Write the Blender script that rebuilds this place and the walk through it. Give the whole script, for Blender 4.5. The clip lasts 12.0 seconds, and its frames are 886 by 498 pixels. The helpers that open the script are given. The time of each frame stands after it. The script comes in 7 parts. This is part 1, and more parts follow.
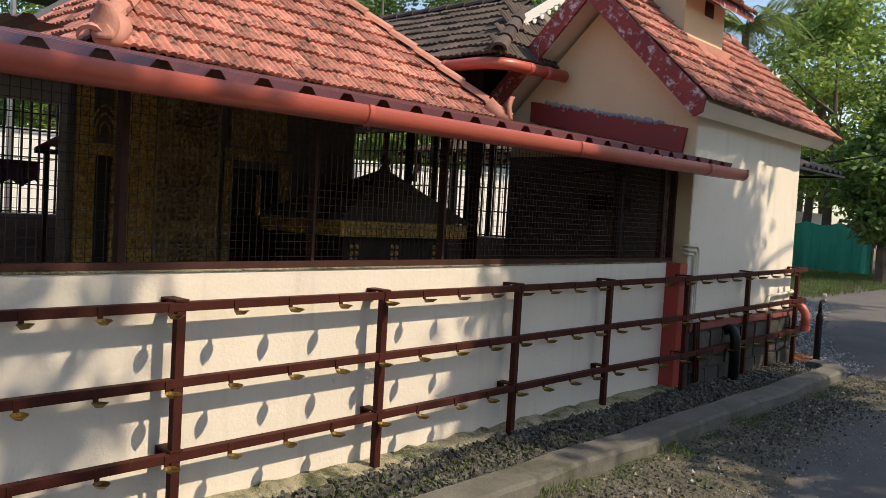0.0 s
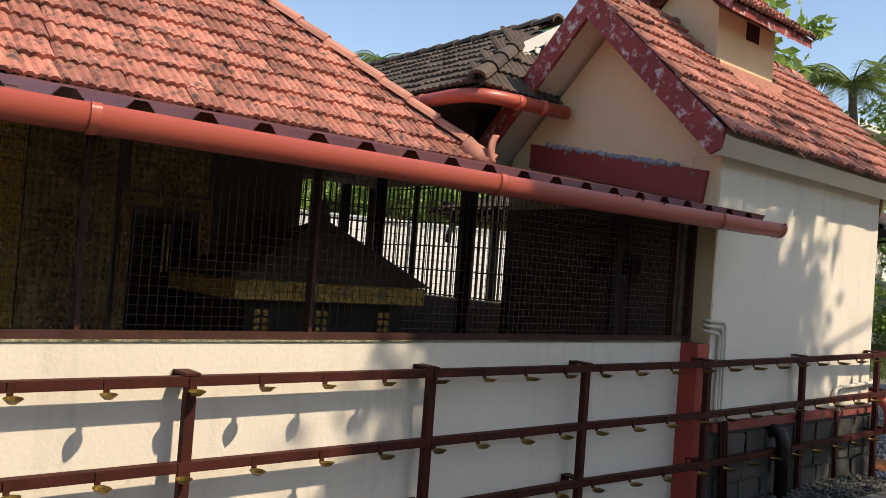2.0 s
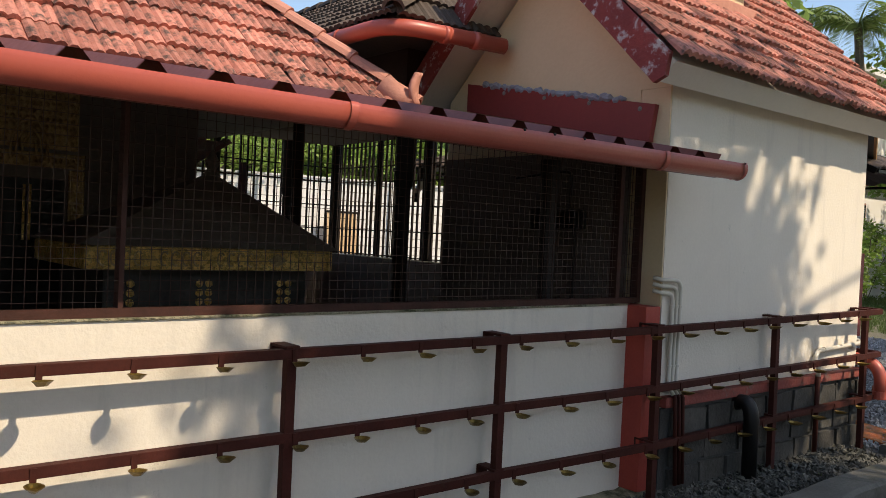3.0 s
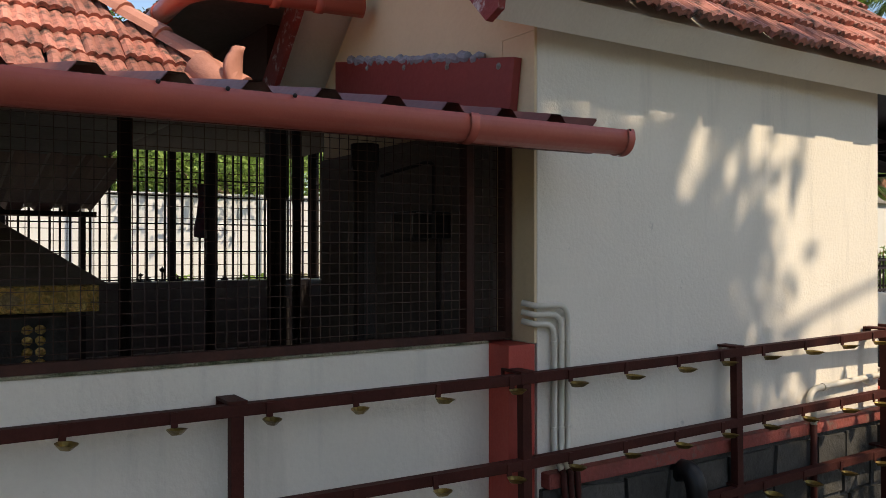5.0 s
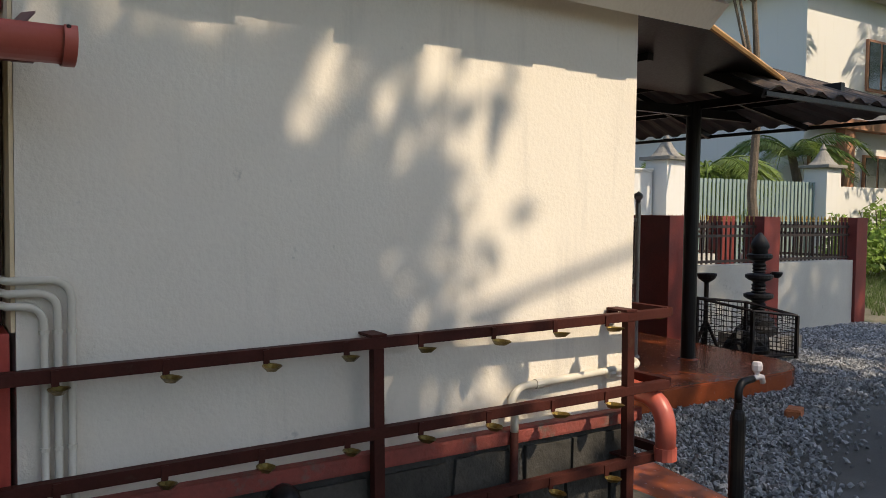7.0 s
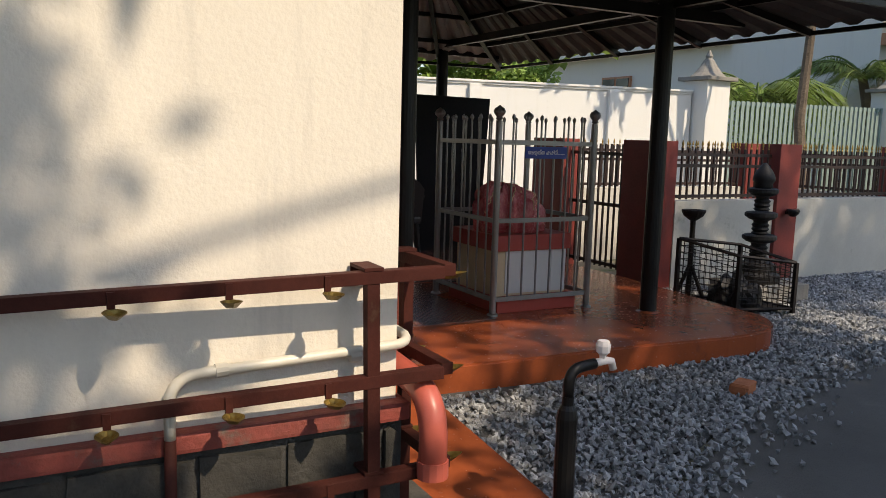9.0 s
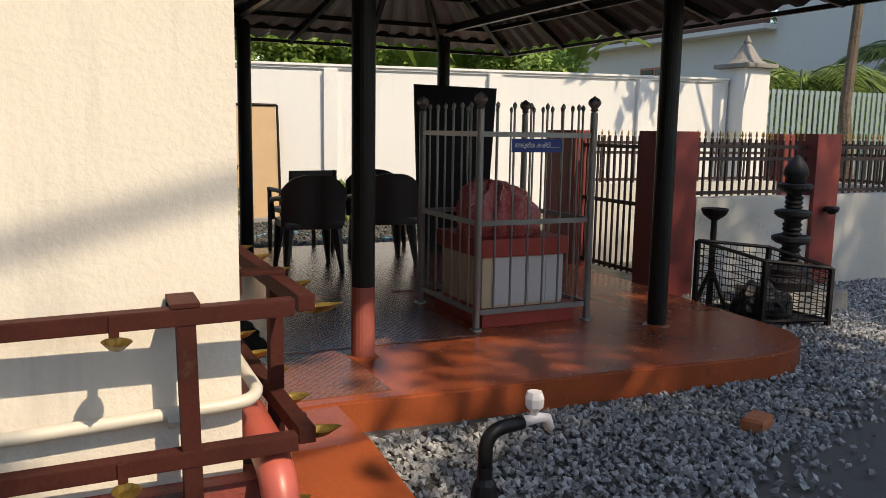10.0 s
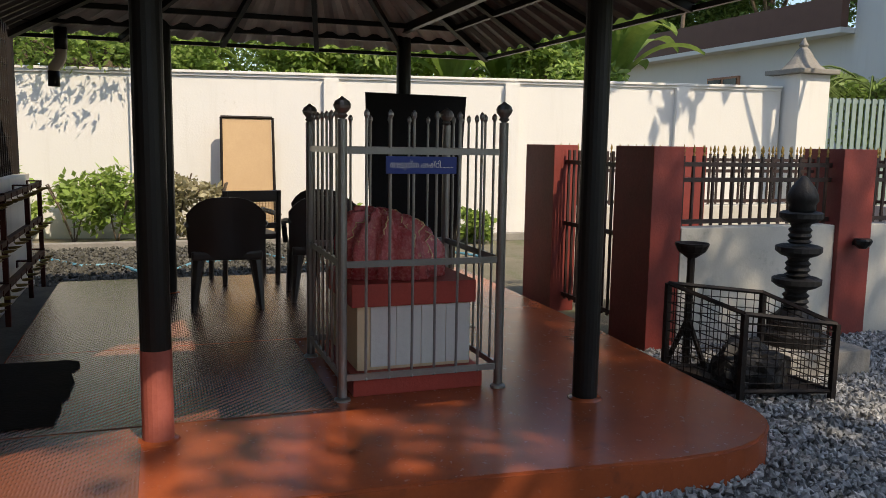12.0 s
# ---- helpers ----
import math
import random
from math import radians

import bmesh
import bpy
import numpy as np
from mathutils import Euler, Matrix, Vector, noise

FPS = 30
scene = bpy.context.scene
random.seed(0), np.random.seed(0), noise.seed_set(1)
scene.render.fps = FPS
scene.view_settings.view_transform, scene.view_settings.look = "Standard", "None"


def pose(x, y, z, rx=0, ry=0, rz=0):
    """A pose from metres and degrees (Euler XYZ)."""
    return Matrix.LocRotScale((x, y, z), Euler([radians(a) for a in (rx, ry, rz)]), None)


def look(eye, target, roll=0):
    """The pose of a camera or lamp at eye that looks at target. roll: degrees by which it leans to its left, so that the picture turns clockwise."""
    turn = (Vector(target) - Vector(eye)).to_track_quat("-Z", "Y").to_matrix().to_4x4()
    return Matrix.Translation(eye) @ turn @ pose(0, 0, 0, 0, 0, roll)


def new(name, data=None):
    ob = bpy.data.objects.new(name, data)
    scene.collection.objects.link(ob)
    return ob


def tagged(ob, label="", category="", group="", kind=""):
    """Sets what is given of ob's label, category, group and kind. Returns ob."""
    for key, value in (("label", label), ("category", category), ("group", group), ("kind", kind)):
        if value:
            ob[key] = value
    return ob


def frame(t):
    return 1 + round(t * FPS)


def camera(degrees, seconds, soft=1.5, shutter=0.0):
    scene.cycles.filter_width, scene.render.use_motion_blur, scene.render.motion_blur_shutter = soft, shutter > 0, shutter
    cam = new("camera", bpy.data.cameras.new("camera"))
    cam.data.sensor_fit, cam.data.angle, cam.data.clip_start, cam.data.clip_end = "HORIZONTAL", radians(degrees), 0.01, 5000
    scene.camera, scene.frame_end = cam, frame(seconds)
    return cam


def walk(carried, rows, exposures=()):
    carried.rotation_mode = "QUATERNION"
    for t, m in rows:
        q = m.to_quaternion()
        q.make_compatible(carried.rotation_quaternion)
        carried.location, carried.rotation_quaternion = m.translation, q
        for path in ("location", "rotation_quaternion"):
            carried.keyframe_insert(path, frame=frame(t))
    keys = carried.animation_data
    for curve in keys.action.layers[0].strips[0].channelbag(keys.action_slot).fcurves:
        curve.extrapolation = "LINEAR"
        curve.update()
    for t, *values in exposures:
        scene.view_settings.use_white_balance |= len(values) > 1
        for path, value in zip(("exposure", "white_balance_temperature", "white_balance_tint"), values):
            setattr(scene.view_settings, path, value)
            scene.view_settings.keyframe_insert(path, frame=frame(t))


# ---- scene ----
cam = camera(57.3, 12.0, 0.8)
METRES, EYE, TILT, LEAN, TURN = 10.2, 1.42, 0.0, 0.0, 42.2
ROWS = [
    (0.0, 0.0, 0.0, 0.0, 0.16, -2.74, -3.33),
    (0.5, 0.0193, 0.0283, -0.0001, 3.09, -1.73, -3.05),
    (1.0, 0.0455, 0.0574, 0.0037, 5.43, 1.79, -3.54),
    (1.5, 0.0696, 0.0931, 0.0046, 6.85, 3.42, -4.39),
    (2.0, 0.0974, 0.1266, 0.0019, 7.71, 1.52, -4.29),
    (2.5, 0.1217, 0.16, 0.0014, 7.75, -0.07, -4.01),
    (3.0, 0.1435, 0.2032, 0.0021, 8.5, -1.09, -2.73),
    (5.0, 0.2388, 0.3465, 0.0036, 14.47, 0.08, -0.01),
    (5.5, 0.2629, 0.3837, 0.0037, 15.48, 0.19, -0.13),
    (6.0, 0.2958, 0.413, 0.0023, 15.73, -0.47, -0.27),
    (6.5, 0.3288, 0.4372, 0.0029, 15.06, -1.26, -0.56),
    (7.0, 0.3621, 0.4674, 0.0026, 14.27, -2.58, -0.69),
    (7.5, 0.397, 0.4922, 0.0019, 13.97, -4.9, -0.79),
    (9.5, 0.4578, 0.639, 0.0006, 21.4, -8.29, -1.43),
    (10.0, 0.4667, 0.6767, -0.0004, 22.69, -8.3, -0.95),
    (10.5, 0.4819, 0.7123, 0.0001, 23.99, -8.52, -0.69),
    (11.0, 0.4911, 0.7572, 0.0005, 25.91, -8.84, -0.47),
    (11.5, 0.5074, 0.7936, 0.0009, 27.62, -8.4, -0.63),
    (12.0, 0.5222, 0.8264, 0.0021, 28.58, -7.43, -0.89),
]
walk(cam, [(t, pose(0, 0, EYE, TILT, LEAN, TURN) @ pose(METRES * x, METRES * y, METRES * z, 90 + pitch, roll, yaw)) for t, x, y, z, yaw, pitch, roll in ROWS], ((0.0, 0.53, 6850.0, 10.0), (12.0, 0.53, 6850.0, 10.0)))

# ---- light ----
SUN_EL, SUN_AZ = 49.0, 72.0      # degrees; azimuth clockwise from +y
world = bpy.data.worlds.new("sky")
scene.world = world
world.use_nodes = True
wn = world.node_tree.nodes
sky = wn.new("ShaderNodeTexSky")
sky.sky_type, sky.sun_disc = "NISHITA", False
sky.sun_elevation, sky.sun_rotation = radians(SUN_EL), radians(SUN_AZ)
sky.air_density, sky.dust_density, sky.ozone_density = 1.0, 1.0, 1.1
world.node_tree.links.new(sky.outputs[0], wn["Background"].inputs[0])
wn["Background"].inputs[1].default_value = 0.15
sun = new("sun", bpy.data.lights.new("sun", "SUN"))
sun.data.energy, sun.data.angle, sun.data.color = 3.5, radians(0.45), (1.0, 0.855, 0.665)
az, el = radians(SUN_AZ), radians(SUN_EL)
SUN_WAY = Vector((math.sin(az) * math.cos(el), math.cos(az) * math.cos(el), math.sin(el)))
sun.matrix_world = look(SUN_WAY * 30, (0, 0, 0))


# ---- materials ----
def material(name, colour, rough=0.7, metal=0.0, second=None, amount=0.5, scale=3.0, fine=40.0, bump=0.15, vary=0.0,
             streak=None, spots=None, spot_scale=6.0, spot_low=0.55, spot_high=0.7, island=0.0, bump_size=0.01, spec=0.5):
    """Base colour mottled by a second one at two scales, optional spots of wear or painted shade, a bump, and a change
    from object to object.
    """
    m = bpy.data.materials.new(name)
    m.use_nodes = True
    nt = m.node_tree
    n, l = nt.nodes, nt.links
    b = n["Principled BSDF"]
    b.inputs["Roughness"].default_value, b.inputs["Metallic"].default_value = rough, metal
    b.inputs["Specular IOR Level"].default_value = spec
    co = n.new("ShaderNodeTexCoord")
    geo = n.new("ShaderNodeNewGeometry")
    pos = geo.outputs["Position"]

    def noise_at(s, detail=5.0, rough_=0.6):
        t = n.new("ShaderNodeTexNoise")
        t.inputs["Scale"].default_value, t.inputs["Detail"].default_value, t.inputs["Roughness"].default_value = s, detail, rough_
        l.new(pos, t.inputs["Vector"])
        return t.outputs["Fac"]

    def mix(fac, a, c):
        x = n.new("ShaderNodeMix")
        x.data_type = "RGBA"
        if isinstance(fac, float):
            x.inputs[0].default_value = fac
        else:
            l.new(fac, x.inputs[0])
        for i, v in ((6, a), (7, c)):
            if isinstance(v, tuple):
                x.inputs[i].default_value = (*v, 1)
            else:
                l.new(v, x.inputs[i])
        return x.outputs[2]

    def ramp(v, lo, hi, top=1.0):
        r = n.new("ShaderNodeMapRange")
        l.new(v, r.inputs[0])
        r.inputs[1].default_value, r.inputs[2].default_value, r.inputs[4].default_value = lo, hi, top
        return r.outputs[0]

    second = second or tuple(c * 0.7 for c in colour)
    col = mix(ramp(noise_at(scale), 0.35, 0.7, amount), colour, second)
    grain = noise_at(fine, 3.0)
    col = mix(ramp(grain, 0.4, 0.75, amount * 0.5), col, second)
    if spots:
        col = mix(ramp(noise_at(spot_scale, 8.0, 0.7), spot_low, spot_high), col, spots)
    if streak:
        sc_ = n.new("ShaderNodeVectorMath")
        sc_.operation = "MULTIPLY"
        sc_.inputs[1].default_value = (7.0, 7.0, 0.55)
        l.new(pos, sc_.inputs[0])
        tn = n.new("ShaderNodeTexNoise")
        tn.inputs["Scale"].default_value, tn.inputs["Detail"].default_value, tn.inputs["Roughness"].default_value = 1.0, 6.0, 0.65
        l.new(sc_.outputs[0], tn.inputs["Vector"])
        col = mix(ramp(tn.outputs["Fac"], 0.56, 0.78, 0.6), col, streak)
    if vary or island:
        src = n.new("ShaderNodeObjectInfo").outputs["Random"] if vary else geo.outputs["Random Per Island"]
        h = n.new("ShaderNodeHueSaturation")
        l.new(col, h.inputs["Color"])
        amt = vary or island
        r = n.new("ShaderNodeMapRange")
        l.new(src, r.inputs[0])
        r.inputs[3].default_value, r.inputs[4].default_value = 1 - amt, 1 + amt
        l.new(r.outputs[0], h.inputs["Value"])
        col = h.outputs[0]
    l.new(col, b.inputs["Base Color"])
    if bump:
        bp = n.new("ShaderNodeBump")
        bp.inputs["Strength"].default_value, bp.inputs["Distance"].default_value = bump, bump_size
        l.new(grain, bp.inputs["Height"])
        l.new(bp.outputs[0], b.inputs["Normal"])
    rr = n.new("ShaderNodeMapRange")
    l.new(grain, rr.inputs[0])
    rr.inputs[3].default_value, rr.inputs[4].default_value = max(0.03, rough - 0.1), min(1, rough + 0.1)
    l.new(rr.outputs[0], b.inputs["Roughness"])
    return m


def leaf_material(name, colour, second):
    m = material(name, colour, 0.55, second=second, amount=0.9, scale=1.2, fine=9.0, bump=0.0, island=0.35)
    nt = m.node_tree
    b = nt.nodes["Principled BSDF"]
    tr = nt.nodes.new("ShaderNodeBsdfTranslucent")
    ms = nt.nodes.new("ShaderNodeMixShader")
    ms.inputs[0].default_value = 0.4
    nt.links.new(b.inputs["Base Color"].links[0].from_socket, tr.inputs[0])
    nt.links.new(b.outputs[0], ms.inputs[1])
    nt.links.new(tr.outputs[0], ms.inputs[2])
    nt.links.new(ms.outputs[0], nt.nodes["Material Output"].inputs[0])
    return m


M_WHITE = material("white_limewash", (0.76, 0.70, 0.60), 0.85, second=(0.62, 0.56, 0.48), amount=0.45, streak=(0.52, 0.48, 0.42), scale=1.3, fine=55, bump=0.25,
                   spots=(0.44, 0.41, 0.36), spot_scale=8.0, spot_low=0.66, spot_high=0.76)
M_CREAM = material("cream_plaster", (0.75, 0.60, 0.38), 0.85, second=(0.62, 0.48, 0.30), amount=0.4, scale=1.6, fine=45, bump=0.2)
M_RED = material("red_oxide_paint", (0.42, 0.055, 0.035), 0.55, second=(0.30, 0.04, 0.03), amount=0.6, scale=4, fine=60, bump=0.2)
M_REDWORN = material("worn_red_paint", (0.34, 0.055, 0.045), 0.75, second=(0.16, 0.03, 0.028), amount=0.8, scale=4, fine=50, bump=0.4,
                     spots=(0.56, 0.50, 0.48), spot_scale=14, spot_low=0.53, spot_high=0.63)
M_FLASH = material("dull_maroon_sheet", (0.27, 0.035, 0.032), 0.5, second=(0.19, 0.028, 0.026), amount=0.6, scale=2.5, fine=40, bump=0.08)
M_GUTTER = material("terracotta_pvc", (0.45, 0.10, 0.068), 0.38, second=(0.36, 0.075, 0.055), amount=0.4, scale=2.5, fine=70, bump=0.05)
M_SHEET = material("maroon_roof_sheet", (0.20, 0.06, 0.042), 0.45, second=(0.12, 0.04, 0.035), amount=0.7, scale=3, fine=30, bump=0.1)
M_RAIL = material("brown_red_enamel", (0.068, 0.02, 0.015), 0.6, spec=0.1, second=(0.026, 0.01, 0.008), amount=0.6, scale=7, fine=80, bump=0.12,
                  spots=(0.06, 0.03, 0.02), spot_scale=14, spot_low=0.62, spot_high=0.72)
M_BRASS = material("oily_brass", (0.36, 0.25, 0.06), 0.38, 0.7, second=(0.12, 0.08, 0.025), amount=0.9, scale=30, fine=90, bump=0.2, vary=0.3)
# Dark spots put relief shade into the colour, along with tarnish.
M_GOLD = material("embossed_brass_sheet", (1.0, 0.68, 0.22), 0.28, 0.4, second=(0.75, 0.46, 0.11), amount=0.9, scale=14, fine=46, spots=(0.10, 0.06, 0.02), spot_scale=34, spot_low=0.54, spot_high=0.68, bump=0.8, bump_size=0.03)
M_BLACK = material("black_enamel", (0.007, 0.0065, 0.0065), 0.4, spec=0.3, second=(0.014, 0.012, 0.011), amount=0.5, scale=6, fine=60, bump=0.1)
M_DARKIRON = material("dark_iron", (0.012, 0.010, 0.009), 0.6, 0.0, spec=0.25, second=(0.025, 0.016, 0.012), amount=0.7, scale=9, fine=70, bump=0.3)
M_WIRE = material("weathered_wire", (0.075, 0.04, 0.03), 0.7, 0.0, spec=0.2, second=(0.05, 0.03, 0.025), amount=0.6, scale=5, fine=60, bump=0.0)
M_STEEL = material("grey_painted_steel", (0.30, 0.29, 0.28), 0.35, 0.75, second=(0.2, 0.19, 0.18), amount=0.5, scale=8, fine=80, bump=0.05)
M_TILE = material("clay_tile", (0.52, 0.22, 0.165), 0.92, second=(0.29, 0.10, 0.072), amount=0.8, scale=3, fine=34, bump=0.7, vary=0.33,
                  spots=(0.075, 0.05, 0.042), spot_scale=15, spot_low=0.485, spot_high=0.63)
M_TILEJ = material("clay_tile_weathered", (0.46, 0.165, 0.105), 0.85, second=(0.34, 0.115, 0.075), amount=0.7, scale=4, fine=26, bump=0.5, island=0.22,
                   spots=(0.11, 0.075, 0.055), spot_scale=2.6, spot_low=0.56, spot_high=0.74)
M_HIP = material("hip_tile_clay", (0.50, 0.235, 0.175), 0.85, second=(0.36, 0.15, 0.11), amount=0.6, scale=5, fine=30, bump=0.4, vary=0.15,
                 spots=(0.70, 0.50, 0.38), spot_scale=5, spot_low=0.62, spot_high=0.75)
M_TILEDARK = material("mossy_dark_tile", (0.10, 0.072, 0.058), 0.9, second=(0.05, 0.042, 0.035), amount=0.8, scale=4, fine=26, bump=0.5, vary=0.35,
                      spots=(0.24, 0.13, 0.09), spot_scale=4, spot_low=0.6, spot_high=0.75)
M_CEMENT = material("cement_grey", (0.28, 0.265, 0.24), 0.9, second=(0.17, 0.16, 0.145), amount=0.7, scale=2.5, fine=40, bump=0.5,
                    spots=(0.13, 0.135, 0.09), spot_scale=3.5, spot_low=0.58, spot_high=0.72)
M_ASPHALT = material("asphalt", (0.13, 0.122, 0.112), 0.9, second=(0.065, 0.061, 0.057), amount=0.6, scale=1.2, fine=130, bump=0.7,
                     spots=(0.16, 0.15, 0.13), spot_scale=1.1, spot_low=0.60, spot_high=0.75)
M_DIRT = material("dirt_verge", (0.20, 0.175, 0.13), 0.95, second=(0.10, 0.10, 0.06), amount=0.8, scale=1.5, fine=50, bump=0.8,
                  spots=(0.07, 0.10, 0.03), spot_scale=1.3, spot_low=0.52, spot_high=0.66)
M_GRAVEL = material("crushed_granite", (0.34, 0.345, 0.35), 0.85, second=(0.18, 0.185, 0.19), amount=0.7, scale=6, fine=120, bump=0.4, island=0.45)
M_BEDDING = material("gravel_bedding", (0.11, 0.108, 0.105), 0.95, second=(0.06, 0.06, 0.058), amount=0.8, scale=8, fine=70, bump=0.9, bump_size=0.02)
M_DARKGRAVEL = material("dark_rubble", (0.095, 0.092, 0.078), 0.9, second=(0.045, 0.045, 0.036), amount=0.7, scale=6, fine=100, bump=0.5, island=0.5)
M_FLOOR = material("red_oxide_floor", (0.36, 0.088, 0.03), 0.24, second=(0.19, 0.044, 0.02), amount=0.6, scale=1.6, fine=35, bump=0.02,
                   spots=(0.16, 0.05, 0.03), spot_scale=2.2, spot_low=0.6, spot_high=0.75)
M_STONE = material("dark_plinth_stone", (0.07, 0.064, 0.055), 0.85, second=(0.025, 0.024, 0.02), amount=0.8, scale=5, fine=45, bump=0.6, vary=0.3)
M_LEDGE = material("weathered_red_ledge", (0.30, 0.06, 0.045), 0.75, second=(0.15, 0.045, 0.035), amount=0.8, scale=5, fine=50, bump=0.4,
                   spots=(0.14, 0.11, 0.09), spot_scale=7, spot_low=0.56, spot_high=0.68)
M_MORTAR = material("dark_mortar", (0.06, 0.058, 0.054), 0.95, second=(0.03, 0.03, 0.028), amount=0.7, scale=6, fine=60, bump=0.6)
M_FARWALL = material("white_compound_wall", (0.68, 0.67, 0.645), 0.9, second=(0.72, 0.70, 0.66), amount=0.5, streak=(0.62, 0.60, 0.56), scale=0.8, fine=30, bump=0.2,
                     spots=(0.50, 0.47, 0.42), spot_scale=1.7, spot_low=0.68, spot_high=0.8)
M_PVC = material("cream_pvc", (0.60, 0.56, 0.47), 0.4, second=(0.55, 0.5, 0.42), amount=0.4, scale=6, fine=60, bump=0.05)
# Dark tone stands for shade inside the pavilion, lifted slightly for haze.
M_INSIDE = material("shaded_interior", (0.19, 0.155, 0.135), 0.7, second=(0.09, 0.075, 0.065), amount=0.6, scale=2, fine=30, bump=0.2)
M_PILLAR = material("dull_red_pillar_paint", (0.22, 0.032, 0.023), 0.6, second=(0.13, 0.024, 0.02), amount=0.7, scale=3, fine=50, bump=0.2)
# Unseen floor kept pale so it bounces light up onto the brass.
M_INFLOOR = material("pale_bounce_floor", (0.36, 0.31, 0.25), 0.6, second=(0.24, 0.20, 0.16), amount=0.6, scale=2, fine=40, bump=0.1)
M_KERB = material("mossy_kerb_concrete", (0.15, 0.142, 0.122), 0.95, second=(0.075, 0.072, 0.058), amount=0.9, scale=3, fine=60, bump=0.4, bump_size=0.01,
                  spots=(0.045, 0.05, 0.03), spot_scale=4.0, spot_low=0.52, spot_high=0.70)
M_FOOT = material("mossy_cement", (0.40, 0.36, 0.25), 0.95, second=(0.20, 0.19, 0.12), amount=0.9, scale=4, fine=50, bump=0.9, bump_size=0.03,
                  spots=(0.06, 0.07, 0.03), spot_scale=6.0, spot_low=0.48, spot_high=0.62)
M_VERGE = material("littered_earth", (0.155, 0.135, 0.095), 0.95, second=(0.07, 0.066, 0.045), amount=0.9, scale=3.5, fine=42, bump=1.0, bump_size=0.04,
                   spots=(0.055, 0.07, 0.03), spot_scale=3.0, spot_low=0.52, spot_high=0.66)
M_CHIP = material("pale_rubble", (0.33, 0.30, 0.25), 0.9, second=(0.18, 0.165, 0.135), amount=0.7, scale=9, fine=90, bump=0.4, island=0.55)
M_BARK = material("bark", (0.16, 0.12, 0.085), 0.95, second=(0.07, 0.055, 0.04), amount=0.8, scale=4, fine=22, bump=0.8, bump_size=0.03)
M_LEAF = leaf_material("broad_leaf", (0.16, 0.25, 0.06), (0.08, 0.15, 0.035))
M_LEAF2 = leaf_material("bright_leaf", (0.30, 0.40, 0.09), (0.16, 0.26, 0.05))
M_PALM = leaf_material("palm_leaf", (0.20, 0.27, 0.07), (0.11, 0.17, 0.04))
M_GALV = material("galvanised_sheet", (0.66, 0.65, 0.62), 0.55, 0.0, second=(0.46, 0.44, 0.41), amount=0.6, scale=3, fine=30, bump=0.05)
M_GRASS = leaf_material("grass_blade", (0.12, 0.17, 0.04), (0.06, 0.10, 0.02))


# ---- mesh helpers ----
def link(name, bm, mat, parent=None, label="", smooth=False):
    me = bpy.data.meshes.new(name)
    bm.to_mesh(me)
    bm.free()
    me.materials.append(mat)
    if smooth:
        for p in me.polygons:
            p.use_smooth = True
    ob = new(name, me)
    if parent is not None:
        ob.parent = parent
    if label:
        ob["label"] = label
    return ob


def part(name, bm, mat, parent, label="", smooth=False):
    return link(name, bm, mat, parent, label, smooth)


def thing(name, label, category, at=(0, 0, 0), group="", kind="", turn=0.0):
    ob = new(name)
    ob.empty_display_size = 0.1
    ob.matrix_world = pose(*at, 0, 0, turn)
    return tagged(ob, label, category, group, kind)


def structure(name, bm, mat, label, smooth=False):
    return tagged(link(name, bm, mat, None, "", smooth), label, "", "", "structure")


def shared(name, me, m, parent):
    """One more piece on a shared mesh."""
    ob = new(name, me)
    ob.parent = parent
    ob.matrix_basis = m
    return ob


def mesh_of(name, bm, mat, smooth=False):
    me = bpy.data.meshes.new(name)
    bm.to_mesh(me)
    bm.free()
    me.materials.append(mat)
    if smooth:
        for p in me.polygons:
            p.use_smooth = True
    return me


def B():
    return bmesh.new()


def box(bm, lo, hi, bevel=0.0, m=None):
    lo, hi = Vector(lo), Vector(hi)
    r = bmesh.ops.create_cube(bm, size=1)
    vs = r["verts"]
    for v in vs:
        v.co = Vector((lo[i] + (v.co[i] + 0.5) * (hi[i] - lo[i]) for i in range(3)))
    if bevel:
        es = list({e for v in vs for e in v.link_edges})
        r = bmesh.ops.bevel(bm, geom=es, offset=bevel, segments=2, affect="EDGES", profile=0.7)
        vs = list({v for f in r["faces"] for v in f.verts} | {v for v in vs if v.is_valid})
    if m is not None:
        bmesh.ops.transform(bm, matrix=m, verts=vs)
    return bm


def ring(bm, centre, ax, up, r, n, a0=0.0, a1=2 * math.pi, closed=True):
    side = ax.cross(up).normalized()
    k = n if closed else n + 1
    return [bm.verts.new(centre + (math.cos(a0 + (a1 - a0) * i / n) * side + math.sin(a0 + (a1 - a0) * i / n) * up) * r) for i in range(k)]


def tube(bm, pts, r, n=10, caps=True, radii=None):
    pts = [Vector(p) for p in pts]
    rings, up = [], None
    for i, p in enumerate(pts):
        a = (pts[min(i + 1, len(pts) - 1)] - pts[max(i - 1, 0)]).normalized()
        if up is None:
            up = Vector((0, 0, 1)) if abs(a.z) < 0.9 else Vector((1, 0, 0))
        up = (up - a * up.dot(a)).normalized()
        rings.append(ring(bm, p, a, up, radii[i] if radii else r, n))
    for a, b in zip(rings, rings[1:]):
        for i in range(n):
            bm.faces.new((a[i], a[(i + 1) % n], b[(i + 1) % n], b[i]))
    if caps:
        bm.faces.new(rings[0][::-1])
        bm.faces.new(rings[-1])
    return bm


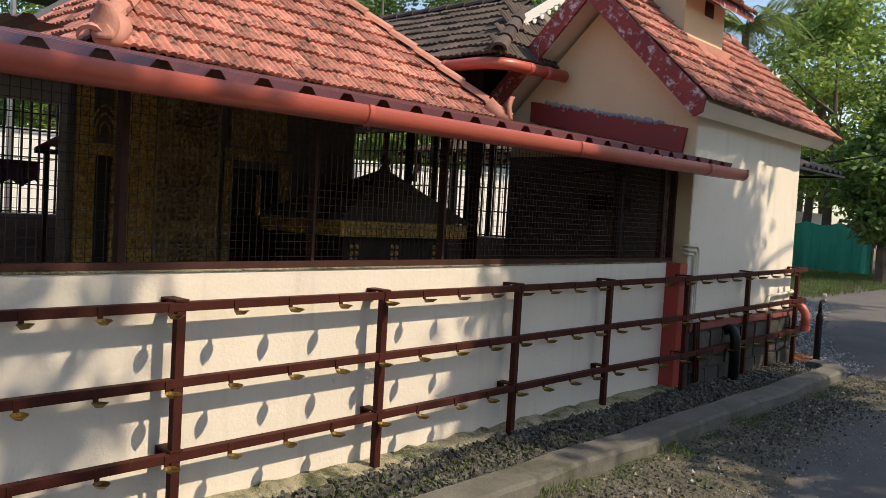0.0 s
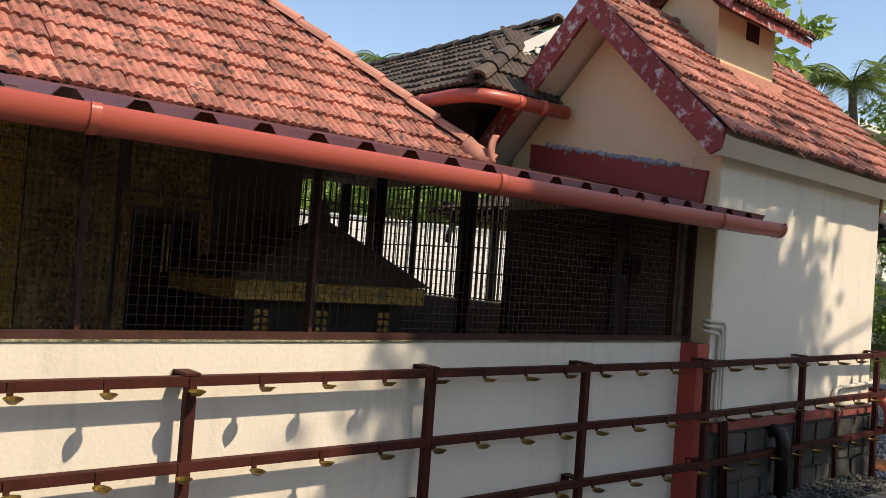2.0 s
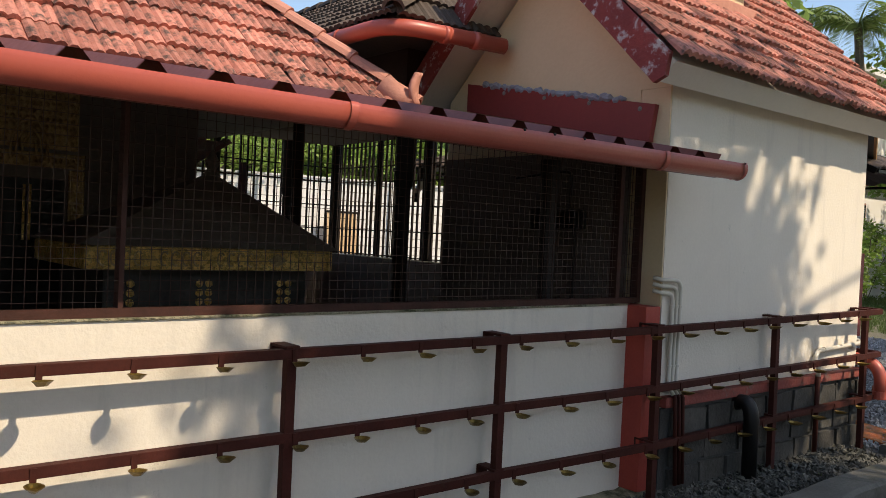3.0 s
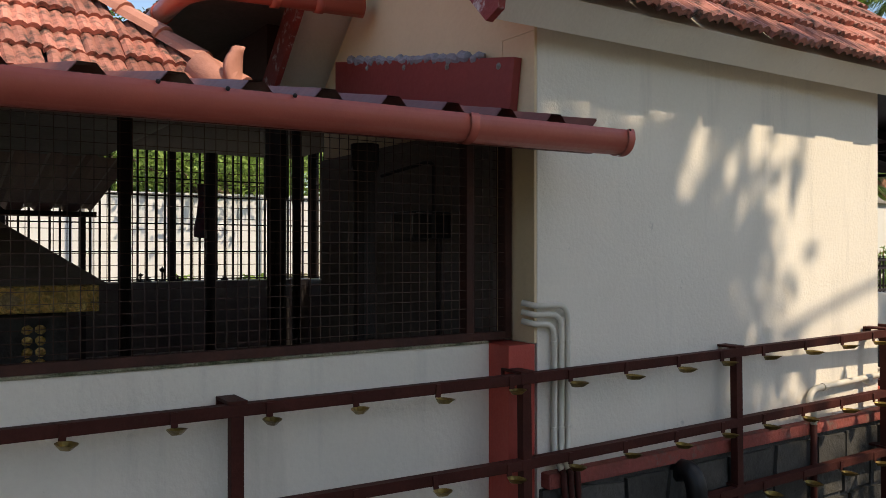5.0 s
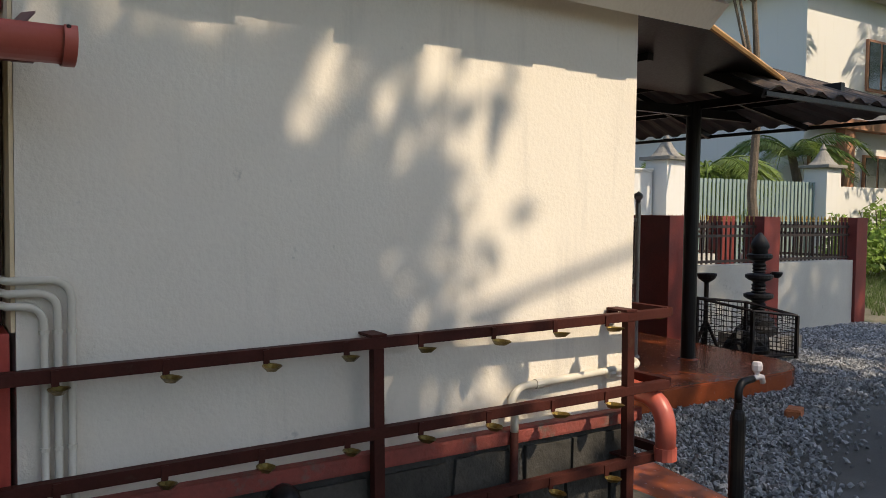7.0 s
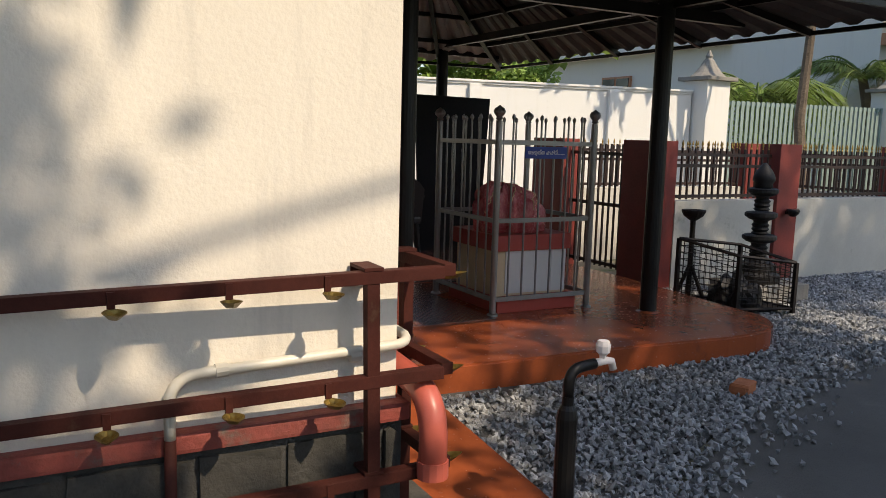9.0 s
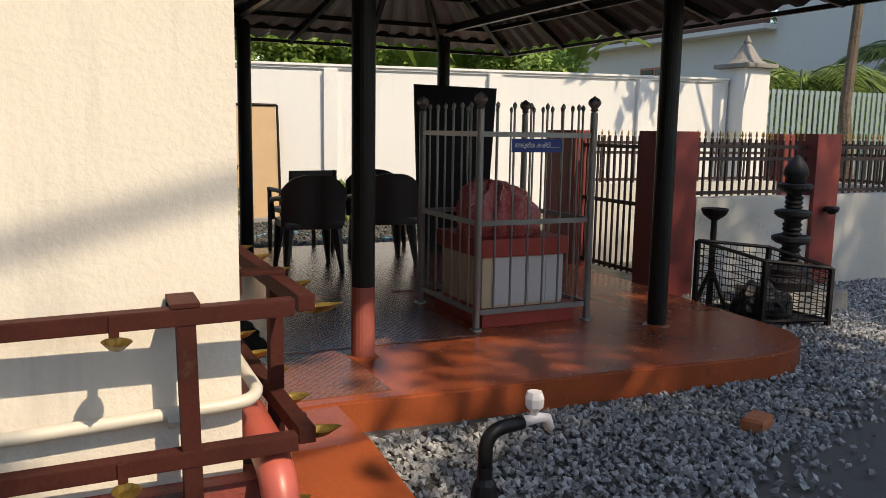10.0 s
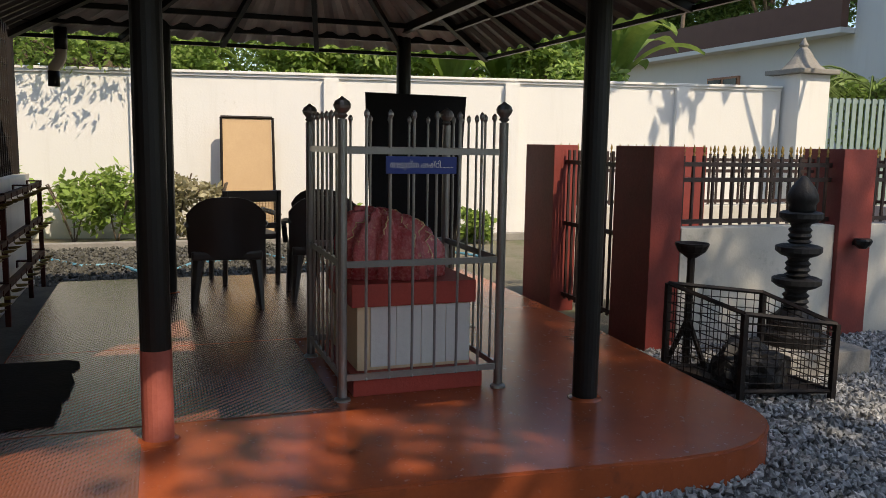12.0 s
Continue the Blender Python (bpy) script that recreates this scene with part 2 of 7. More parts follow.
def lathe(bm, profile, at, n=16):
    """profile: (radius, height) pairs from the foot up."""
    at = Vector(at)
    rings = [[bm.verts.new(at + Vector((r * math.cos(2 * math.pi * i / n), r * math.sin(2 * math.pi * i / n), z))) for i in range(n)] for r, z in profile]
    for a, b in zip(rings, rings[1:]):
        for i in range(n):
            bm.faces.new((a[i], a[(i + 1) % n], b[(i + 1) % n], b[i]))
    bm.faces.new(rings[0][::-1])
    bm.faces.new(rings[-1])
    return bm


def prism(bm, pts, way):
    """A flat outline pushed along a vector."""
    way = Vector(way)
    a = [bm.verts.new(Vector(p)) for p in pts]
    b = [bm.verts.new(Vector(p) + way) for p in pts]
    bm.faces.new(a[::-1])
    bm.faces.new(b)
    for i in range(len(a)):
        j = (i + 1) % len(a)
        bm.faces.new((a[i], a[j], b[j], b[i]))
    bmesh.ops.recalc_face_normals(bm, faces=bm.faces[:])
    return bm


def arc(p0, p1, p2, n=6):
    """Points of a bend from p0 to p2 with its corner at p1."""
    p0, p1, p2 = Vector(p0), Vector(p1), Vector(p2)
    return [(1 - t) ** 2 * p0 + 2 * t * (1 - t) * p1 + t * t * p2 for t in [i / n for i in range(n + 1)]]


# ---- ground ----
WX, WXP = -2.965, -3.085          # east faces of the tall block and of the low wall
bm = B()
N = 40
bmesh.ops.create_grid(bm, x_segments=N, y_segments=N, size=400)
for v in bm.verts:
    v.co.z = -0.02
structure("ground", bm, M_DIRT, "bare earth with patches of grass and weeds")

ROAD_L = [(-2.15, -12), (-2.15, 8.6), (-2.6, 9.4), (-3.3, 10.4), (-3.95, 11.8), (-4.7, 14.5), (-5.9, 18), (-8.7, 26), (-12.5, 36), (-18, 50)]
ROAD_R = [(3.2, -12), (3.2, 8.6), (2.9, 9.4), (2.5, 10.4), (1.9, 11.8), (0.9, 14.5), (-0.6, 18), (-3.6, 26), (-7.4, 36), (-12, 50)]
bm = B()
rows = []
for (ax_, ay), (bx, by) in zip(ROAD_L, ROAD_R):
    rows.append([bm.verts.new((ax_ + (bx - ax_) * k / 6, ay + (by - ay) * k / 6, 0.0 if 0 < k < 6 else -0.008)) for k in range(7)])
for a, b in zip(rows, rows[1:]):
    for i in range(6):
        bm.faces.new((a[i], a[i + 1], b[i + 1], b[i]))
structure("road", bm, M_ASPHALT, "worn grey asphalt lane with pale dusty patches")

# strip of dirt between lane and kerb
bm = B()
vr_ = random.Random(41)
edge = [(-1.72 + 0.13 * math.sin(y * 1.7) + 0.08 * math.sin(y * 4.3 + 1) + vr_.uniform(-0.07, 0.07), y) for y in [-6 + 0.05 * i for i in range(294)]]
a = [bm.verts.new((-2.30, y, 0.03)) for x, y in edge]
b = [bm.verts.new((x - 0.25, y, 0.022)) for x, y in edge]
d = [bm.verts.new((x, y, -0.004)) for x, y in edge]
for i in range(293):
    bm.faces.new((a[i], b[i], b[i + 1], a[i + 1]))
    bm.faces.new((b[i], d[i], d[i + 1], b[i + 1]))
bmesh.ops.recalc_face_normals(bm, faces=bm.faces[:])
structure("verge", bm, M_VERGE, "dusty strip of earth and weeds along the kerb")

# kerb along the bed at the wall's foot, rounded at its end
bm = B()
out, inn = [], []
for y in [-12 + i * 0.35 for i in range(58)]:
    w = 0.012 * math.sin(y * 3.1) + 0.01 * math.sin(y * 7.7)
    out.append((-2.27 + w, y)), inn.append((-2.50 + w * 0.5, y))
for i in range(1, 7):
    a = math.pi / 2 * i / 6
    out.append((-2.27 - 0.40 * (1 - math.cos(a)), 8.3 + 0.42 * math.sin(a)))
    inn.append((-2.50 - 0.20 * (1 - math.cos(a)), 8.3 + 0.2 * math.sin(a)))
lines = []
for (ox, oy), (ix, iy) in zip(out, inn):
    h = 0.115 + 0.006 * math.sin(oy * 5.3)
    lines.append([bm.verts.new(p) for p in ((ox + 0.01, oy, -0.03), (ox, oy, h - 0.02), (ox - 0.02, oy, h), (ix + 0.02, iy, h), (ix, iy, h - 0.02), (ix, iy, -0.03))])
for a, b in zip(lines, lines[1:]):
    for i in range(5):
        bm.faces.new((a[i], a[i + 1], b[i + 1], b[i]))
bm.faces.new(lines[-1])
bmesh.ops.recalc_face_normals(bm, faces=bm.faces[:])
structure("kerb", bm, M_KERB, "low worn grey concrete kerb, rounded at its end")

bm = B()
box(bm, (-3.05, -12, -0.03), (-2.44, 8.5, 0.055))
structure("bed", bm, M_BEDDING, "dark earth bed between the kerb and the wall")
bm = B()
fr = random.Random(77)
rim_ = [(-12 + 0.08 * i, -2.945 + 0.035 * math.sin(i * 0.21) + fr.uniform(-0.018, 0.018), 0.088 + fr.uniform(-0.012, 0.012)) for i in range(229)]
cols_ = [[bm.verts.new(p) for p in ((-3.08, y, z + 0.012), (x - 0.03, y, z), (x, y, z - 0.02), (x + 0.015, y, -0.03))] for y, x, z in rim_]
for a, b in zip(cols_, cols_[1:]):
    for i in range(3):
        bm.faces.new((a[i], a[i + 1], b[i + 1], b[i]))
bmesh.ops.recalc_face_normals(bm, faces=bm.faces[:])
structure("footing", bm, M_FOOT, "mossy cement footing ledge at the wall's foot")
bm = B()
prism(bm, [(-2.9, 8.72, -0.015), (-2.2, 8.72, -0.015), (-2.65, 9.4, -0.015), (-3.35, 10.4, -0.015), (-4.0, 11.8, -0.015), (-4.75, 14.5, -0.015), (-5.6, 17.1, -0.015),
           (-6.5, 17.1, -0.015), (-6.5, 13.0, -0.015), (-4.6, 12.3, -0.015), (-4.6, 9.4, -0.015), (-2.9, 9.4, -0.015)], (0, 0, 0.018))
structure("gravel_bed", bm, M_BEDDING, "ground under the crushed stone")

# ---- long east wall and the white block ----
bm = B()
box(bm, (WXP - 0.2, -7.0, -0.03), (WXP, 6.248, 1.097))
structure("wall_east", bm, M_WHITE, "low whitewashed plaster wall under the screen, stained near the ground")
bm = B()
box(bm, (WXP - 0.21, -7.0, 1.0985), (WXP + 0.008, 6.115, 1.108), 0.003)
structure("sill", bm, M_FOOT, "thin stained cement sill on the low wall")
bm = B()
box(bm, (WXP - 0.1, 6.12, 0.10), (WX + 0.004, 6.246, 1.10), 0.004)
structure("pilaster", bm, M_RED, "red painted band at the end of the low wall")
BY0, BY1, BXW = 6.25, 8.67, -4.85
bm = B()
box(bm, (WX - 0.2, BY0 + 0.012, 0.0), (WX, BY1, 2.42))
structure("wall_block_east", bm, M_WHITE, "tall whitewashed wall of the block, dappled and scuffed")
bm = B()
box(bm, (WX - 0.2, BY0, 1.102), (WX - 0.003, BY0 + 0.011, 2.298))
structure("wall_return", bm, M_CREAM, "narrow cream plastered return beside the screen")
bm = B()
box(bm, (BXW, BY1 - 0.2, 0.0), (WX - 0.202, BY1, 2.42))
structure("wall_block_north", bm, M_WHITE, "whitewashed end wall behind the lamp rack")
bm = B()
box(bm, (BXW, BY0 + 0.202, 0.0), (BXW + 0.2, BY1 - 0.202, 2.42))
structure("wall_block_west", bm, M_WHITE, "whitewashed inner wall of the block")
RX, RZ, EX, EZ = -3.90, 3.46, -2.75, 2.36       # ridge and eave of the block's roof
SL = (RZ - EZ) / (EX - RX)


def block_roof_z(x):
    return RZ - abs(x - RX) * SL


bm = B()
prism(bm, [(BXW, BY0, 0.0), (WX - 0.203, BY0, 0.0), (WX - 0.203, BY0, 2.3), (WX - 0.003, BY0, 2.3), (WX - 0.003, BY0, block_roof_z(WX) - 0.17), (RX, BY0, RZ - 0.17), (BXW, BY0, block_roof_z(BXW) - 0.17)], (0, 0.2, 0))
structure("wall_gable_south", bm, M_CREAM, "cream plastered gable wall over the sheet roof")
bm = B()
prism(bm, [(BXW, BY1, 2.42), (WX, BY1, 2.42), (RX, BY1, RZ - 0.17)], (0, -0.2, 0))
structure("wall_gable_north", bm, M_CREAM, "cream plastered gable at the far end of the block")

# sloped slab under the tiles, and its painted edge
ROOF_Y0, ROOF_Y1 = 5.94, 9.0
WXL = RX - (EX - RX)
bm = B()
TH = 0.09
prism(bm, [(EX, ROOF_Y0 + 0.032, EZ), (RX, ROOF_Y0 + 0.032, RZ), (WXL, ROOF_Y0 + 0.032, EZ), (WXL, ROOF_Y0 + 0.032, EZ - TH), (RX, ROOF_Y0 + 0.032, RZ - TH * 1.35), (EX - 0.10, ROOF_Y0 + 0.032, EZ - TH)], (0, ROOF_Y1 - ROOF_Y0 - 0.032, 0))
structure("roof_slab", bm, M_WHITE, "white plastered roof slab with a deep eave")
for s in (1, -1):
    bm = B()
    e = RX + s * (EX - RX) - s * 0.02
    prism(bm, [(e, ROOF_Y0, EZ + 0.05), (RX, ROOF_Y0, RZ + 0.06), (RX, ROOF_Y0, RZ - 0.17), (e - s * 0.09, ROOF_Y0, EZ - 0.10), (e - s * 0.02, ROOF_Y0, EZ - 0.07)], (0, 0.03, 0))
    structure("bargeboard", bm, M_REDWORN, "red bargeboard with peeling paint showing white")

# red flashing board over the sheet roof
bm = B()
prism(bm, [(-4.62, 6.21, 2.49), (-3.04, 6.21, 2.205), (-3.07, 6.21, 2.0), (-4.62, 6.21, 2.30)], (0, 0.036, 0))
structure("flashing", bm, M_FLASH, "dull maroon flashing sheet screwed to the gable")
bm = B()
mr_ = random.Random(17)
pts, radii = [], []
for i in range(64):
    x = -4.45 + 1.2 * i / 63
    z = 2.49 + (2.205 - 2.49) * (x + 4.62) / 1.58
    pts.append((x, 6.222 + mr_.uniform(-0.008, 0.004), z + mr_.uniform(-0.008, 0.014)))
    radii.append(mr_.uniform(0.010, 0.027))
tube(bm, pts, 0.02, 8, radii=radii)
structure("mortar_bead", bm, material("blue_grey_mortar", (0.34, 0.35, 0.40), 0.95, second=(0.20, 0.21, 0.25), amount=0.7, scale=9, fine=60, bump=0.7), "rough lumpy blue-grey mortar bead along the flashing")
for k in range(4):
    x = -4.25 + 0.37 * k
    screw_ = thing("flashing_screw", "weathered washer screw in the maroon flashing", "screw", (x, 6.2095, 2.455 - 0.1804 * (x + 4.62)), "screws in the flashing")
    bm = B()
    lathe(bm, [(0.014, 0), (0.014, 0.003), (0.007, 0.005), (0.006, 0.009)], (0, 0, 0), 10)
    bmesh.ops.transform(bm, matrix=pose(0, 0, 0, 90, 0, 0), verts=bm.verts)
    part("head", bm, M_CEMENT, screw_)

# plinth of the block
bm = B()
box(bm, (WX - 0.05, 6.27, 0.0), (WX + 0.022, BY1 + 0.012, 0.54))
PLINTH = structure("plinth", bm, M_MORTAR, "dark rubble stone plinth under the white wall")
bm = B()
box(bm, (WX - 0.05, 6.28, 0.545), (WX + 0.05, BY1 + 0.03, 0.605), 0.012)
structure("plinth_band", bm, M_LEDGE, "worn red painted ledge over the stone plinth")

# ---- pavilion behind the screen ----
bm = B()
box(bm, (-10.0, -7.0, -0.02), (WXP - 0.202, BY0 - 0.002, 0.30))
box(bm, (-10.0, BY0, -0.02), (BXW - 0.002, BY1 - 0.222, 0.30))
structure("floor", bm, M_INFLOOR, "unseen floor inside the pavilion, made pale to bounce light")
bm = B()
box(bm, (-10.22, -7.0, -0.02), (-10.002, BY1, 1.1))
structure("wall_west", bm, M_WHITE, "low whitewashed wall on the far side of the pavilion")
bm = B()
box(bm, (-10.0, BY1 - 0.22, -0.02), (BXW - 0.002, BY1, 1.1))
structure("wall_north", bm, M_WHITE, "low whitewashed wall behind the lamp rack")
bm = B()
box(bm, (-10.22, -7.2, -0.02), (WX, -7.002, 2.2))
structure("wall_south", bm, M_WHITE, "whitewashed end wall of the pavilion")

# Dark sheets laid on the white inner faces stand for shade.
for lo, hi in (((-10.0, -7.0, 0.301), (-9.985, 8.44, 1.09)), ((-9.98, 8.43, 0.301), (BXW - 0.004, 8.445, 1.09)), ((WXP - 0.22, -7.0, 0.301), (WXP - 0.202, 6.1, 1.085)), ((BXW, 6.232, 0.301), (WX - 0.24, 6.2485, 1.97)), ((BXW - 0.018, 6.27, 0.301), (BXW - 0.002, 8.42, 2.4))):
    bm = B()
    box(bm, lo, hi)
    structure("dado", bm, M_INSIDE, "dark lining added for the shade inside the pavilion")

# ---- sheet roof and gutter of the pavilion ----
SHEET_X0, SHEET_Z0, SHEET_S = -2.665, 1.862, 0.185     # eave, its height, rise per metre inwards


def corrugated(bm, y0, y1, period, depth, place, thick=0.004):
    """Trapezoid sheet: place(y, k) gives the point at y on the near (k=0) or far (k=1) edge."""
    ys, hs = [], []
    y = y0
    while y < y1:
        for f, h in ((0.0, 0), (0.52, 0), (0.66, 1), (0.86, 1)):
            if y + f * period <= y1:
                ys.append(y + f * period), hs.append(h * depth)
        y += period
    up = Vector((0, 0, 1))
    for t in (0, 1):
        a = [bm.verts.new(place(y, 0) + up * (h - t * thick)) for y, h in zip(ys, hs)]
        b = [bm.verts.new(place(y, 1) + up * (h - t * thick)) for y, h in zip(ys, hs)]
        for i in range(len(a) - 1):
            bm.faces.new((a[i], a[i + 1], b[i + 1], b[i]))
    return bm


bm = B()
corrugated(bm, -7.0, 6.30, 0.212, 0.035, lambda y, k: Vector((SHEET_X0 - k * 0.56, y, SHEET_Z0 + k * 0.56 * SHEET_S + 0.0075 * (y - 3))) if y > 6.19 else
           Vector((SHEET_X0 - k * 1.9, y, SHEET_Z0 + k * 1.9 * SHEET_S + 0.0075 * (y - 3))))
structure("sheet_roof", bm, M_SHEET, "maroon profiled metal roof sheet over the screen")
# Added strip keeps sun from leaking between gutter and sheet.
bm = B()
prism(bm, [(-2.70, -7.0, 1.70), (-2.684, -7.0, 1.70), (-2.684, -7.0, 1.782), (-2.70, -7.0, 1.782)], (0, 13.28, 0.0996))
structure("eave_fascia", bm, M_SHEET, "narrow maroon strip added behind the gutter to block a light leak")
# gutter
gutter = thing("gutter", "terracotta red half-round pipe gutter under the sheet roof", "gutter")
G0, G1 = Vector((-2.615, -7.0, 1.748)), Vector((-2.615, 6.40, 1.848))


def half_gutter(bm, p0, p1, r=0.056, n=14, caps=True, thick=0.006):
    p0, p1 = Vector(p0), Vector(p1)
    a = (p1 - p0).normalized()
    up = Vector((0, 0, 1))
    rings = []
    for p in (p0, p1):
        for rr in (r, r - thick):
            rings.append(ring(bm, p, a, up, rr, n, math.pi - 0.5, 2 * math.pi + 0.5, False))
    for i in range(n):
        bm.faces.new((rings[0][i], rings[0][i + 1], rings[2][i + 1], rings[2][i]))
        bm.faces.new((rings[1][i], rings[1][i + 1], rings[3][i + 1], rings[3][i]))
    for q in (0, n):
        bm.faces.new((rings[0][q], rings[1][q], rings[3][q], rings[2][q]))
    if caps:
        bm.faces.new(rings[0]), bm.faces.new(rings[2])
    return bm


cuts = [-7.0, -4.35, -2.68, -1.01, 0.66, 2.345, 3.98, 5.695, 6.36]
for y0, y1 in zip(cuts, cuts[1:]):
    bm = B()
    at = lambda y: G0 + (G1 - G0) * ((y + 7.0) / 13.4)
    half_gutter(bm, at(y0), at(y1 - 0.004))
    part("trough", bm, M_GUTTER, gutter, smooth=True)
    bm = B()
    half_gutter(bm, at(y1 - 0.03), at(y1), 0.061, caps=False, thick=0.005)
    part("joint_collar", bm, M_GUTTER, gutter, smooth=True)
for y in (4.75, 4.92, 5.1, 6.34):
    bm = B()
    lathe(bm, [(0.006, 0), (0.006, 0.004), (0.003, 0.007)], (0, 0, 0), 8)
    bmesh.ops.transform(bm, matrix=Matrix.Translation(at(y) + Vector((0.051, 0, 0.024))) @ pose(0, 0, 0, 0, 75, 0), verts=bm.verts)
    part("screw", bm, M_DARKIRON, gutter)

# ---- tiled roofs ----
TW, TL = 0.172, 0.185


def tile_mesh(name, mat, w=TW, l=TL):
    bm = B()
    prof = [(-0.5, 0.0), (-0.40, 0.018), (-0.28, 0.018), (-0.17, 0.003), (-0.06, 0.016), (0.06, 0.016), (0.17, 0.003), (0.28, 0.016), (0.39, 0.015), (0.5, 0.002)]
    top0 = [bm.verts.new((x * w, 0, z + 0.030)) for x, z in prof]
    top1 = [bm.verts.new((x * w, l * 1.16, z + 0.004)) for x, z in prof]
    low0 = [bm.verts.new((x * w, 0.0, z + 0.004)) for x, z in prof]
    for i in range(len(prof) - 1):
        bm.faces.new((top0[i], top0[i + 1], top1[i + 1], top1[i]))
        bm.faces.new((low0[i], low0[i + 1], top0[i + 1], top0[i]))
    bm.faces.new((top0[0], top1[0], low0[0]))
    bm.faces.new((top0[-1], low0[-1], top1[-1]))
    return mesh_of(name, bm, mat)


def tile_field(parent, me, origin, along, upslope, width, height, inside, rng, w=TW, l=TL):
    """Lays tiles in courses from the eave up; inside(u, v) says which stand."""
    along, upslope = Vector(along).normalized(), Vector(upslope).normalized()
    nrm = along.cross(upslope).normalized()
    if nrm.z < 0:
        nrm = -nrm
    basis = Matrix((along, upslope, nrm)).transposed().to_4x4()
    count = 0
    for j in range(int(height / l) + 1):
        for i in range(int(width / w) + 1):
            u, v = (i + 0.5) * w, j * l
            if inside(u, v + l * 0.4):
                p = Vector(origin) + along * (u + rng.uniform(-0.004, 0.004)) + upslope * (v + rng.uniform(-0.014, 0.014)) + nrm * rng.uniform(0, 0.009)
                shared("tile", me, Matrix.Translation(p) @ basis @ pose(0, 0, 0, rng.uniform(-1.2, 1.2), rng.uniform(-1, 1), rng.uniform(-2.2, 2.2)), parent)
                count += 1
    return count


def ridge_run(parent, mat, p0, p1, length=0.26, r=0.068):
    """Half-round ridge tiles lapped along a line."""
    p0, p1 = Vector(p0), Vector(p1)
    d = p1 - p0
    n = max(1, round(d.length / length))
    a = d.normalized()
    up = (Vector((0, 0, 1)) - a * a.z).normalized()
    side = a.cross(up)
    bm = B()
    L = d.length / n
    prof = [(math.cos(math.pi * i / 6), math.sin(math.pi * i / 6)) for i in range(7)]
    r0 = [bm.verts.new((c * r * 1.15, 0, s * r + 0.012)) for c, s in prof]
    r1 = [bm.verts.new((c * r * 0.95, L * 1.12, s * r * 0.9)) for c, s in prof]
    r2 = [bm.verts.new((c * r * 0.98, 0, s * r - 0.012)) for c, s in prof]
    for i in range(6):
        bm.faces.new((r0[i], r0[i + 1], r1[i + 1], r1[i]))
        bm.faces.new((r2[i], r2[i + 1], r0[i + 1], r0[i]))
    me = mesh_of("ridge_tile", bm, mat)
    basis = Matrix((side, a, up)).transposed().to_4x4()
    for i in range(n):
        shared("ridge_tile", me, Matrix.Translation(p0 + a * (i * L)) @ basis, parent)


# pyramid roof over the shrine
PX0, PY0, PY1, PZ, PK = -4.46, 2.00, 5.56, 2.21, 0.90
HALF = (PY1 - PY0) / 2
APEX = Vector((PX0 - HALF, (PY0 + PY1) / 2, PZ + HALF * PK))
pyramid = thing("shrine_roof", "hipped roof of weathered red clay tiles over the shrine", "roof")
bm = B()
PC = [Vector((PX0, PY0, PZ)), Vector((PX0, PY1, PZ)), Vector((PX0 - 2 * HALF, PY1, PZ)), Vector((PX0 - 2 * HALF, PY0, PZ))]
vs = [bm.verts.new(p) for p in PC]
ap = bm.verts.new(APEX)
for i in range(4):
    bm.faces.new((vs[i], vs[(i + 1) % 4], ap))
bm.faces.new(vs[::-1])
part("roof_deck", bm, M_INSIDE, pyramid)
bm = B()
box(bm, (PX0 - 0.02, PY0, PZ - 0.05), (PX0 + 0.012, PY1, PZ + 0.002))
part("eave_board", bm, M_REDWORN, pyramid, "peeling red eave board")

# block roof
block_roof = thing("block_roof", "steep gabled roof of mottled red clay tiles on the white block", "roof")
bm = B()
box(bm, (RX - 0.1, ROOF_Y0 + 0.04, RZ - 0.08), (RX + 0.1, ROOF_Y1 - 0.02, RZ + 0.01))
part("ridge_bed", bm, M_CEMENT, block_roof)

# dark roof behind
DX0, DY0, DZ, DK = -4.42, 5.42, 2.76, 0.66
DRY, DRX = 6.68, -5.05          # ridge line and the gablet's face
DRZ = DZ + (DRY - DY0) * DK
dark_roof = thing("rear_shrine_roof", "old hipped roof of blackened mossy tiles with a small gablet", "roof")
bm = B()
p = [bm.verts.new(q) for q in ((DX0, DY0, DZ), (DX0, 2 * DRY - DY0, DZ), (-9.0, 2 * DRY - DY0, DZ), (-9.0, DY0, DZ), (DRX, DRY, DRZ), (-9.0, DRY, DRZ))]
for f in ((0, 1, 4), (3, 0, 4, 5), (1, 2, 5, 4), (2, 3, 5), (3, 2, 1, 0)):
    bm.faces.new([p[i] for i in f])
bmesh.ops.recalc_face_normals(bm, faces=bm.faces[:])
part("roof_deck", bm, M_INSIDE, dark_roof)
# Maroon is darkened to give the black shade under this eave.
bm = B()
box(bm, (-8.9, DY0 + 0.55, 2.45), (DX0 - 0.6, 2 * DRY - DY0 - 0.2, DZ - 0.002))
part("wall", bm, material("shaded_maroon_wall", (0.06, 0.025, 0.018), 0.7, bump=0.1), dark_roof, "maroon wall under the eave, darkened for its shade")
gut2 = thing("rear_gutter", "terracotta red pipe gutter round the rear roof's corner", "gutter")
bm = B()
path = [(-7.2, DY0 - 0.06, 2.70), (-4.75, DY0 - 0.06, 2.70)] + arc((-4.62, DY0 - 0.06, 2.70), (-4.36, DY0 - 0.06, 2.70), (-4.34, DY0 + 0.2, 2.70)) + [(-4.24, 6.18, 2.69)]
tube(bm, path, 0.053, 12)
part("trough", bm, M_GUTTER, gut2, smooth=True)
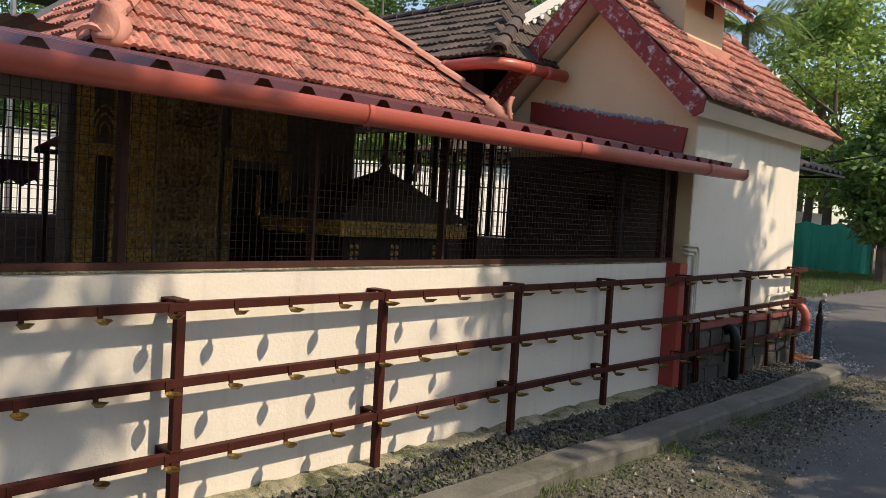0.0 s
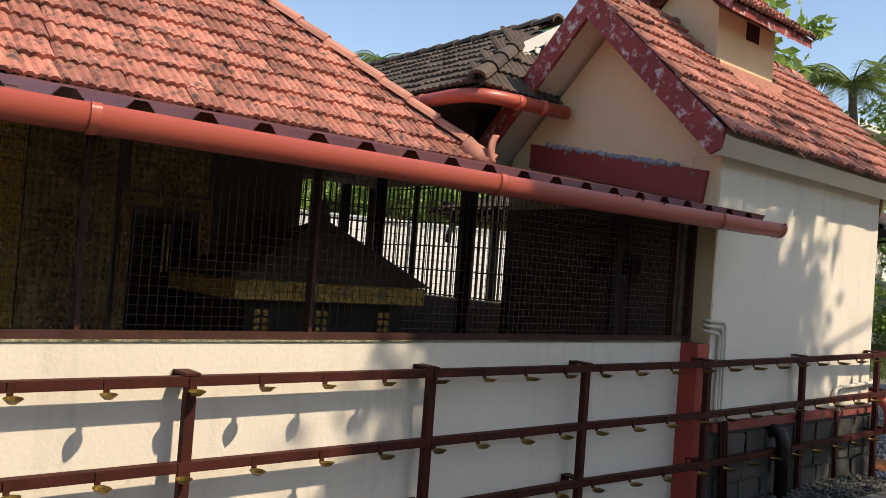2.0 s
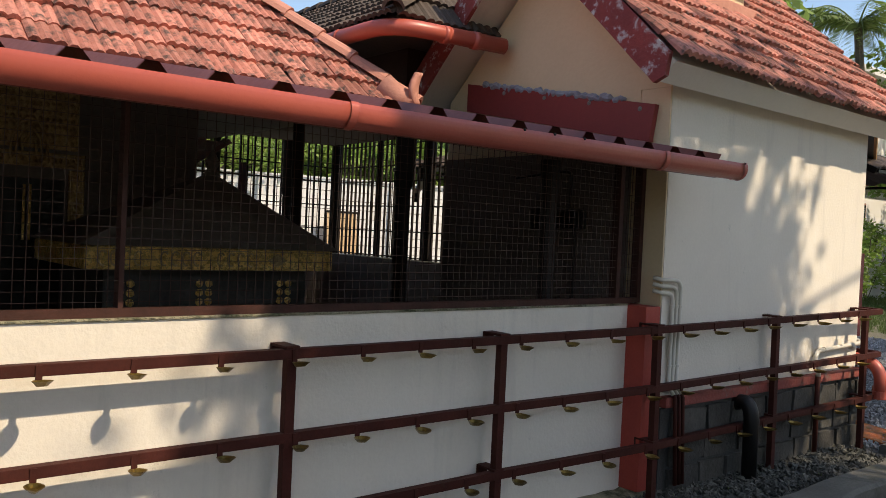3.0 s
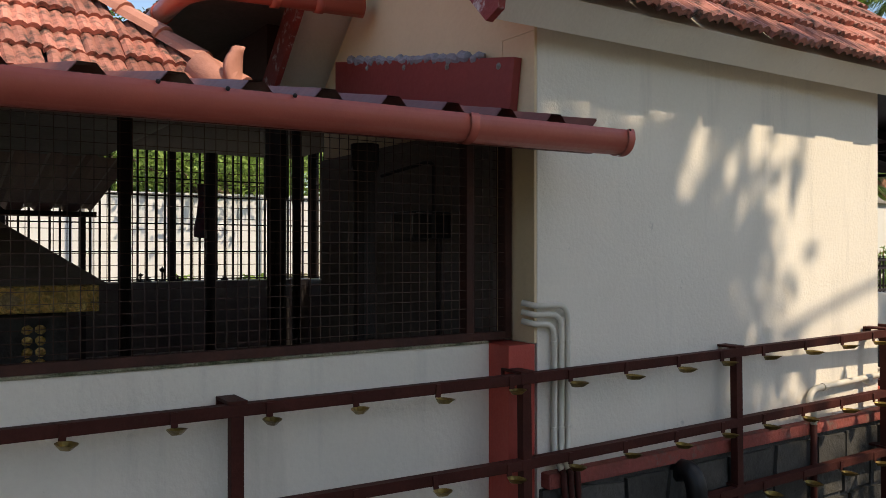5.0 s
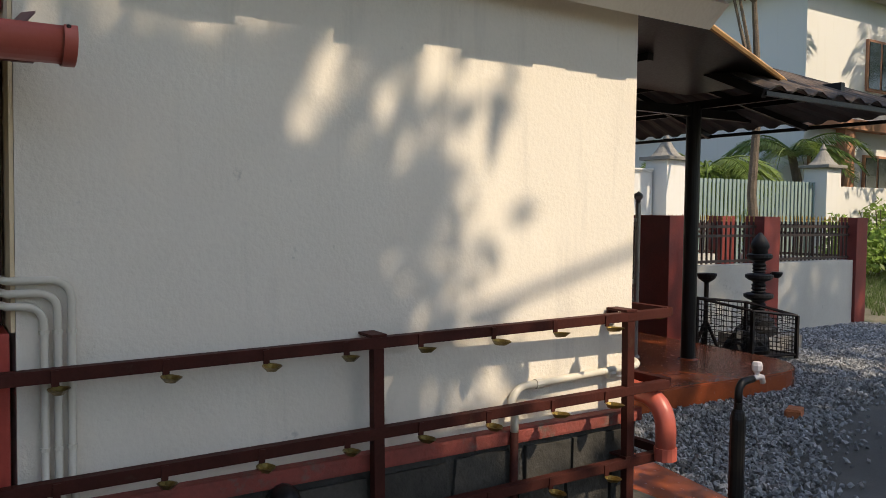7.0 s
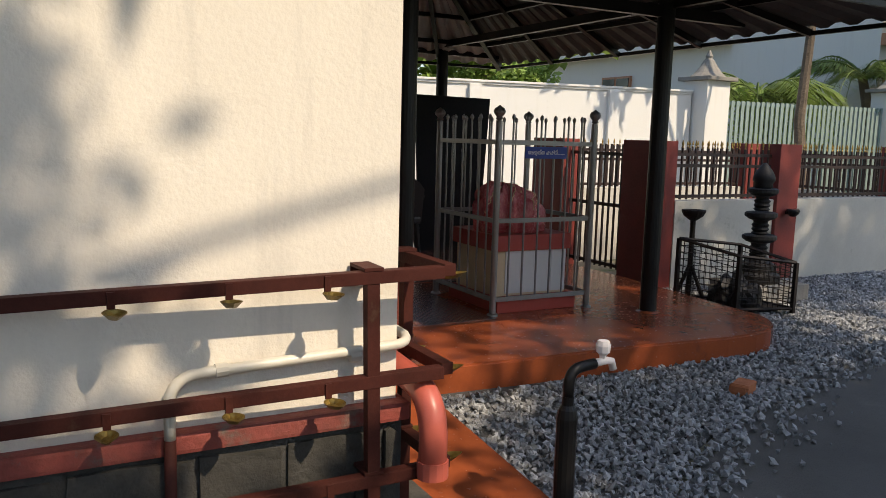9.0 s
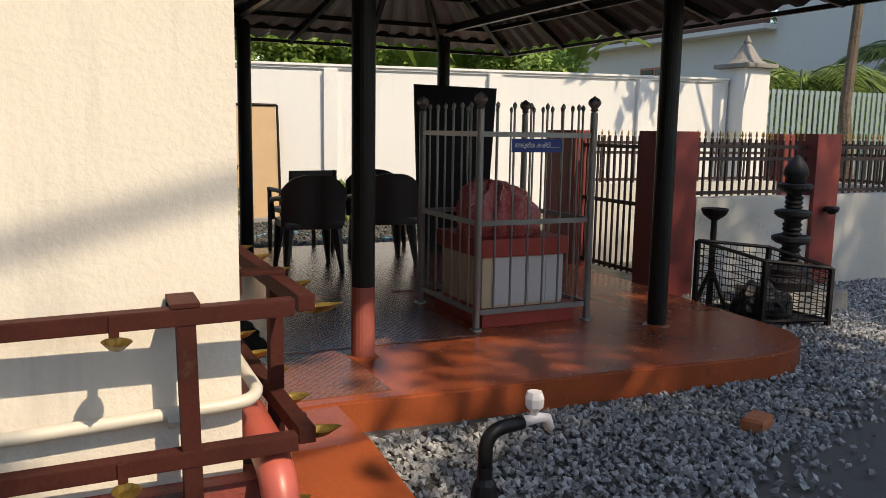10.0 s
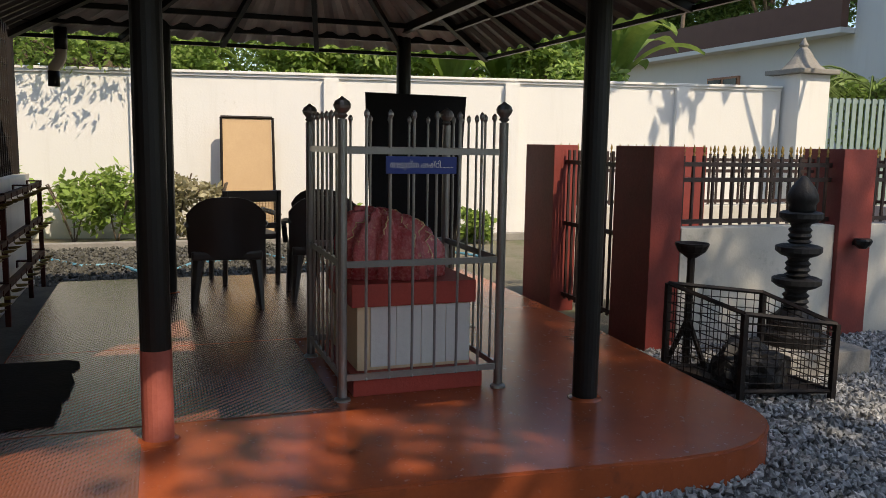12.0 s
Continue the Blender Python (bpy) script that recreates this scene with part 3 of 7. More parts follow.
for q, d in (((-4.95, DY0 - 0.06, 2.70), (1, 0, 0)), ((-4.32, DY0 + 0.32, 2.695), (0.12, 1, 0)), ((-4.27, 5.95, 2.69), (0.12, 1, 0))):
    bm = B()
    q, d = Vector(q), Vector(d).normalized()
    tube(bm, [q - d * 0.02, q + d * 0.02], 0.059, 12)
    part("joint_collar", bm, M_GUTTER, gut2, smooth=True)

# cupola on the block's ridge
cup = thing("roof_cupola", "cream vent cupola with its own small tiled gable", "cupola")
CX0, CX1, CY0, CY1, CZ = -4.10, -3.50, 6.96, 7.80, 3.56
CRX, CRZ = -3.80, 3.93
bm = B()
prism(bm, [(CX0, CY0, 2.9), (CX1, CY0, 2.9), (CX1, CY0, CZ), (CRX, CY0, CRZ - 0.07), (CX0, CY0, CZ)], (0, CY1 - CY0, 0))
part("body", bm, M_CREAM, cup)
# Black patch on the wall paints in the dark of the vent.
bm = B()
box(bm, (CX1 - 0.02, 7.36, 3.41), (CX1 + 0.004, 7.55, 3.55))
part("vent_hole", bm, M_BLACK, cup, "black patch standing for the shaded vent opening")
bm = B()
box(bm, (CX1 - 0.02, CY0 - 0.05, 3.05), (CX1 + 0.07, CY1 + 0.1, 3.13), 0.01, None)
part("flashing", bm, M_HIP, cup, "orange mortar flashing")
bm = B()
s = 0.80
prism(bm, [(CRX + 0.52, CY0 - 0.18, CRZ - 0.52 * s), (CRX, CY0 - 0.18, CRZ), (CRX - 0.52, CY0 - 0.18, CRZ - 0.52 * s), (CRX - 0.52, CY0 - 0.18, CRZ - 0.52 * s - 0.07), (CRX, CY0 - 0.18, CRZ - 0.08), (CRX + 0.52, CY0 - 0.18, CRZ - 0.52 * s - 0.07)], (0, CY1 - CY0 + 0.36, 0))
part("roof_slab", bm, M_REDWORN, cup, "worn red roof edge")

# ---- the screen ----
screen = thing("wire_screen", "black steel screen with square wire mesh over the low wall", "screen")
M_SCREEN = material("brown_oxide_iron", (0.075, 0.03, 0.022), 0.7, spec=0.2, second=(0.03, 0.016, 0.013), amount=0.7, scale=8, fine=70, bump=0.2)
SX, SZ0, SZ1 = -3.115, 1.109, 1.94
POSTS = [-6.9, -5.1, -3.3, -1.5, -0.4, 0.56, 1.52, 2.48, 3.414, 6.04, 6.225]
for y in POSTS:
    bm = B()
    w = 0.009 if y in (0.56, 2.48, 3.414) else 0.016
    box(bm, (SX - 0.03, y - w, SZ0), (SX + 0.02, y + w, SZ1 - 0.03), 0.003)
    part("post", bm, M_SCREEN, screen)
for z in (SZ0 + 0.0, SZ1 - 0.03):
    bm = B()
    box(bm, (SX - 0.012, -6.9, z), (SX + 0.03, 6.2, z + 0.03))
    part("frame_bar", bm, M_SCREEN, screen)
for y0, y1 in zip(POSTS, POSTS[1:]):
    bm = B()
    y = y0 + 0.03
    while y < y1:
        box(bm, (SX + 0.003, y - 0.0010, SZ0), (SX + 0.006, y + 0.0010, SZ1))
        y += 0.036
    z = SZ0 + 0.05
    while z < SZ1:
        box(bm, (SX + 0.006, y0, z - 0.0010), (SX + 0.009, y1, z + 0.0010))
        z += 0.036
    part("wire_mesh", bm, M_WIRE, screen)

# far screens on the north and west sides
for name, n, a, b in (("west", 9, Vector((-10.1, -7.0, 0)), Vector((-10.1, 8.5, 0))), ("north", 5, Vector((-10.1, 8.56, 0)), Vector((-4.87, 8.56, 0)))):
    sc = thing("wire_screen", "far black steel screen with vertical bars seen against daylight", "screen")
    d = b - a
    u = d.normalized()
    nn = Vector((-u.y, u.x, 0))
    for i in range(n + 1):
        q = a + d * (i / n)
        bm = B()
        r = 0.05 if i % 2 == 0 else 0.03
        tube(bm, [q + Vector((0, 0, 1.1)), q + Vector((0, 0, 2.8 if q.y > 1.8 else 2.35))], r, 8)
        part("post", bm, M_DARKIRON, sc)
    bm = B()
    box(bm, (-0.011, -0.011, 1.1), (0.011, 0.011, 2.8 if name == "north" else 2.33))
    me = mesh_of("bar", bm, M_DARKIRON)
    bm = B()
    box(bm, (-0.011, -0.011, 1.1), (0.011, 0.011, 2.8))
    tall = mesh_of("bar", bm, M_DARKIRON)
    k = 0.0
    while k < d.length:
        q = a + u * k
        shared("bar", me if name == "north" or q.y < 1.85 else tall, Matrix.Translation(q), sc)
        k += 0.10
    for z in (1.12, 1.44, 1.76, 2.08, 2.28) + ((2.55, 2.78) if name == "north" else ()):
        bm = B()
        tube(bm, [a + Vector((0, 0, z)), b + Vector((0, 0, z))], 0.008, 4)
        part("cross_wire", bm, M_DARKIRON, sc)

# lean-to cover of the rest of the pavilion
bm = B()
corrugated(bm, -7.0, 1.88, 0.25, 0.03, lambda y, k: Vector((-4.58 - k * 5.9, y, 2.30 + k * 0.1)))
corrugated(bm, 1.9, 8.4, 0.25, 0.03, lambda y, k: Vector((-8.2 - k * 2.4, y, 2.98 - k * 0.16)))
structure("rear_sheet_roof", bm, M_SHEET, "profiled metal sheets over the far side of the pavilion")
bm = B()
corrugated(bm, 6.3, 8.75, 0.25, 0.03, lambda y, k: Vector((-4.9 - k * 5.4, y, 2.90)))
structure("north_sheet_roof", bm, M_SHEET, "profiled metal sheets over the north passage")

bm = B()
corrugated(bm, 3.5, 5.8, 0.25, 0.03, lambda y, k: Vector((-7.4 - k * 1.8, y, 2.19 - k * 0.35)))
structure("inner_sheet_roof", bm, M_SHEET, "low sheet roof over the inner court")
bm = B()
box(bm, (-9.2, 3.5, 1.78), (-9.16, 5.8, 1.835))
structure("inner_eave_beam", bm, M_DARKIRON, "dark beam under the low sheet roof")
for y in (3.6, 5.65):
    bm = B()
    box(bm, (-9.205, y, 0.301), (-9.155, y + 0.05, 1.779))
    structure("inner_eave_post", bm, M_DARKIRON, "dark post under the low sheet roof")

# shrine under the pyramid: embossed brass front with doorways, all in shade
shrine = thing("shrine", "dark granite shrine faced with embossed brass sheets", "shrine", (0, 0, 0))
FX = -5.15
bm = B()
box(bm, (FX - 0.12, 2.15, 0.3), (FX, 3.45, 2.2))
box(bm, (FX - 2.4, 3.45, 0.3), (FX, 4.5, 2.2))
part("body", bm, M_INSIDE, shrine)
M_BRONZE = material("tarnished_bronze", (0.72, 0.50, 0.22), 0.27, 0.35, second=(0.22, 0.14, 0.06), amount=0.9, scale=9, fine=50, bump=0.6, bump_size=0.02)


def leaf_boss(bm, c, w, h, rise, turn=0.0):
    """A pointed raised leaf on the shrine's face."""
    tip = bm.verts.new(c + Vector((rise, 0, 0)))
    rim_ = []
    for t_ in (0, 0.9, 1.57, 2.24, 3.14, 4.04, 4.71, 5.38):
        y, z = math.cos(t_) * w / 2, math.sin(t_) * h / 2
        rim_.append(bm.verts.new(c + Vector((0, y * math.cos(turn) - z * math.sin(turn), y * math.sin(turn) + z * math.cos(turn)))))
    for i in range(8):
        bm.faces.new((rim_[i], rim_[(i + 1) % 8], tip))


def brass_panel(y0, y1, z0, z1, mat, step):
    """A hammered sheet with bands of small leaves between beaded borders."""
    bm = B()
    box(bm, (FX, y0, z0), (FX + 0.025, y1, z1), 0.006)
    panel = part("brass_panel", bm, mat, shrine, "embossed brass panel")
    bm = B()
    er = random.Random(int(y0 * 1000 + z0 * 10))
    rows_ = max(1, int((z1 - z0 - 0.03) / step))
    cols_n = max(1, int((y1 - y0 - 0.03) / (step * 0.8)))
    for j in range(rows_):
        for i in range(cols_n):
            c = Vector((FX + 0.024, y0 + 0.015 + (i + 0.5) * (y1 - y0 - 0.03) / cols_n, z0 + 0.015 + (j + 0.5) * (z1 - z0 - 0.03) / rows_))
            leaf_boss(bm, c, step * 0.72, step * 0.9, er.uniform(0.008, 0.016), er.uniform(-0.25, 0.25))
    part("relief", bm, mat, panel)
    for e in (y0 + 0.006, y1 - 0.006):
        bm = B()
        tube(bm, [(FX + 0.028, e, z0), (FX + 0.028, e, z1)], 0.008, 6)
        part("border", bm, mat, panel)


# bright sheets round the first doorway, darker ones past it
for y0, y1, z0, z1 in ((2.20, 2.32, 0.5, 1.64), (2.43, 2.50, 0.5, 1.64), (2.51, 2.72, 0.5, 2.15), (2.20, 2.50, 1.645, 1.72), (2.20, 2.30, 1.725, 2.15), (2.44, 2.50, 1.725, 2.15)):
    brass_panel(y0, y1, z0, z1, M_GOLD, 0.034)
brass_panel(2.73, 3.22, 0.5, 2.15, M_BRONZE, 0.05)
for y0, y1, z0, z1 in ((3.26, 3.33, 0.5, 1.69), (3.76, 3.84, 0.5, 1.69), (3.26, 3.84, 1.70, 1.78), (3.30, 3.80, 1.80, 2.12)):
    brass_panel(y0, y1, z0, z1, M_BRONZE, 0.04)
for cy, n in ((2.37, 3), (3.55, 3)):
    for k in range(n):
        r = 0.035 + 0.028 * k
        bm = B()
        tube(bm, [(FX + 0.04, cy + r * math.cos(t_) * (1 - 0.35 * max(0, math.sin(t_)) ** 3), 1.79 + 1.9 * r * math.sin(t_)) for t_ in [math.pi * (i / 12 * 1.2 - 0.1) for i in range(13)]], 0.007, 6)
        part("arch_moulding", bm, M_GOLD if cy < 3 else M_BRONZE, shrine)
# whorls of plumes on the dark panel
for cy, cz, n, turn in ((2.95, 1.45, 5, 0.4), (3.02, 1.93, 4, 1.2), (2.97, 1.03, 3, 2.2)):
    bm = B()
    for k in range(n):
        r = 0.035 + 0.038 * k
        m_ = 8 + 5 * k
        for i in range(m_):
            t_ = 2 * math.pi * i / m_ + turn * k
            leaf_boss(bm, Vector((FX + 0.03, cy + r * math.cos(t_), cz + r * 1.05 * math.sin(t_))), 0.042, 0.016, 0.028, t_ + 0.5)
    part("plume_whorl", bm, M_BRONZE, shrine, "whorl of embossed plumes")
for y, z0, z1 in ((3.275, 1.25, 1.68), (3.53, 1.30, 1.60), (3.56, 1.30, 1.60)):
    bm = B()
    tube(bm, [(FX + 0.05, y, z0), (FX + 0.05, y, z1)], 0.007, 6)
    part("gilt_rod", bm, M_GOLD, shrine, "bright gilt rod")
# Black panels on the front paint in the dark inside the doorways.
for y0, y1 in ((2.325, 2.425), (3.34, 3.75)):
    bm = B()
    box(bm, (FX, y0, 0.5), (FX + 0.012, y1, 1.64), 0.003)
    part("door", bm, M_BLACK, shrine, "black panel standing for the shaded doorway")
bm = B()
box(bm, (FX, 2.15, 0.301), (FX + 0.10, 3.90, 0.498), 0.012)
part("step", bm, M_BRONZE, shrine, "tarnished bronze step")

small = thing("small_shrine", "low dark shrine with a pyramid top and gilded fascia", "shrine", (0, 0, 0))
bm = B()
box(bm, (-5.1, 3.72, 0.3), (-4.32, 4.82, 1.2), 0.01)
part("body", bm, M_STONE, small)
for y in (3.80, 4.20, 4.66):
    bm = B()
    for k in range(16):
        for j in range(2):
            leaf_boss(bm, Vector((-4.319, y + j * 0.05, 0.42 + k * 0.047)), 0.045, 0.04, 0.016, 0.4 * (-1) ** j)
    part("brass_strip", bm, M_GOLD, small, "embossed brass strip")
for lo, hi in (((-5.20, 3.60, 1.2), (-4.21, 4.92, 1.31)),):
    bm = B()
    box(bm, lo, hi, 0.008)
    part("fascia", bm, M_GOLD, small, "gilded fascia with bosses")
bm = B()
q = [bm.verts.new(v) for v in ((-4.18, 3.57, 1.315), (-4.18, 4.95, 1.315), (-5.23, 4.95, 1.315), (-5.23, 3.57, 1.315), (-4.62, 4.37, 1.72))]
for f in ((0, 1, 4), (1, 2, 4), (2, 3, 4), (3, 0, 4), (3, 2, 1, 0)):
    bm.faces.new([q[i] for i in f])
part("pyramid_top", bm, M_INSIDE, small)
bm = B()
lathe(bm, [(0.05, 1.70), (0.028, 1.74), (0.045, 1.77), (0.03, 1.80), (0.012, 1.83), (0.004, 1.87)], (-4.62, 4.37, 0), 12)
part("pot_finial", bm, M_INSIDE, small)
for i in range(4):
    for j in range(4):
        bm = B()
        y = 3.66 + i * 0.29 + j * 0.055
        if i == 3:
            prism(bm, [(-4.2095, y + 0.05 + 0.055 * math.cos(t_), 1.255 + 0.035 * math.sin(t_)) for t_ in (0.0, 1.57, 3.14, 4.71)], (0.008, 0, 0))
        else:
            tube(bm, [(-4.206, y + 0.022 + 0.020 * math.cos(t_), 1.255 + 0.034 * math.sin(t_)) for t_ in [0.7 + 0.55 * q for q in range(9)]], 0.005, 5)
        part("raised_scroll", bm, M_BRONZE, small, "raised dark scroll ornament")
        if i == 3:
            break
for z in (1.212, 1.298):
    bm = B()
    box(bm, (-4.2095, 3.61, z - 0.006), (-4.20, 4.91, z + 0.006))
    part("fascia_border", bm, M_GOLD, small)

# dark cloth on a line at the far side
M_CLOTH = material("dark_cloth", (0.035, 0.03, 0.04), 0.95, second=(0.12, 0.02, 0.04), amount=0.8, scale=5, fine=40, bump=0.3)
wash = thing("hanging_cloth", "dark cloth with a pink patch hung over a line", "cloth", (-9.7, 3.5, 1.70))
bm = B()
cols_ = []
for i in range(15):
    y = -0.25 + 0.5 * i / 14
    x = 0.02 * math.sin(i * 1.7)
    cols_.append([bm.verts.new((x, y, 0.0)), bm.verts.new((x * 2, y, -0.13)), bm.verts.new((x * 2.4, y + 0.01, -0.25 - 0.04 * math.sin(i * 0.9)))])
for a, b in zip(cols_, cols_[1:]):
    for i in range(2):
        bm.faces.new((a[i], a[i + 1], b[i + 1], b[i]))
bmesh.ops.solidify(bm, geom=bm.faces[:], thickness=0.004)
part("cloth", bm, M_CLOTH, wash)
bm = B()
tube(bm, [(-0.4, -0.47, 0.0), (0, -0.3, 0.0), (0, 0.3, 0.0), (-0.4, 0.47, 0.0)], 0.006, 5)
part("line", bm, M_BLACK, wash)

# cloth, small box and lamps at the far screen
hc = thing("hanging_cloth", "long dark cloth knotted and hung at the far screen", "cloth", (-10.02, 7.10, 1.60))
bm = B()
tube(bm, [(0, 0, 0), (0.01, 0.01, 0.10), (0, 0, 0.25), (0, 0.01, 0.45), (0, 0, 0.63)], 0.05, 9, radii=[0.085, 0.10, 0.065, 0.05, 0.055])
for v in bm.verts:
    v.co.x += 0.012 * math.sin(v.co.y * 90)
part("cloth", bm, M_CLOTH, hc)
hb = thing("wall_box", "small dark box wired to the far screen", "box", (-10.069, 7.25, 1.22))
bm = B()
box(bm, (-0.02, -0.05, 0.0), (0.03, 0.05, 0.10), 0.008)
part("body", bm, M_BLACK, hb)
bm = B()
tube(bm, [(0, 0, 0.10), (0, 0, 0.22)], 0.006, 6)
part("wire", bm, M_BLACK, hb)
# Dark colour gives these lamps their backlit silhouette.
for y, h in ((6.42, 0.10), (6.66, 0.17), (6.83, 0.07), (7.38, 0.05), (6.5, 0.06), (8.1, 0.08)):
    lp = thing("oil_lamp_stand", "small oil lamp coloured dark as a silhouette on the far ledge", "lamp", (-10.05, y, 1.1), "lamps on the far ledge")
    bm = B()
    lathe(bm, [(0.045, 0), (0.04, 0.012), (0.012, 0.02), (0.012, h * 0.6), (0.03, h * 0.7), (0.034, h * 0.85), (0.012, h * 0.88), (0.004, h)], (0, 0, 0), 10)
    part("stem", bm, M_DARKIRON, lp)

# ---- lamp racks ----
RZS = (0.965, 0.652, 0.345)


def lamp_mesh():
    """A leaf-shaped oil lamp reaching out along +x from its tab."""
    bm = B()
    box(bm, (-0.003, -0.010, -0.028), (0.002, 0.010, 0.016))
    n = 8
    rim, low, rin = [], [], []
    for side in (1, -1):
        for i in range(n + 1) if side == 1 else range(n - 1, 0, -1):
            t = i / n
            w = 0.030 * math.sin(math.pi * min(1, t ** 0.85)) ** 0.8 * side
            x = -0.004 + 0.098 * t
            z = -0.027 + 0.006 * t * t
            rim.append(bm.verts.new((x, w, z)))
            rin.append(bm.verts.new((x * 0.94 + 0.004, w * 0.86, z - 0.002)))
            low.append(bm.verts.new((0.02 + (x - 0.02) * 0.62, w * 0.45, z - 0.018)))
    k = len(rim)
    for i in range(k):
        j = (i + 1) % k
        bm.faces.new((rim[i], rim[j], rin[j], rin[i]))
        bm.faces.new((low[i], low[j], rim[j], rim[i]))
    inner = [bm.verts.new((0.02 + (v.co.x - 0.02) * 0.6, v.co.y * 0.5, v.co.z - 0.011)) for v in rin]
    for i in range(k):
        j = (i + 1) % k
        bm.faces.new((rin[i], rin[j], inner[j], inner[i]))
    bm.faces.new(inner)
    bm.faces.new(low[::-1])
    bmesh.ops.recalc_face_normals(bm, faces=bm.faces[:])
    me = mesh_of("oil_lamp", bm, M_BRASS)
    me.materials.append(M_RAIL)
    for p in me.polygons:
        if all(abs(me.vertices[v].co.x) < 0.0035 and abs(abs(me.vertices[v].co.y) - 0.010) < 1e-4 for v in p.vertices):
            p.material_index = 1
    return me


LAMP = lamp_mesh()


def lamp_rack(label, line, posts, lamps, bracket=0.10, levels=RZS, spin=0.0):
    """Three square rails along a polyline in plan, with leaf lamps on the outer side."""
    th = thing("lamp_rack", label, "lamp rack", (*line[0][:2], 0))
    o = Vector((*line[0][:2], 0))
    rng = random.Random(7)
    line = [Vector(q) - o for q in line]
    runs = [(b - a).length for a, b in zip(line, line[1:])]

    def on(s):
        for a, b, r in zip(line, line[1:], runs):
            if s <= r or b is line[-1]:
                u = (b - a).normalized()
                return a + u * s, u
            s -= r

    for z in levels:
        for a, b in zip(line, line[1:]):
            bm = B()
            d = b - a
            box(bm, (-0.02, -0.006, z - 0.019), (0.02, d.length + 0.006, z + 0.019), 0.003, Matrix.Translation(a) @ d.to_track_quat("Y", "Z").to_matrix().to_4x4())
            part("rail", bm, M_RAIL, th)
    for s_ in posts:
        q, u = on(s_)
        m = Matrix.Translation(q) @ u.to_track_quat("Y", "Z").to_matrix().to_4x4()
        bm = B()
        box(bm, (-0.018, -0.02, 0.05 - q.z), (0.018, 0.02, levels[0] - 0.0195), 0.002, m)
        part("post", bm, M_RAIL, th)
        for z in (levels[0], levels[2]):
            bm = B()
            box(bm, (-bracket, -0.03, z + 0.0195), (0.022, 0.03, z + 0.03), 0.002, m)
            box(bm, (-bracket, -0.03, z - 0.03), (-bracket + 0.01, 0.03, z + 0.029), 0, m)
            part("bracket", bm, M_RAIL, th)
    for z in levels:
        for s_ in lamps:
            q, u = on(s_ + rng.uniform(-0.012, 0.012))
            m = Matrix.Translation(q + Vector((0, 0, z))) @ u.to_track_quat("Y", "Z").to_matrix().to_4x4()
            shared("oil_lamp", LAMP, m @ pose(0.023, 0, 0, rng.uniform(-4, 4), rng.uniform(-4, 5), spin + rng.uniform(-7, 7)), th)
    return th


EAST = [(-2.985, -6.0, 0.0), (-2.98, 5.09, 0.005), (-2.895, 6.13, 0.02), (-2.885, 7.36, 0.035), (-2.848, 8.775, 0.06)]
E_POSTS = [6.0 + y for y in (-4.5, -3.4, -2.3, -1.2, -0.1, 0.70, 1.72, 2.86, 4.0, 5.085, 6.155, 7.37)] + [14.555]
E_LAMPS = [6.0 + 1.97 + 0.2925 * i for i in range(-26, 23)]
lamp_rack("brown-red steel rack with rows of brass leaf oil lamps", EAST, E_POSTS, E_LAMPS)
N_LAMPS = [0.10 + 0.25 * i for i in range(28)]
lamp_rack("brown-red steel lamp rack turned along the end wall", [(-2.87, 8.80, 0.06), (-9.85, 8.80, 0.06)], [0.30, 1.5, 2.7, 3.9, 5.1, 6.2, 6.95], N_LAMPS)

# ---- platform and shelter ----
PLZ = 0.16
outline = [(-9.6, 8.95), (-4.55, 8.95), (-4.58, 9.41), (-4.52, 10.2), (-4.50, 11.0), (-4.43, 11.8)]
for i in range(1, 9):
    a = math.pi / 2 * i / 8
    outline.append((-4.95 + 0.52 * math.cos(a), 11.95 + 0.65 * math.sin(a)))
outline += [(-6.6, 12.72), (-9.6, 12.78)]
bm = B()
prism(bm, [(x, y, -0.02) for x, y in outline], (0, 0, PLZ + 0.02))
es = [e for e in bm.edges if all(abs(v.co.z - PLZ) < 1e-4 for v in e.verts)]
bmesh.ops.bevel(bm, geom=es, offset=0.012, segments=2, affect="EDGES")
structure("platform", bm, M_FLOOR, "polished red oxide platform with a rounded corner")
bm = B()
prism(bm, [(-4.548, 8.95, -0.02), (-2.85, 8.95, -0.02), (-2.85, 8.95, 0.03), (-4.1, 8.95, 0.158), (-4.548, 8.95, 0.158)], (0, 0.46, 0))
structure("ramp", bm, M_FLOOR, "red cement ramp down from the platform")
bm = B()
box(bm, (-9.6, 8.69, -0.02), (-3.0, 8.94, 0.12), 0.01)
structure("drip_ledge", bm, M_STONE, "oil-blackened ledge under the lamp rack")

M_SUNLITBASE = material("sunlit_post_red", (0.36, 0.10, 0.075), 0.6, second=(0.24, 0.06, 0.045), amount=0.7, scale=8, fine=60, bump=0.2)
SHELTER_POSTS = [(-5.27, 9.79), (-5.27, 11.85), (-8.8, 9.88), (-8.8, 11.91)]
shelter = thing("shelter", "open shelter of black pipe posts with a profiled sheet roof", "shelter")
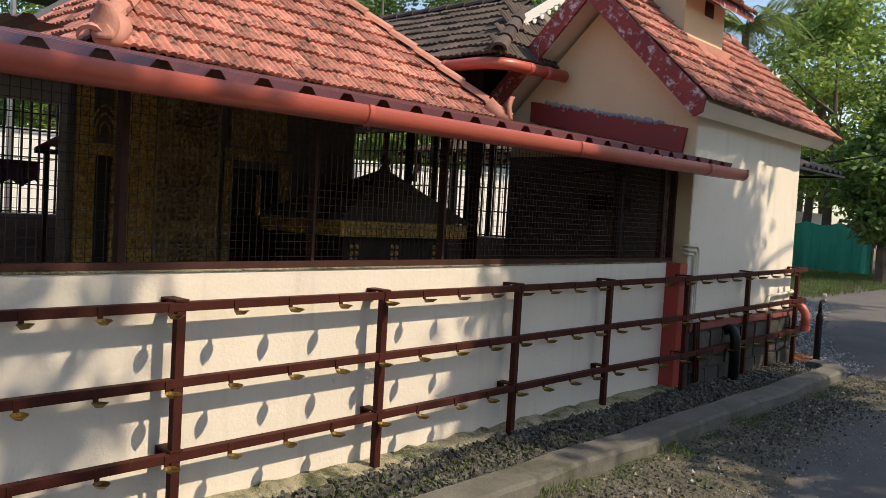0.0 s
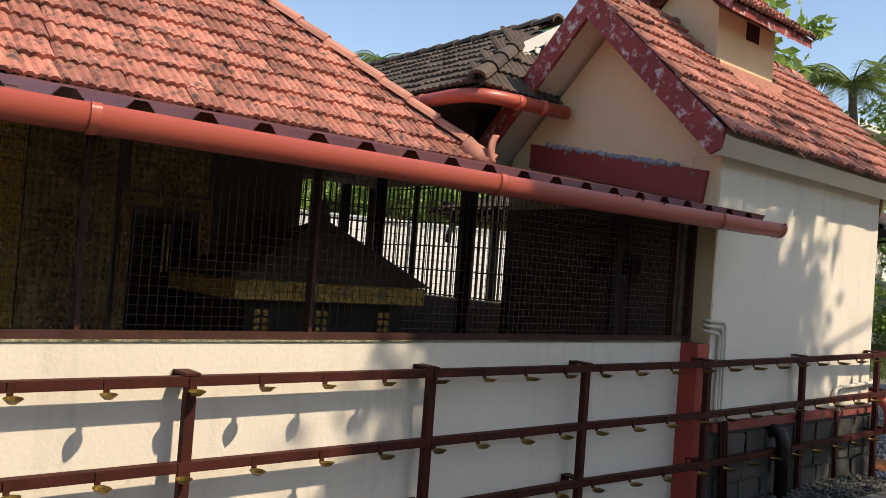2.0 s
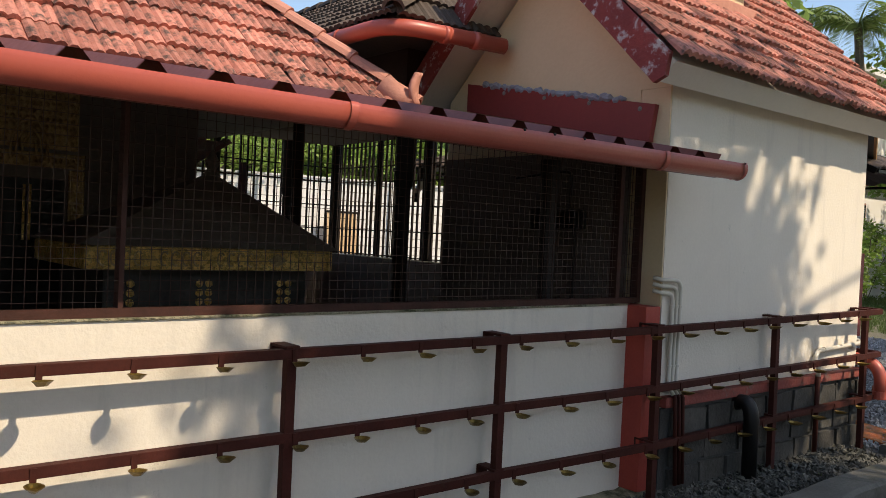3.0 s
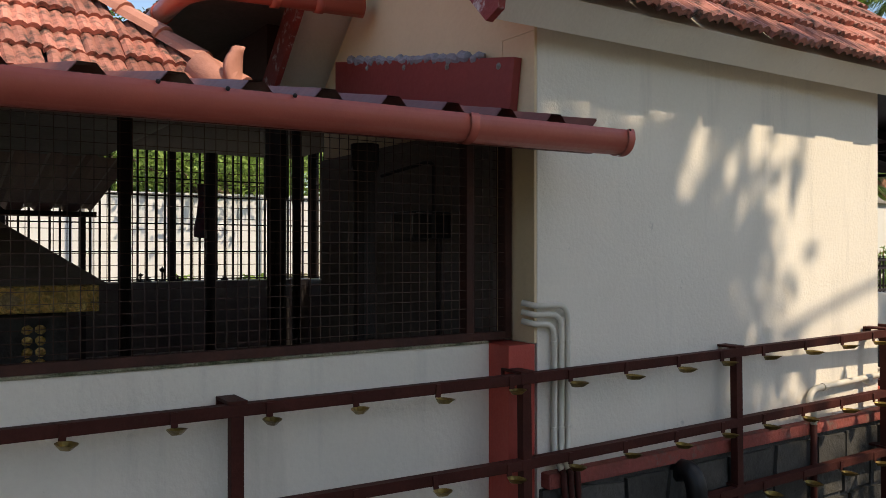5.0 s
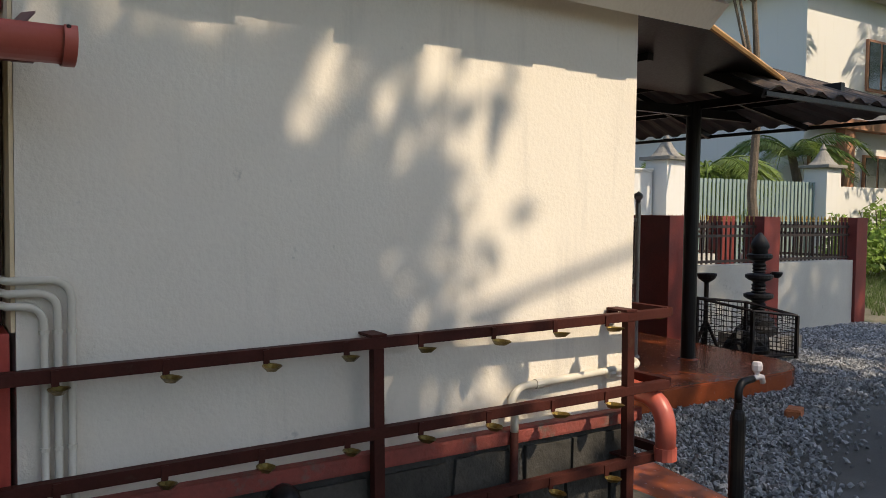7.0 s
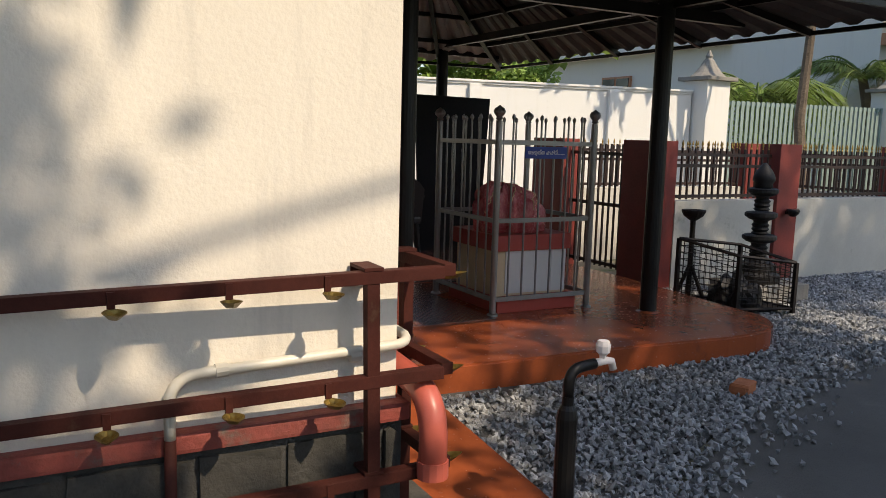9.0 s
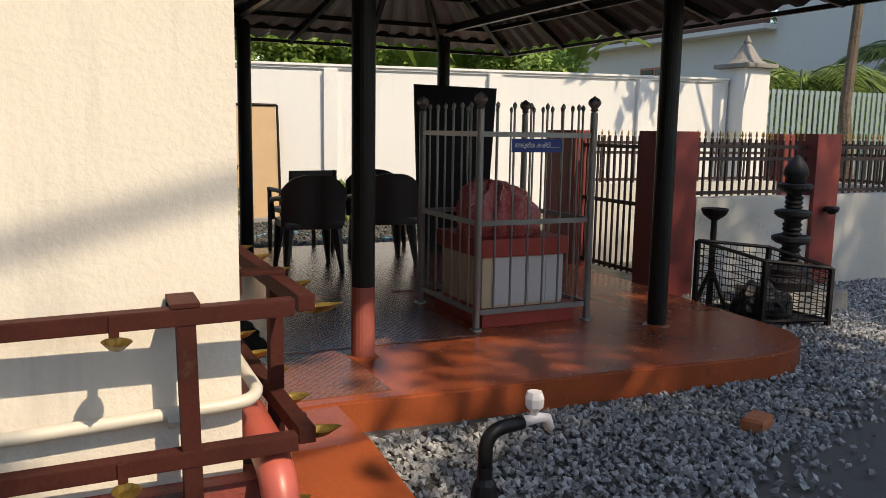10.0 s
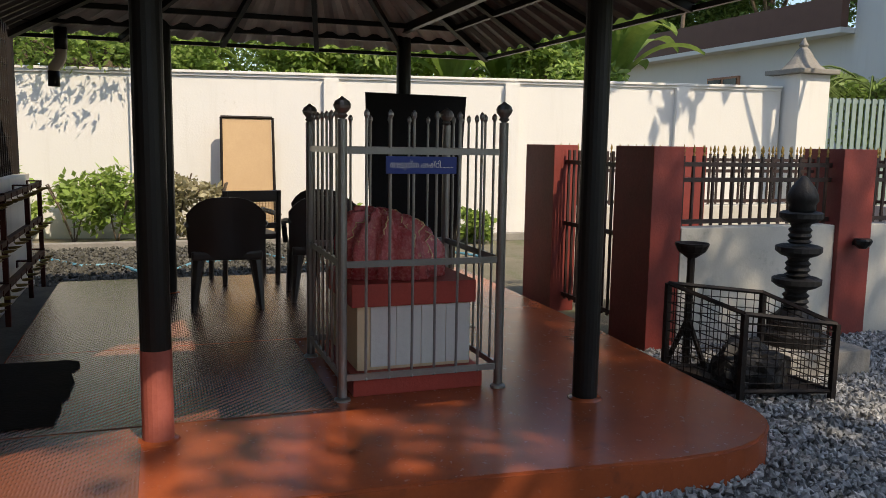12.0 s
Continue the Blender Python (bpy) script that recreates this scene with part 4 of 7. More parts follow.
for x, y in SHELTER_POSTS:
    bm = B()
    lathe(bm, [(0.064, PLZ), (0.064, 2.42)], (x, y, 0), 20)
    part("post", bm, M_BLACK, shelter, smooth=False)
    # Red sleeve colours this foot as if the sun fell on it.
    if (x, y) == SHELTER_POSTS[0]:
        bm = B()
        lathe(bm, [(0.0655, PLZ + 0.002), (0.0655, 0.56), (0.064, 0.562)], (x, y, 0), 20)
        part("painted_base", bm, M_SUNLITBASE, shelter, "foot of the post coloured red as if sunlit")
    bm = B()
    lathe(bm, [(0.095, PLZ - 0.005), (0.085, PLZ + 0.006), (0.066, PLZ + 0.012)], (x, y, 0), 20)
    part("post_foot", bm, M_FLOOR, shelter)
SX0, SX1, SY0, SY1, SEZ = -9.0, -3.72, 8.75, 12.78, 2.27
CRA, CRB, SRZ = (-7.0, 10.75), (-5.4, 10.75), 3.0
# four roof slopes
def slope_sheet(a0, a1, b0, b1, period=0.22, depth=0.028):
    """Sheet between the eave a0-a1 and the ridge b0-b1, ribs running up the slope."""
    a0, a1, b0, b1 = Vector(a0), Vector(a1), Vector(b0), Vector(b1)
    bm = B()
    n = int((a1 - a0).length / period) * 4
    for t in (0, 1):
        lo, hi = [], []
        for i in range(n + 1):
            k = i / n
            h = depth * (0, 0, 1, 1)[i % 4] - 0.004 * t
            lo.append(bm.verts.new(a0 + (a1 - a0) * k + Vector((0, 0, h))))
            hi.append(bm.verts.new(b0 + (b1 - b0) * k + Vector((0, 0, h))))
        for i in range(n):
            bm.faces.new((lo[i], lo[i + 1], hi[i + 1], hi[i]))
    return bm


M_SHADESHEET = material("shaded_sheet", (0.10, 0.092, 0.088), 0.6, second=(0.05, 0.046, 0.044), amount=0.6, scale=3, fine=30, bump=0.05)
e00, e10, e11, e01 = (SX0, SY0, SEZ), (SX1, SY0 + 1.9, SEZ), (SX1, SY1, SEZ), (SX0, SY1, SEZ)
ra, rb = (*CRA, SRZ), (*CRB, SRZ)
# Light and dark sheet copies paint in how light falls on the undersides.
for quad in ((e10, e11, rb, rb), (e11, e01, rb, ra), (e01, e00, ra, ra), (e00, (SX1 + 0.1, SY0 + 0.35, SEZ), ra, rb)):
    bare = quad[0] == e01
    part("roof_sheet", slope_sheet(*quad), M_GALV if bare else M_SHADESHEET, shelter, "galvanised underside lightened as if lit from the yard" if bare else "underside darkened to stand for shade")
    part("roof_covering", slope_sheet(*[Vector(q) + Vector((0, 0, 0.008)) for q in quad]), M_TILEDARK, shelter, "dark painted top sheet")


def bar(name, a, b, w=0.04, h=0.05, mat=None):
    a, b = Vector(a), Vector(b)
    bm = B()
    d = b - a
    box(bm, (-w / 2, 0, -h / 2), (w / 2, d.length, h / 2))
    bmesh.ops.transform(bm, matrix=Matrix.Translation(a) @ d.to_track_quat("Y", "Z").to_matrix().to_4x4(), verts=bm.verts)
    return part(name, bm, mat or M_BLACK, shelter)


dz = Vector((0, 0, -0.03))
for a, b in ((e00, e01), (e01, e11), (e11, e10)):
    bar("eave_beam", Vector(a) + dz, Vector(b) + dz, 0.03, 0.03)
for a, b in ((e01, ra), (e11, rb), (e00, ra), (ra, rb), (e10, rb)):
    bar("hip_beam", Vector(a) + dz, Vector(b) + dz, 0.05, 0.06)
for x in (-5.27, -8.8):
    bar("tie_beam", (x, SY0 + 0.1, 2.36), (x, SY1 - 0.15, 2.36), 0.05, 0.08)
for y in (9.8, 11.88):
    bar("tie_beam", (SX0 + 0.3, y, 2.42), (SX1 - 0.2, y, 2.42), 0.05, 0.07)
for k in (0.25, 0.5, 0.75):
    A, C = Vector(e01).lerp(Vector(ra), k), Vector(e11).lerp(Vector(rb), k)
    D, E_ = Vector(e00).lerp(Vector(ra), k), Vector(e10).lerp(Vector(rb), k)
    bar("purlin", A + dz, C + dz, 0.035, 0.04)
    bar("purlin", A + dz, D + dz, 0.035, 0.04)
    bar("purlin", C + dz, E_ + dz, 0.035, 0.04)
for k in (0.2, 0.4, 0.6, 0.8):
    A, C = Vector(e01).lerp(Vector(e11), k), Vector(ra).lerp(Vector(rb), k)
    bar("rafter", A + dz, C + dz, 0.04, 0.05)
    A, C = Vector(e01).lerp(Vector(e00), k), Vector(ra)
    bar("rafter", A + dz, C + dz, 0.04, 0.05)
# apron sheet between the block and the shelter
bm = B()
prism(bm, [(-4.9, 8.72, 2.44), (-2.94, 8.72, 2.44), (-4.04, 11.31, 2.42), (-4.9, 11.31, 2.42)], (0, 0, 0.012))
part("apron_sheet", bm, M_BLACK, shelter, "flat dark apron sheet")
bm = B()
tube(bm, [(-2.925, 8.70, 2.446), (-4.03, 11.32, 2.426)], 0.018, 6)
part("apron_edge", bm, material("ochre_edge", (0.55, 0.30, 0.10), 0.6), shelter, "ochre edge strip")

sp = thing("downspout", "black downspout stub with a white bent elbow under the eave", "pipe", (-8.9, 9.12, 0))
bm = B()
tube(bm, [(0, 0, 2.30), (0, 0, 2.13)], 0.05, 12)
part("upper_pipe", bm, M_BLACK, sp, smooth=True)
bm = B()
tube(bm, [(0, 0, 2.14)] + arc((0, 0, 2.10), (0, 0, 2.05), (0, -0.03, 2.02)) + arc((0, -0.045, 2.0), (0, -0.06, 1.98), (0, -0.06, 1.95)), 0.043, 12)
part("elbow", bm, M_PVC, sp, "white plastic elbow", True)
bm = B()
tube(bm, [(0, -0.06, 1.96), (0, -0.06, 1.84)], 0.044, 12)
part("lower_pipe", bm, M_BLACK, sp, smooth=True)

# ---- boundary wall ----
bw = thing("boundary_wall", "tall white compound wall with pilasters and streaked coping", "wall")
BA, BB = Vector((-17.8, -8.0, 0)), Vector((-12.5, 19.35, 0))
bd = BB - BA
bu = bd.normalized()
bn = Vector((bu.y, -bu.x, 0))        # towards the camera
BM = Matrix.Translation(BA) @ Matrix((bu, -bn, Vector((0, 0, 1)))).transposed().to_4x4()
bm = B()
box(bm, (0, 0, -0.02), (bd.length, 0.2, 2.36))
bmesh.ops.transform(bm, matrix=BM, verts=bm.verts)
part("wall", bm, M_FARWALL, bw)
for z, d in ((2.362, 0.03), (2.402, 0.055)):
    bm = B()
    box(bm, (0, -d, z), (bd.length, 0.2 + d, z + 0.038), 0.006)
    bmesh.ops.transform(bm, matrix=BM, verts=bm.verts)
    part("coping", bm, M_FARWALL, bw)
s = 1.3
while s < bd.length - 0.5:
    bm = B()
    box(bm, (s, -0.09, -0.02), (s + 0.22, -0.002, 2.36))
    bmesh.ops.transform(bm, matrix=BM, verts=bm.verts)
    part("pilaster", bm, M_FARWALL, bw)
    s += 2.75

# ---- pipes on the white block ----
for i in range(3):
    th = thing("conduit", "cream plastic conduit bent down the white wall", "conduit", group="conduits on the wall")
    bm = B()
    y, z = 6.40 - 0.035 * i, 1.245 - 0.035 * i
    tube(bm, [(-2.985, 6.20, z + 0.012), (-2.945, 6.24, z)] + arc((-2.945, y - 0.06, z), (-2.945, y, z), (-2.945, y, z - 0.06)) +
         [(-2.945, y, 0.66), (-2.91, y + 0.006, 0.615)], 0.0115, 8)
    part("pipe", bm, M_PVC, th, smooth=True)
    bm = B()
    tube(bm, [(-2.91, y + 0.006, 0.615), (-2.90, y + 0.008, 0.60), (-2.89, y + 0.03, 0.12)], 0.012, 8)
    part("painted_tail", bm, M_RAIL, th, "brown painted lower end", True)
    for zz in (0.77, 1.10):
        bm = B()
        tube(bm, [(-2.945, y, zz - 0.006), (-2.945, y, zz + 0.006)], 0.0145, 8)
        part("clip", bm, M_PVC, th)
wp = thing("water_pipe", "white plastic water pipe along the wall over the red ledge", "pipe")
bm = B()
tube(bm, [(-2.90, 7.97, 0.08), (-2.90, 7.97, 0.60)], 0.0165, 10)
part("riser", bm, M_RAIL, wp, "brown painted riser", True)
bm = B()
tube(bm, [(-2.90, 7.97, 0.60), (-2.90, 7.97, 0.66)] + arc((-2.925, 7.97, 0.69), (-2.935, 7.985, 0.765), (-2.935, 8.06, 0.765)) + [(-2.935, 8.62, 0.785)] +
     arc((-2.935, 8.65, 0.787), (-2.935, 8.70, 0.79), (-2.99, 8.71, 0.80)) + [(-4.4, 8.71, 0.86)], 0.016, 10)
part("pipe", bm, M_PVC, wp, smooth=True)
for y in (8.10, 8.5):
    bm = B()
    tube(bm, [(-2.935, y, 0.767), (-2.935, y + 0.035, 0.768)], 0.02, 10)
    part("coupling", bm, M_PVC, wp)
dr = thing("drain_pipe", "terracotta red plastic drain pipe with a bend at the corner", "pipe")
bm = B()
tube(bm, [(-3.4, 8.725, 0.69), (-3.0, 8.725, 0.665)] + arc((-2.94, 8.725, 0.66), (-2.815, 8.725, 0.65), (-2.805, 8.725, 0.53)) + [(-2.805, 8.725, 0.40)], 0.044, 14)
part("pipe", bm, M_GUTTER, dr, smooth=True)
bm = B()
tube(bm, [(-2.805, 8.725, 0.45), (-2.805, 8.726, 0.395)], 0.049, 14)
part("socket", bm, M_GUTTER, dr)
vd = thing("downpipe", "black plastic drain pipe bent into the bed by the plinth", "pipe")
bm = B()
tube(bm, [(-2.94, 7.02, 0.50)] + arc((-2.90, 7.02, 0.52), (-2.84, 7.02, 0.53), (-2.83, 7.02, 0.42)) + [(-2.83, 7.02, 0.04)], 0.045, 12)
part("pipe", bm, M_BLACK, vd, smooth=True)
vr = thing("red_downpipe", "red painted downpipe on the end wall behind the lamp rack", "pipe")
bm = B()
tube(bm, [(-4.6, 8.74, 0.12), (-4.6, 8.74, 2.2)], 0.055, 14)
part("pipe", bm, M_RED, vr, smooth=True)
for z in (0.7, 1.5):
    bm = B()
    tube(bm, [(-4.6, 8.74, z), (-4.6, 8.74, z + 0.05)], 0.061, 14)
    part("collar", bm, M_RED, vr)
mb = thing("meter_box", "grey weathered metal meter box on the end wall", "meter box", (-4.45, 8.67, 1.62))
bm = B()
box(bm, (-0.28, 0.002, 0), (0.28, 0.16, 0.62), 0.01)
part("body", bm, M_STEEL, mb)
bm = B()
box(bm, (-0.25, 0.162, 0.03), (0.25, 0.172, 0.59), 0.004)
part("door", bm, M_STEEL, mb)
bm = B()
tube(bm, [(0.1, 0.05, 0.0), (0.1, 0.05, -0.3), (0.16, 0.04, -0.6)], 0.012, 8)
part("cable", bm, M_PVC, mb)
sw = thing("switch_box", "small dark switch box on the inner wall behind the screen", "switch box", (-3.70, 6.232, 1.495))
bm = B()
box(bm, (-0.19, -0.09, 0), (0.02, -0.002, 0.14), 0.015)
box(bm, (0.03, -0.11, 0.01), (0.20, -0.002, 0.13), 0.02)
part("body", bm, M_BLACK, sw)
bm = B()
tube(bm, [(0.08, -0.02, 0.13), (0.08, -0.02, 0.30)] + arc((0.08, -0.02, 0.33), (0.08, -0.02, 0.36), (0.0, -0.02, 0.36)) + [(-0.4, -0.02, 0.33)], 0.009, 8)
part("cable", bm, M_DARKIRON, sw)
bm = B()
tube(bm, [(0.13, -0.03, 0.02), (0.13, -0.03, -0.4), (0.10, -0.03, -1.1)], 0.012, 8)
part("cable", bm, M_DARKIRON, sw)
for i, (x, y, r) in enumerate(((-5.22, 5.235, 0.034), (-5.15, 6.08, 0.058), (-5.46, 6.34, 0.028), (-7.6, 6.45, 0.05), (-3.32, 5.706, 0.045))):
    th = thing("inner_post", "dark post inside the pavilion", "post", (x, y, 0.3), "posts inside the pavilion")
    bm = B()
    lathe(bm, [(r * 1.25, 0), (r * 1.25, 0.08), (r, 0.1), (r, 1.45), (r * 1.2, 1.48), (r * 1.2, 1.56 if i == 4 else 2.0)], (0, 0, 0), 12)
    part("shaft", bm, M_DARKIRON, th)

# ---- standpipe with a tap ----
tp = thing("standpipe", "black plastic standpipe with a white plastic tap in the gravel", "tap", (-2.83, 9.25, 0))
bm = B()
lathe(bm, [(0.036, 0), (0.036, 0.50), (0.030, 0.53), (0.020, 0.545), (0.020, 0.575)], (0, 0, 0), 14)
part("pipe", bm, M_BLACK, tp)
bm = B()
tube(bm, [(0, 0, 0.57)] + arc((0, 0, 0.61), (0, 0, 0.665), (-0.004, 0.05, 0.67)) + [(-0.006, 0.11, 0.675)], 0.019, 10)
part("elbow", bm, M_BLACK, tp, smooth=True)
M_TAP = material("white_plastic", (0.80, 0.74, 0.72), 0.35, second=(0.7, 0.6, 0.56), amount=0.3, bump=0.0)
bm = B()
tube(bm, [(-0.006, 0.10, 0.675), (-0.007, 0.16, 0.68), (-0.008, 0.185, 0.675), (-0.008, 0.195, 0.645)], 0.014, 10)
part("spout", bm, M_TAP, tp, smooth=True)
bm = B()
lathe(bm, [(0.010, 0.685), (0.012, 0.70), (0.024, 0.712), (0.026, 0.735), (0.020, 0.752)], (-0.007, 0.145, 0), 8)
part("knob", bm, M_TAP, tp)
br = thing("brick", "broken orange brick lying on the gravel", "brick", (-3.86, 11.30, 0.0), turn=25)
bm = B()
box(bm, (-0.055, -0.08, 0.0), (0.055, 0.08, 0.075), 0.014)
rng = random.Random(3)
for v in bm.verts:
    v.co += Vector((rng.uniform(-1, 1), rng.uniform(-1, 1), rng.uniform(-0.3, 1))) * 0.006
part("body", bm, material("broken_brick", (0.50, 0.17, 0.07), 0.9, scale=12, amount=0.6, bump=0.6), br)

# ---- caged shrine on the platform ----
cage = thing("shrine_cage", "grey steel cage with knobbed posts round a low altar", "cage")
A0 = (-5.57, 10.655)
CW, CD = 0.84, 0.88
corners = [(A0[0], A0[1]), (A0[0], A0[1] + CW), (A0[0] - CD, A0[1] + CW), (A0[0] - CD, A0[1])]
for x, y in corners:
    bm = B()
    lathe(bm, [(0.042, PLZ), (0.040, PLZ + 0.012), (0.024, PLZ + 0.02), (0.024, 1.55)], (x, y, 0), 14)
    part("corner_post", bm, M_STEEL, cage)
    bm = B()
    lathe(bm, [(0.012, 1.55), (0.028, 1.565), (0.020, 1.575), (0.040, 1.60), (0.043, 1.615), (0.034, 1.635), (0.012, 1.648), (0.004, 1.656)], (x, y, 0), 14)
    part("knob", bm, M_STEEL, cage, "lotus-bud knob")
for i in range(4):
    a, b = Vector((*corners[i], 0)), Vector((*corners[(i + 1) % 4], 0))
    d = b - a
    for z in (0.275, 0.845, 1.40):
        bm = B()
        box(bm, (-0.008, 0.02, z - 0.016), (0.008, d.length - 0.02, z + 0.016), 0, Matrix.Translation(a) @ d.to_track_quat("Y", "Z").to_matrix().to_4x4())
        part("rail", bm, M_STEEL, cage)
    n = 7
    for k in range(1, n):
        q = a + d * (k / n)
        bm = B()
        lathe(bm, [(0.007, 0.255), (0.012, 0.262), (0.0075, 0.275), (0.0075, 1.555), (0.009, 1.56), (0.0145, 1.572), (0.014, 1.585), (0.003, 1.60)], (q.x, q.y, 0), 8)
        part("bar", bm, M_STEEL, cage)
altar = thing("altar", "white tiled altar block with red painted base and top slab", "altar")
AX, AY0, AY1 = -5.70, 10.76, 11.38
bm = B()
box(bm, (-6.35, AY0 - 0.04, PLZ), (AX + 0.09, AY1 + 0.04, 0.265), 0.006)
part("base", bm, M_RED, altar, "red painted base")
bm = B()
box(bm, (-6.3, AY0, 0.266), (AX, AY1, 0.605), 0.004)
part("body", bm, M_CREAM, altar)
bm = B()
for k in range(4):
    box(bm, (AX + 0.001, AY0 + 0.07 + k * 0.137, 0.285), (AX + 0.009, AY0 + 0.204 + k * 0.137, 0.60), 0.002)
part("tile_facing", bm, M_FARWALL, altar, "white glazed tiles")
bm = B()
box(bm, (-6.34, AY0 - 0.035, 0.606), (AX + 0.03, AY1 + 0.02, 0.725), 0.006)
part("top_slab", bm, M_RED, altar, "red painted top slab")

# cloth over the stone on the altar
M_CLOTH = material("red_tinsel_cloth", (0.50, 0.075, 0.085), 0.27, second=(0.66, 0.22, 0.20), amount=0.7, scale=12, fine=60, bump=0.5,
                   spots=(0.75, 0.52, 0.25), spot_scale=30, spot_low=0.62, spot_high=0.67)
cl = thing("cloth_bundle", "shiny red tinsel cloth draped over a stone on the altar", "cloth", (-5.92, 11.0, 0.727))
bm = B()
nu, nv = 96, 26
pk = Vector((0.0, -0.09))
g = []
for j in range(nv + 1):
    k = j / nv
    row = []
    for i in range(nu):
        a = 2 * math.pi * i / nu
        rim = Vector((0.19 * math.cos(a) * (1 + 0.10 * math.sin(3 * a)), 0.285 * math.sin(a) * (1 + 0.06 * math.sin(5 * a + 1))))
        q = rim.lerp(pk, k)
        high = 0.37 - 0.30 * max(0.0, q.y - pk.y) - 0.5 * max(0.0, q.y - 0.17)
        z = high * (1 - (1 - k) ** 3.2) ** 0.55
        w = (1 - k) ** 0.8 * min(1, k * 6 + 0.35)
        fold = 0.036 * math.sin(6 * a + 5.5 * k) * (0.6 + 0.4 * math.sin(3 * a)) + 0.024 * math.sin(13 * a - 9 * k) + 0.010 * math.sin(27 * a + 11 * k) + 0.006 * math.sin(43 * a - 15 * k)
        out = rim.normalized()
        row.append(bm.verts.new((q.x + out.x * fold * w, q.y + out.y * fold * w * 1.3, max(0.001, z + fold * 0.7 * w) if j else 0.001)))
    g.append(row)
for a, b in zip(g, g[1:]):
    for i in range(nu):
        bm.faces.new((a[i], a[(i + 1) % nu], b[(i + 1) % nu], b[i]))
bm.faces.new(g[0][::-1])
seam = [[v.co.copy() for v in row] for row in g]
bmesh.ops.remove_doubles(bm, verts=g[-1], dist=0.0001)
part("drape", bm, M_CLOTH, cl, smooth=True)
M_TINSEL = material("gold_tinsel", (0.85, 0.62, 0.32), 0.3, 0.4, amount=0.4, scale=40, bump=0.2)
for col_, j0, j1 in ((2, 2, 20), (9, 6, 24), (21, 3, 18), (90, 4, 22), (33, 8, 24), (78, 3, 15), (14, 1, 12)):
    bm = B()
    tube(bm, [seam[j][(col_ + j // 2) % nu] + Vector((0.002, 0, 0.003)) for j in range(j0, j1)], 0.0035, 5)
    part("tinsel_edge", bm, M_TINSEL, cl, "gold tinsel edging")
st = thing("covered_stone", "small black stone set behind the draped cloth", "stone", (-6.02, 11.22, 0.727))
bm = B()
lathe(bm, [(0.10, 0), (0.11, 0.05), (0.09, 0.12), (0.05, 0.17), (0.02, 0.19)], (0, 0, 0), 12)
part("body", bm, M_BLACK, st, smooth=True)

# blue notice on the cage, in the local script
sg = thing("notice", "small blue notice with white lettering wired to the cage", "sign", (-5.548, 10.865, 1.29), turn=0)
bm = B()
box(bm, (0, 0, 0), (0.006, 0.365, 0.085), 0.003)
M_BLUE = material("blue_enamel", (0.02, 0.05, 0.28), 0.4, amount=0.2, bump=0.0)
part("plate", bm, M_BLUE, sg)
M_LETTER = material("white_lettering", (0.8, 0.8, 0.8), 0.6, amount=0.1, bump=0.0)
cu = bpy.data.curves.new("lettering", "FONT")
cu.body, cu.size, cu.extrude = "\u0d05\u0d1f\u0d41\u0d24\u0d4d\u0d24 \u0d37\u0d37\u0d4d\u0d20\u0d3f.........", 0.047, 0.0008
tx = new("lettering", cu)
tx.matrix_world = Matrix(((0, 0, 1, 0.0075), (1, 0, 0, 0.02), (0, 1, 0, 0.03), (0, 0, 0, 1)))
deps = bpy.context.evaluated_depsgraph_get()
me = bpy.data.meshes.new_from_object(tx.evaluated_get(deps))
me.materials.clear()
me.materials.append(M_LETTER)
xs = [v.co.x for v in me.vertices]
fit = 0.325 / (max(xs) - min(xs)) if xs else 1
let = new("lettering", me)
let.parent = sg
let.matrix_basis = Matrix(((0, 0, 1, 0.0075), (1, 0, 0, 0.02), (0, 1, 0, 0.03), (0, 0, 0, 1))) @ Matrix.Diagonal((fit, min(1.2, fit * 1.3), 1, 1))
bpy.data.objects.remove(tx)

# black board leaning at the rear post
bd_ = thing("black_board", "tall black board standing against the rear post", "board", (-8.66, 12.0, PLZ))
bm = B()
prism(bm, [(0, -0.40, 0), (0, 0.36, 0), (0.0, 0.46, 1.70), (0, -0.47, 1.71)], (-0.03, 0, 0))
part("panel", bm, material("black_rexine", (0.010, 0.009, 0.009), 0.75, spec=0.2, amount=0.4, bump=0.1), bd_)
for y in (-0.2, 0.2):
    bm = B()
    box(bm, (-0.055, y - 0.02, 0.0), (-0.031, y + 0.02, 1.66), 0.003)
    part("batten", bm, M_DARKIRON, bd_)

# ---- chairs ----
M_PLASTIC = material("dark_brown_plastic", (0.022, 0.015, 0.013), 0.35, second=(0.03, 0.02, 0.016), amount=0.4, scale=5, bump=0.02)


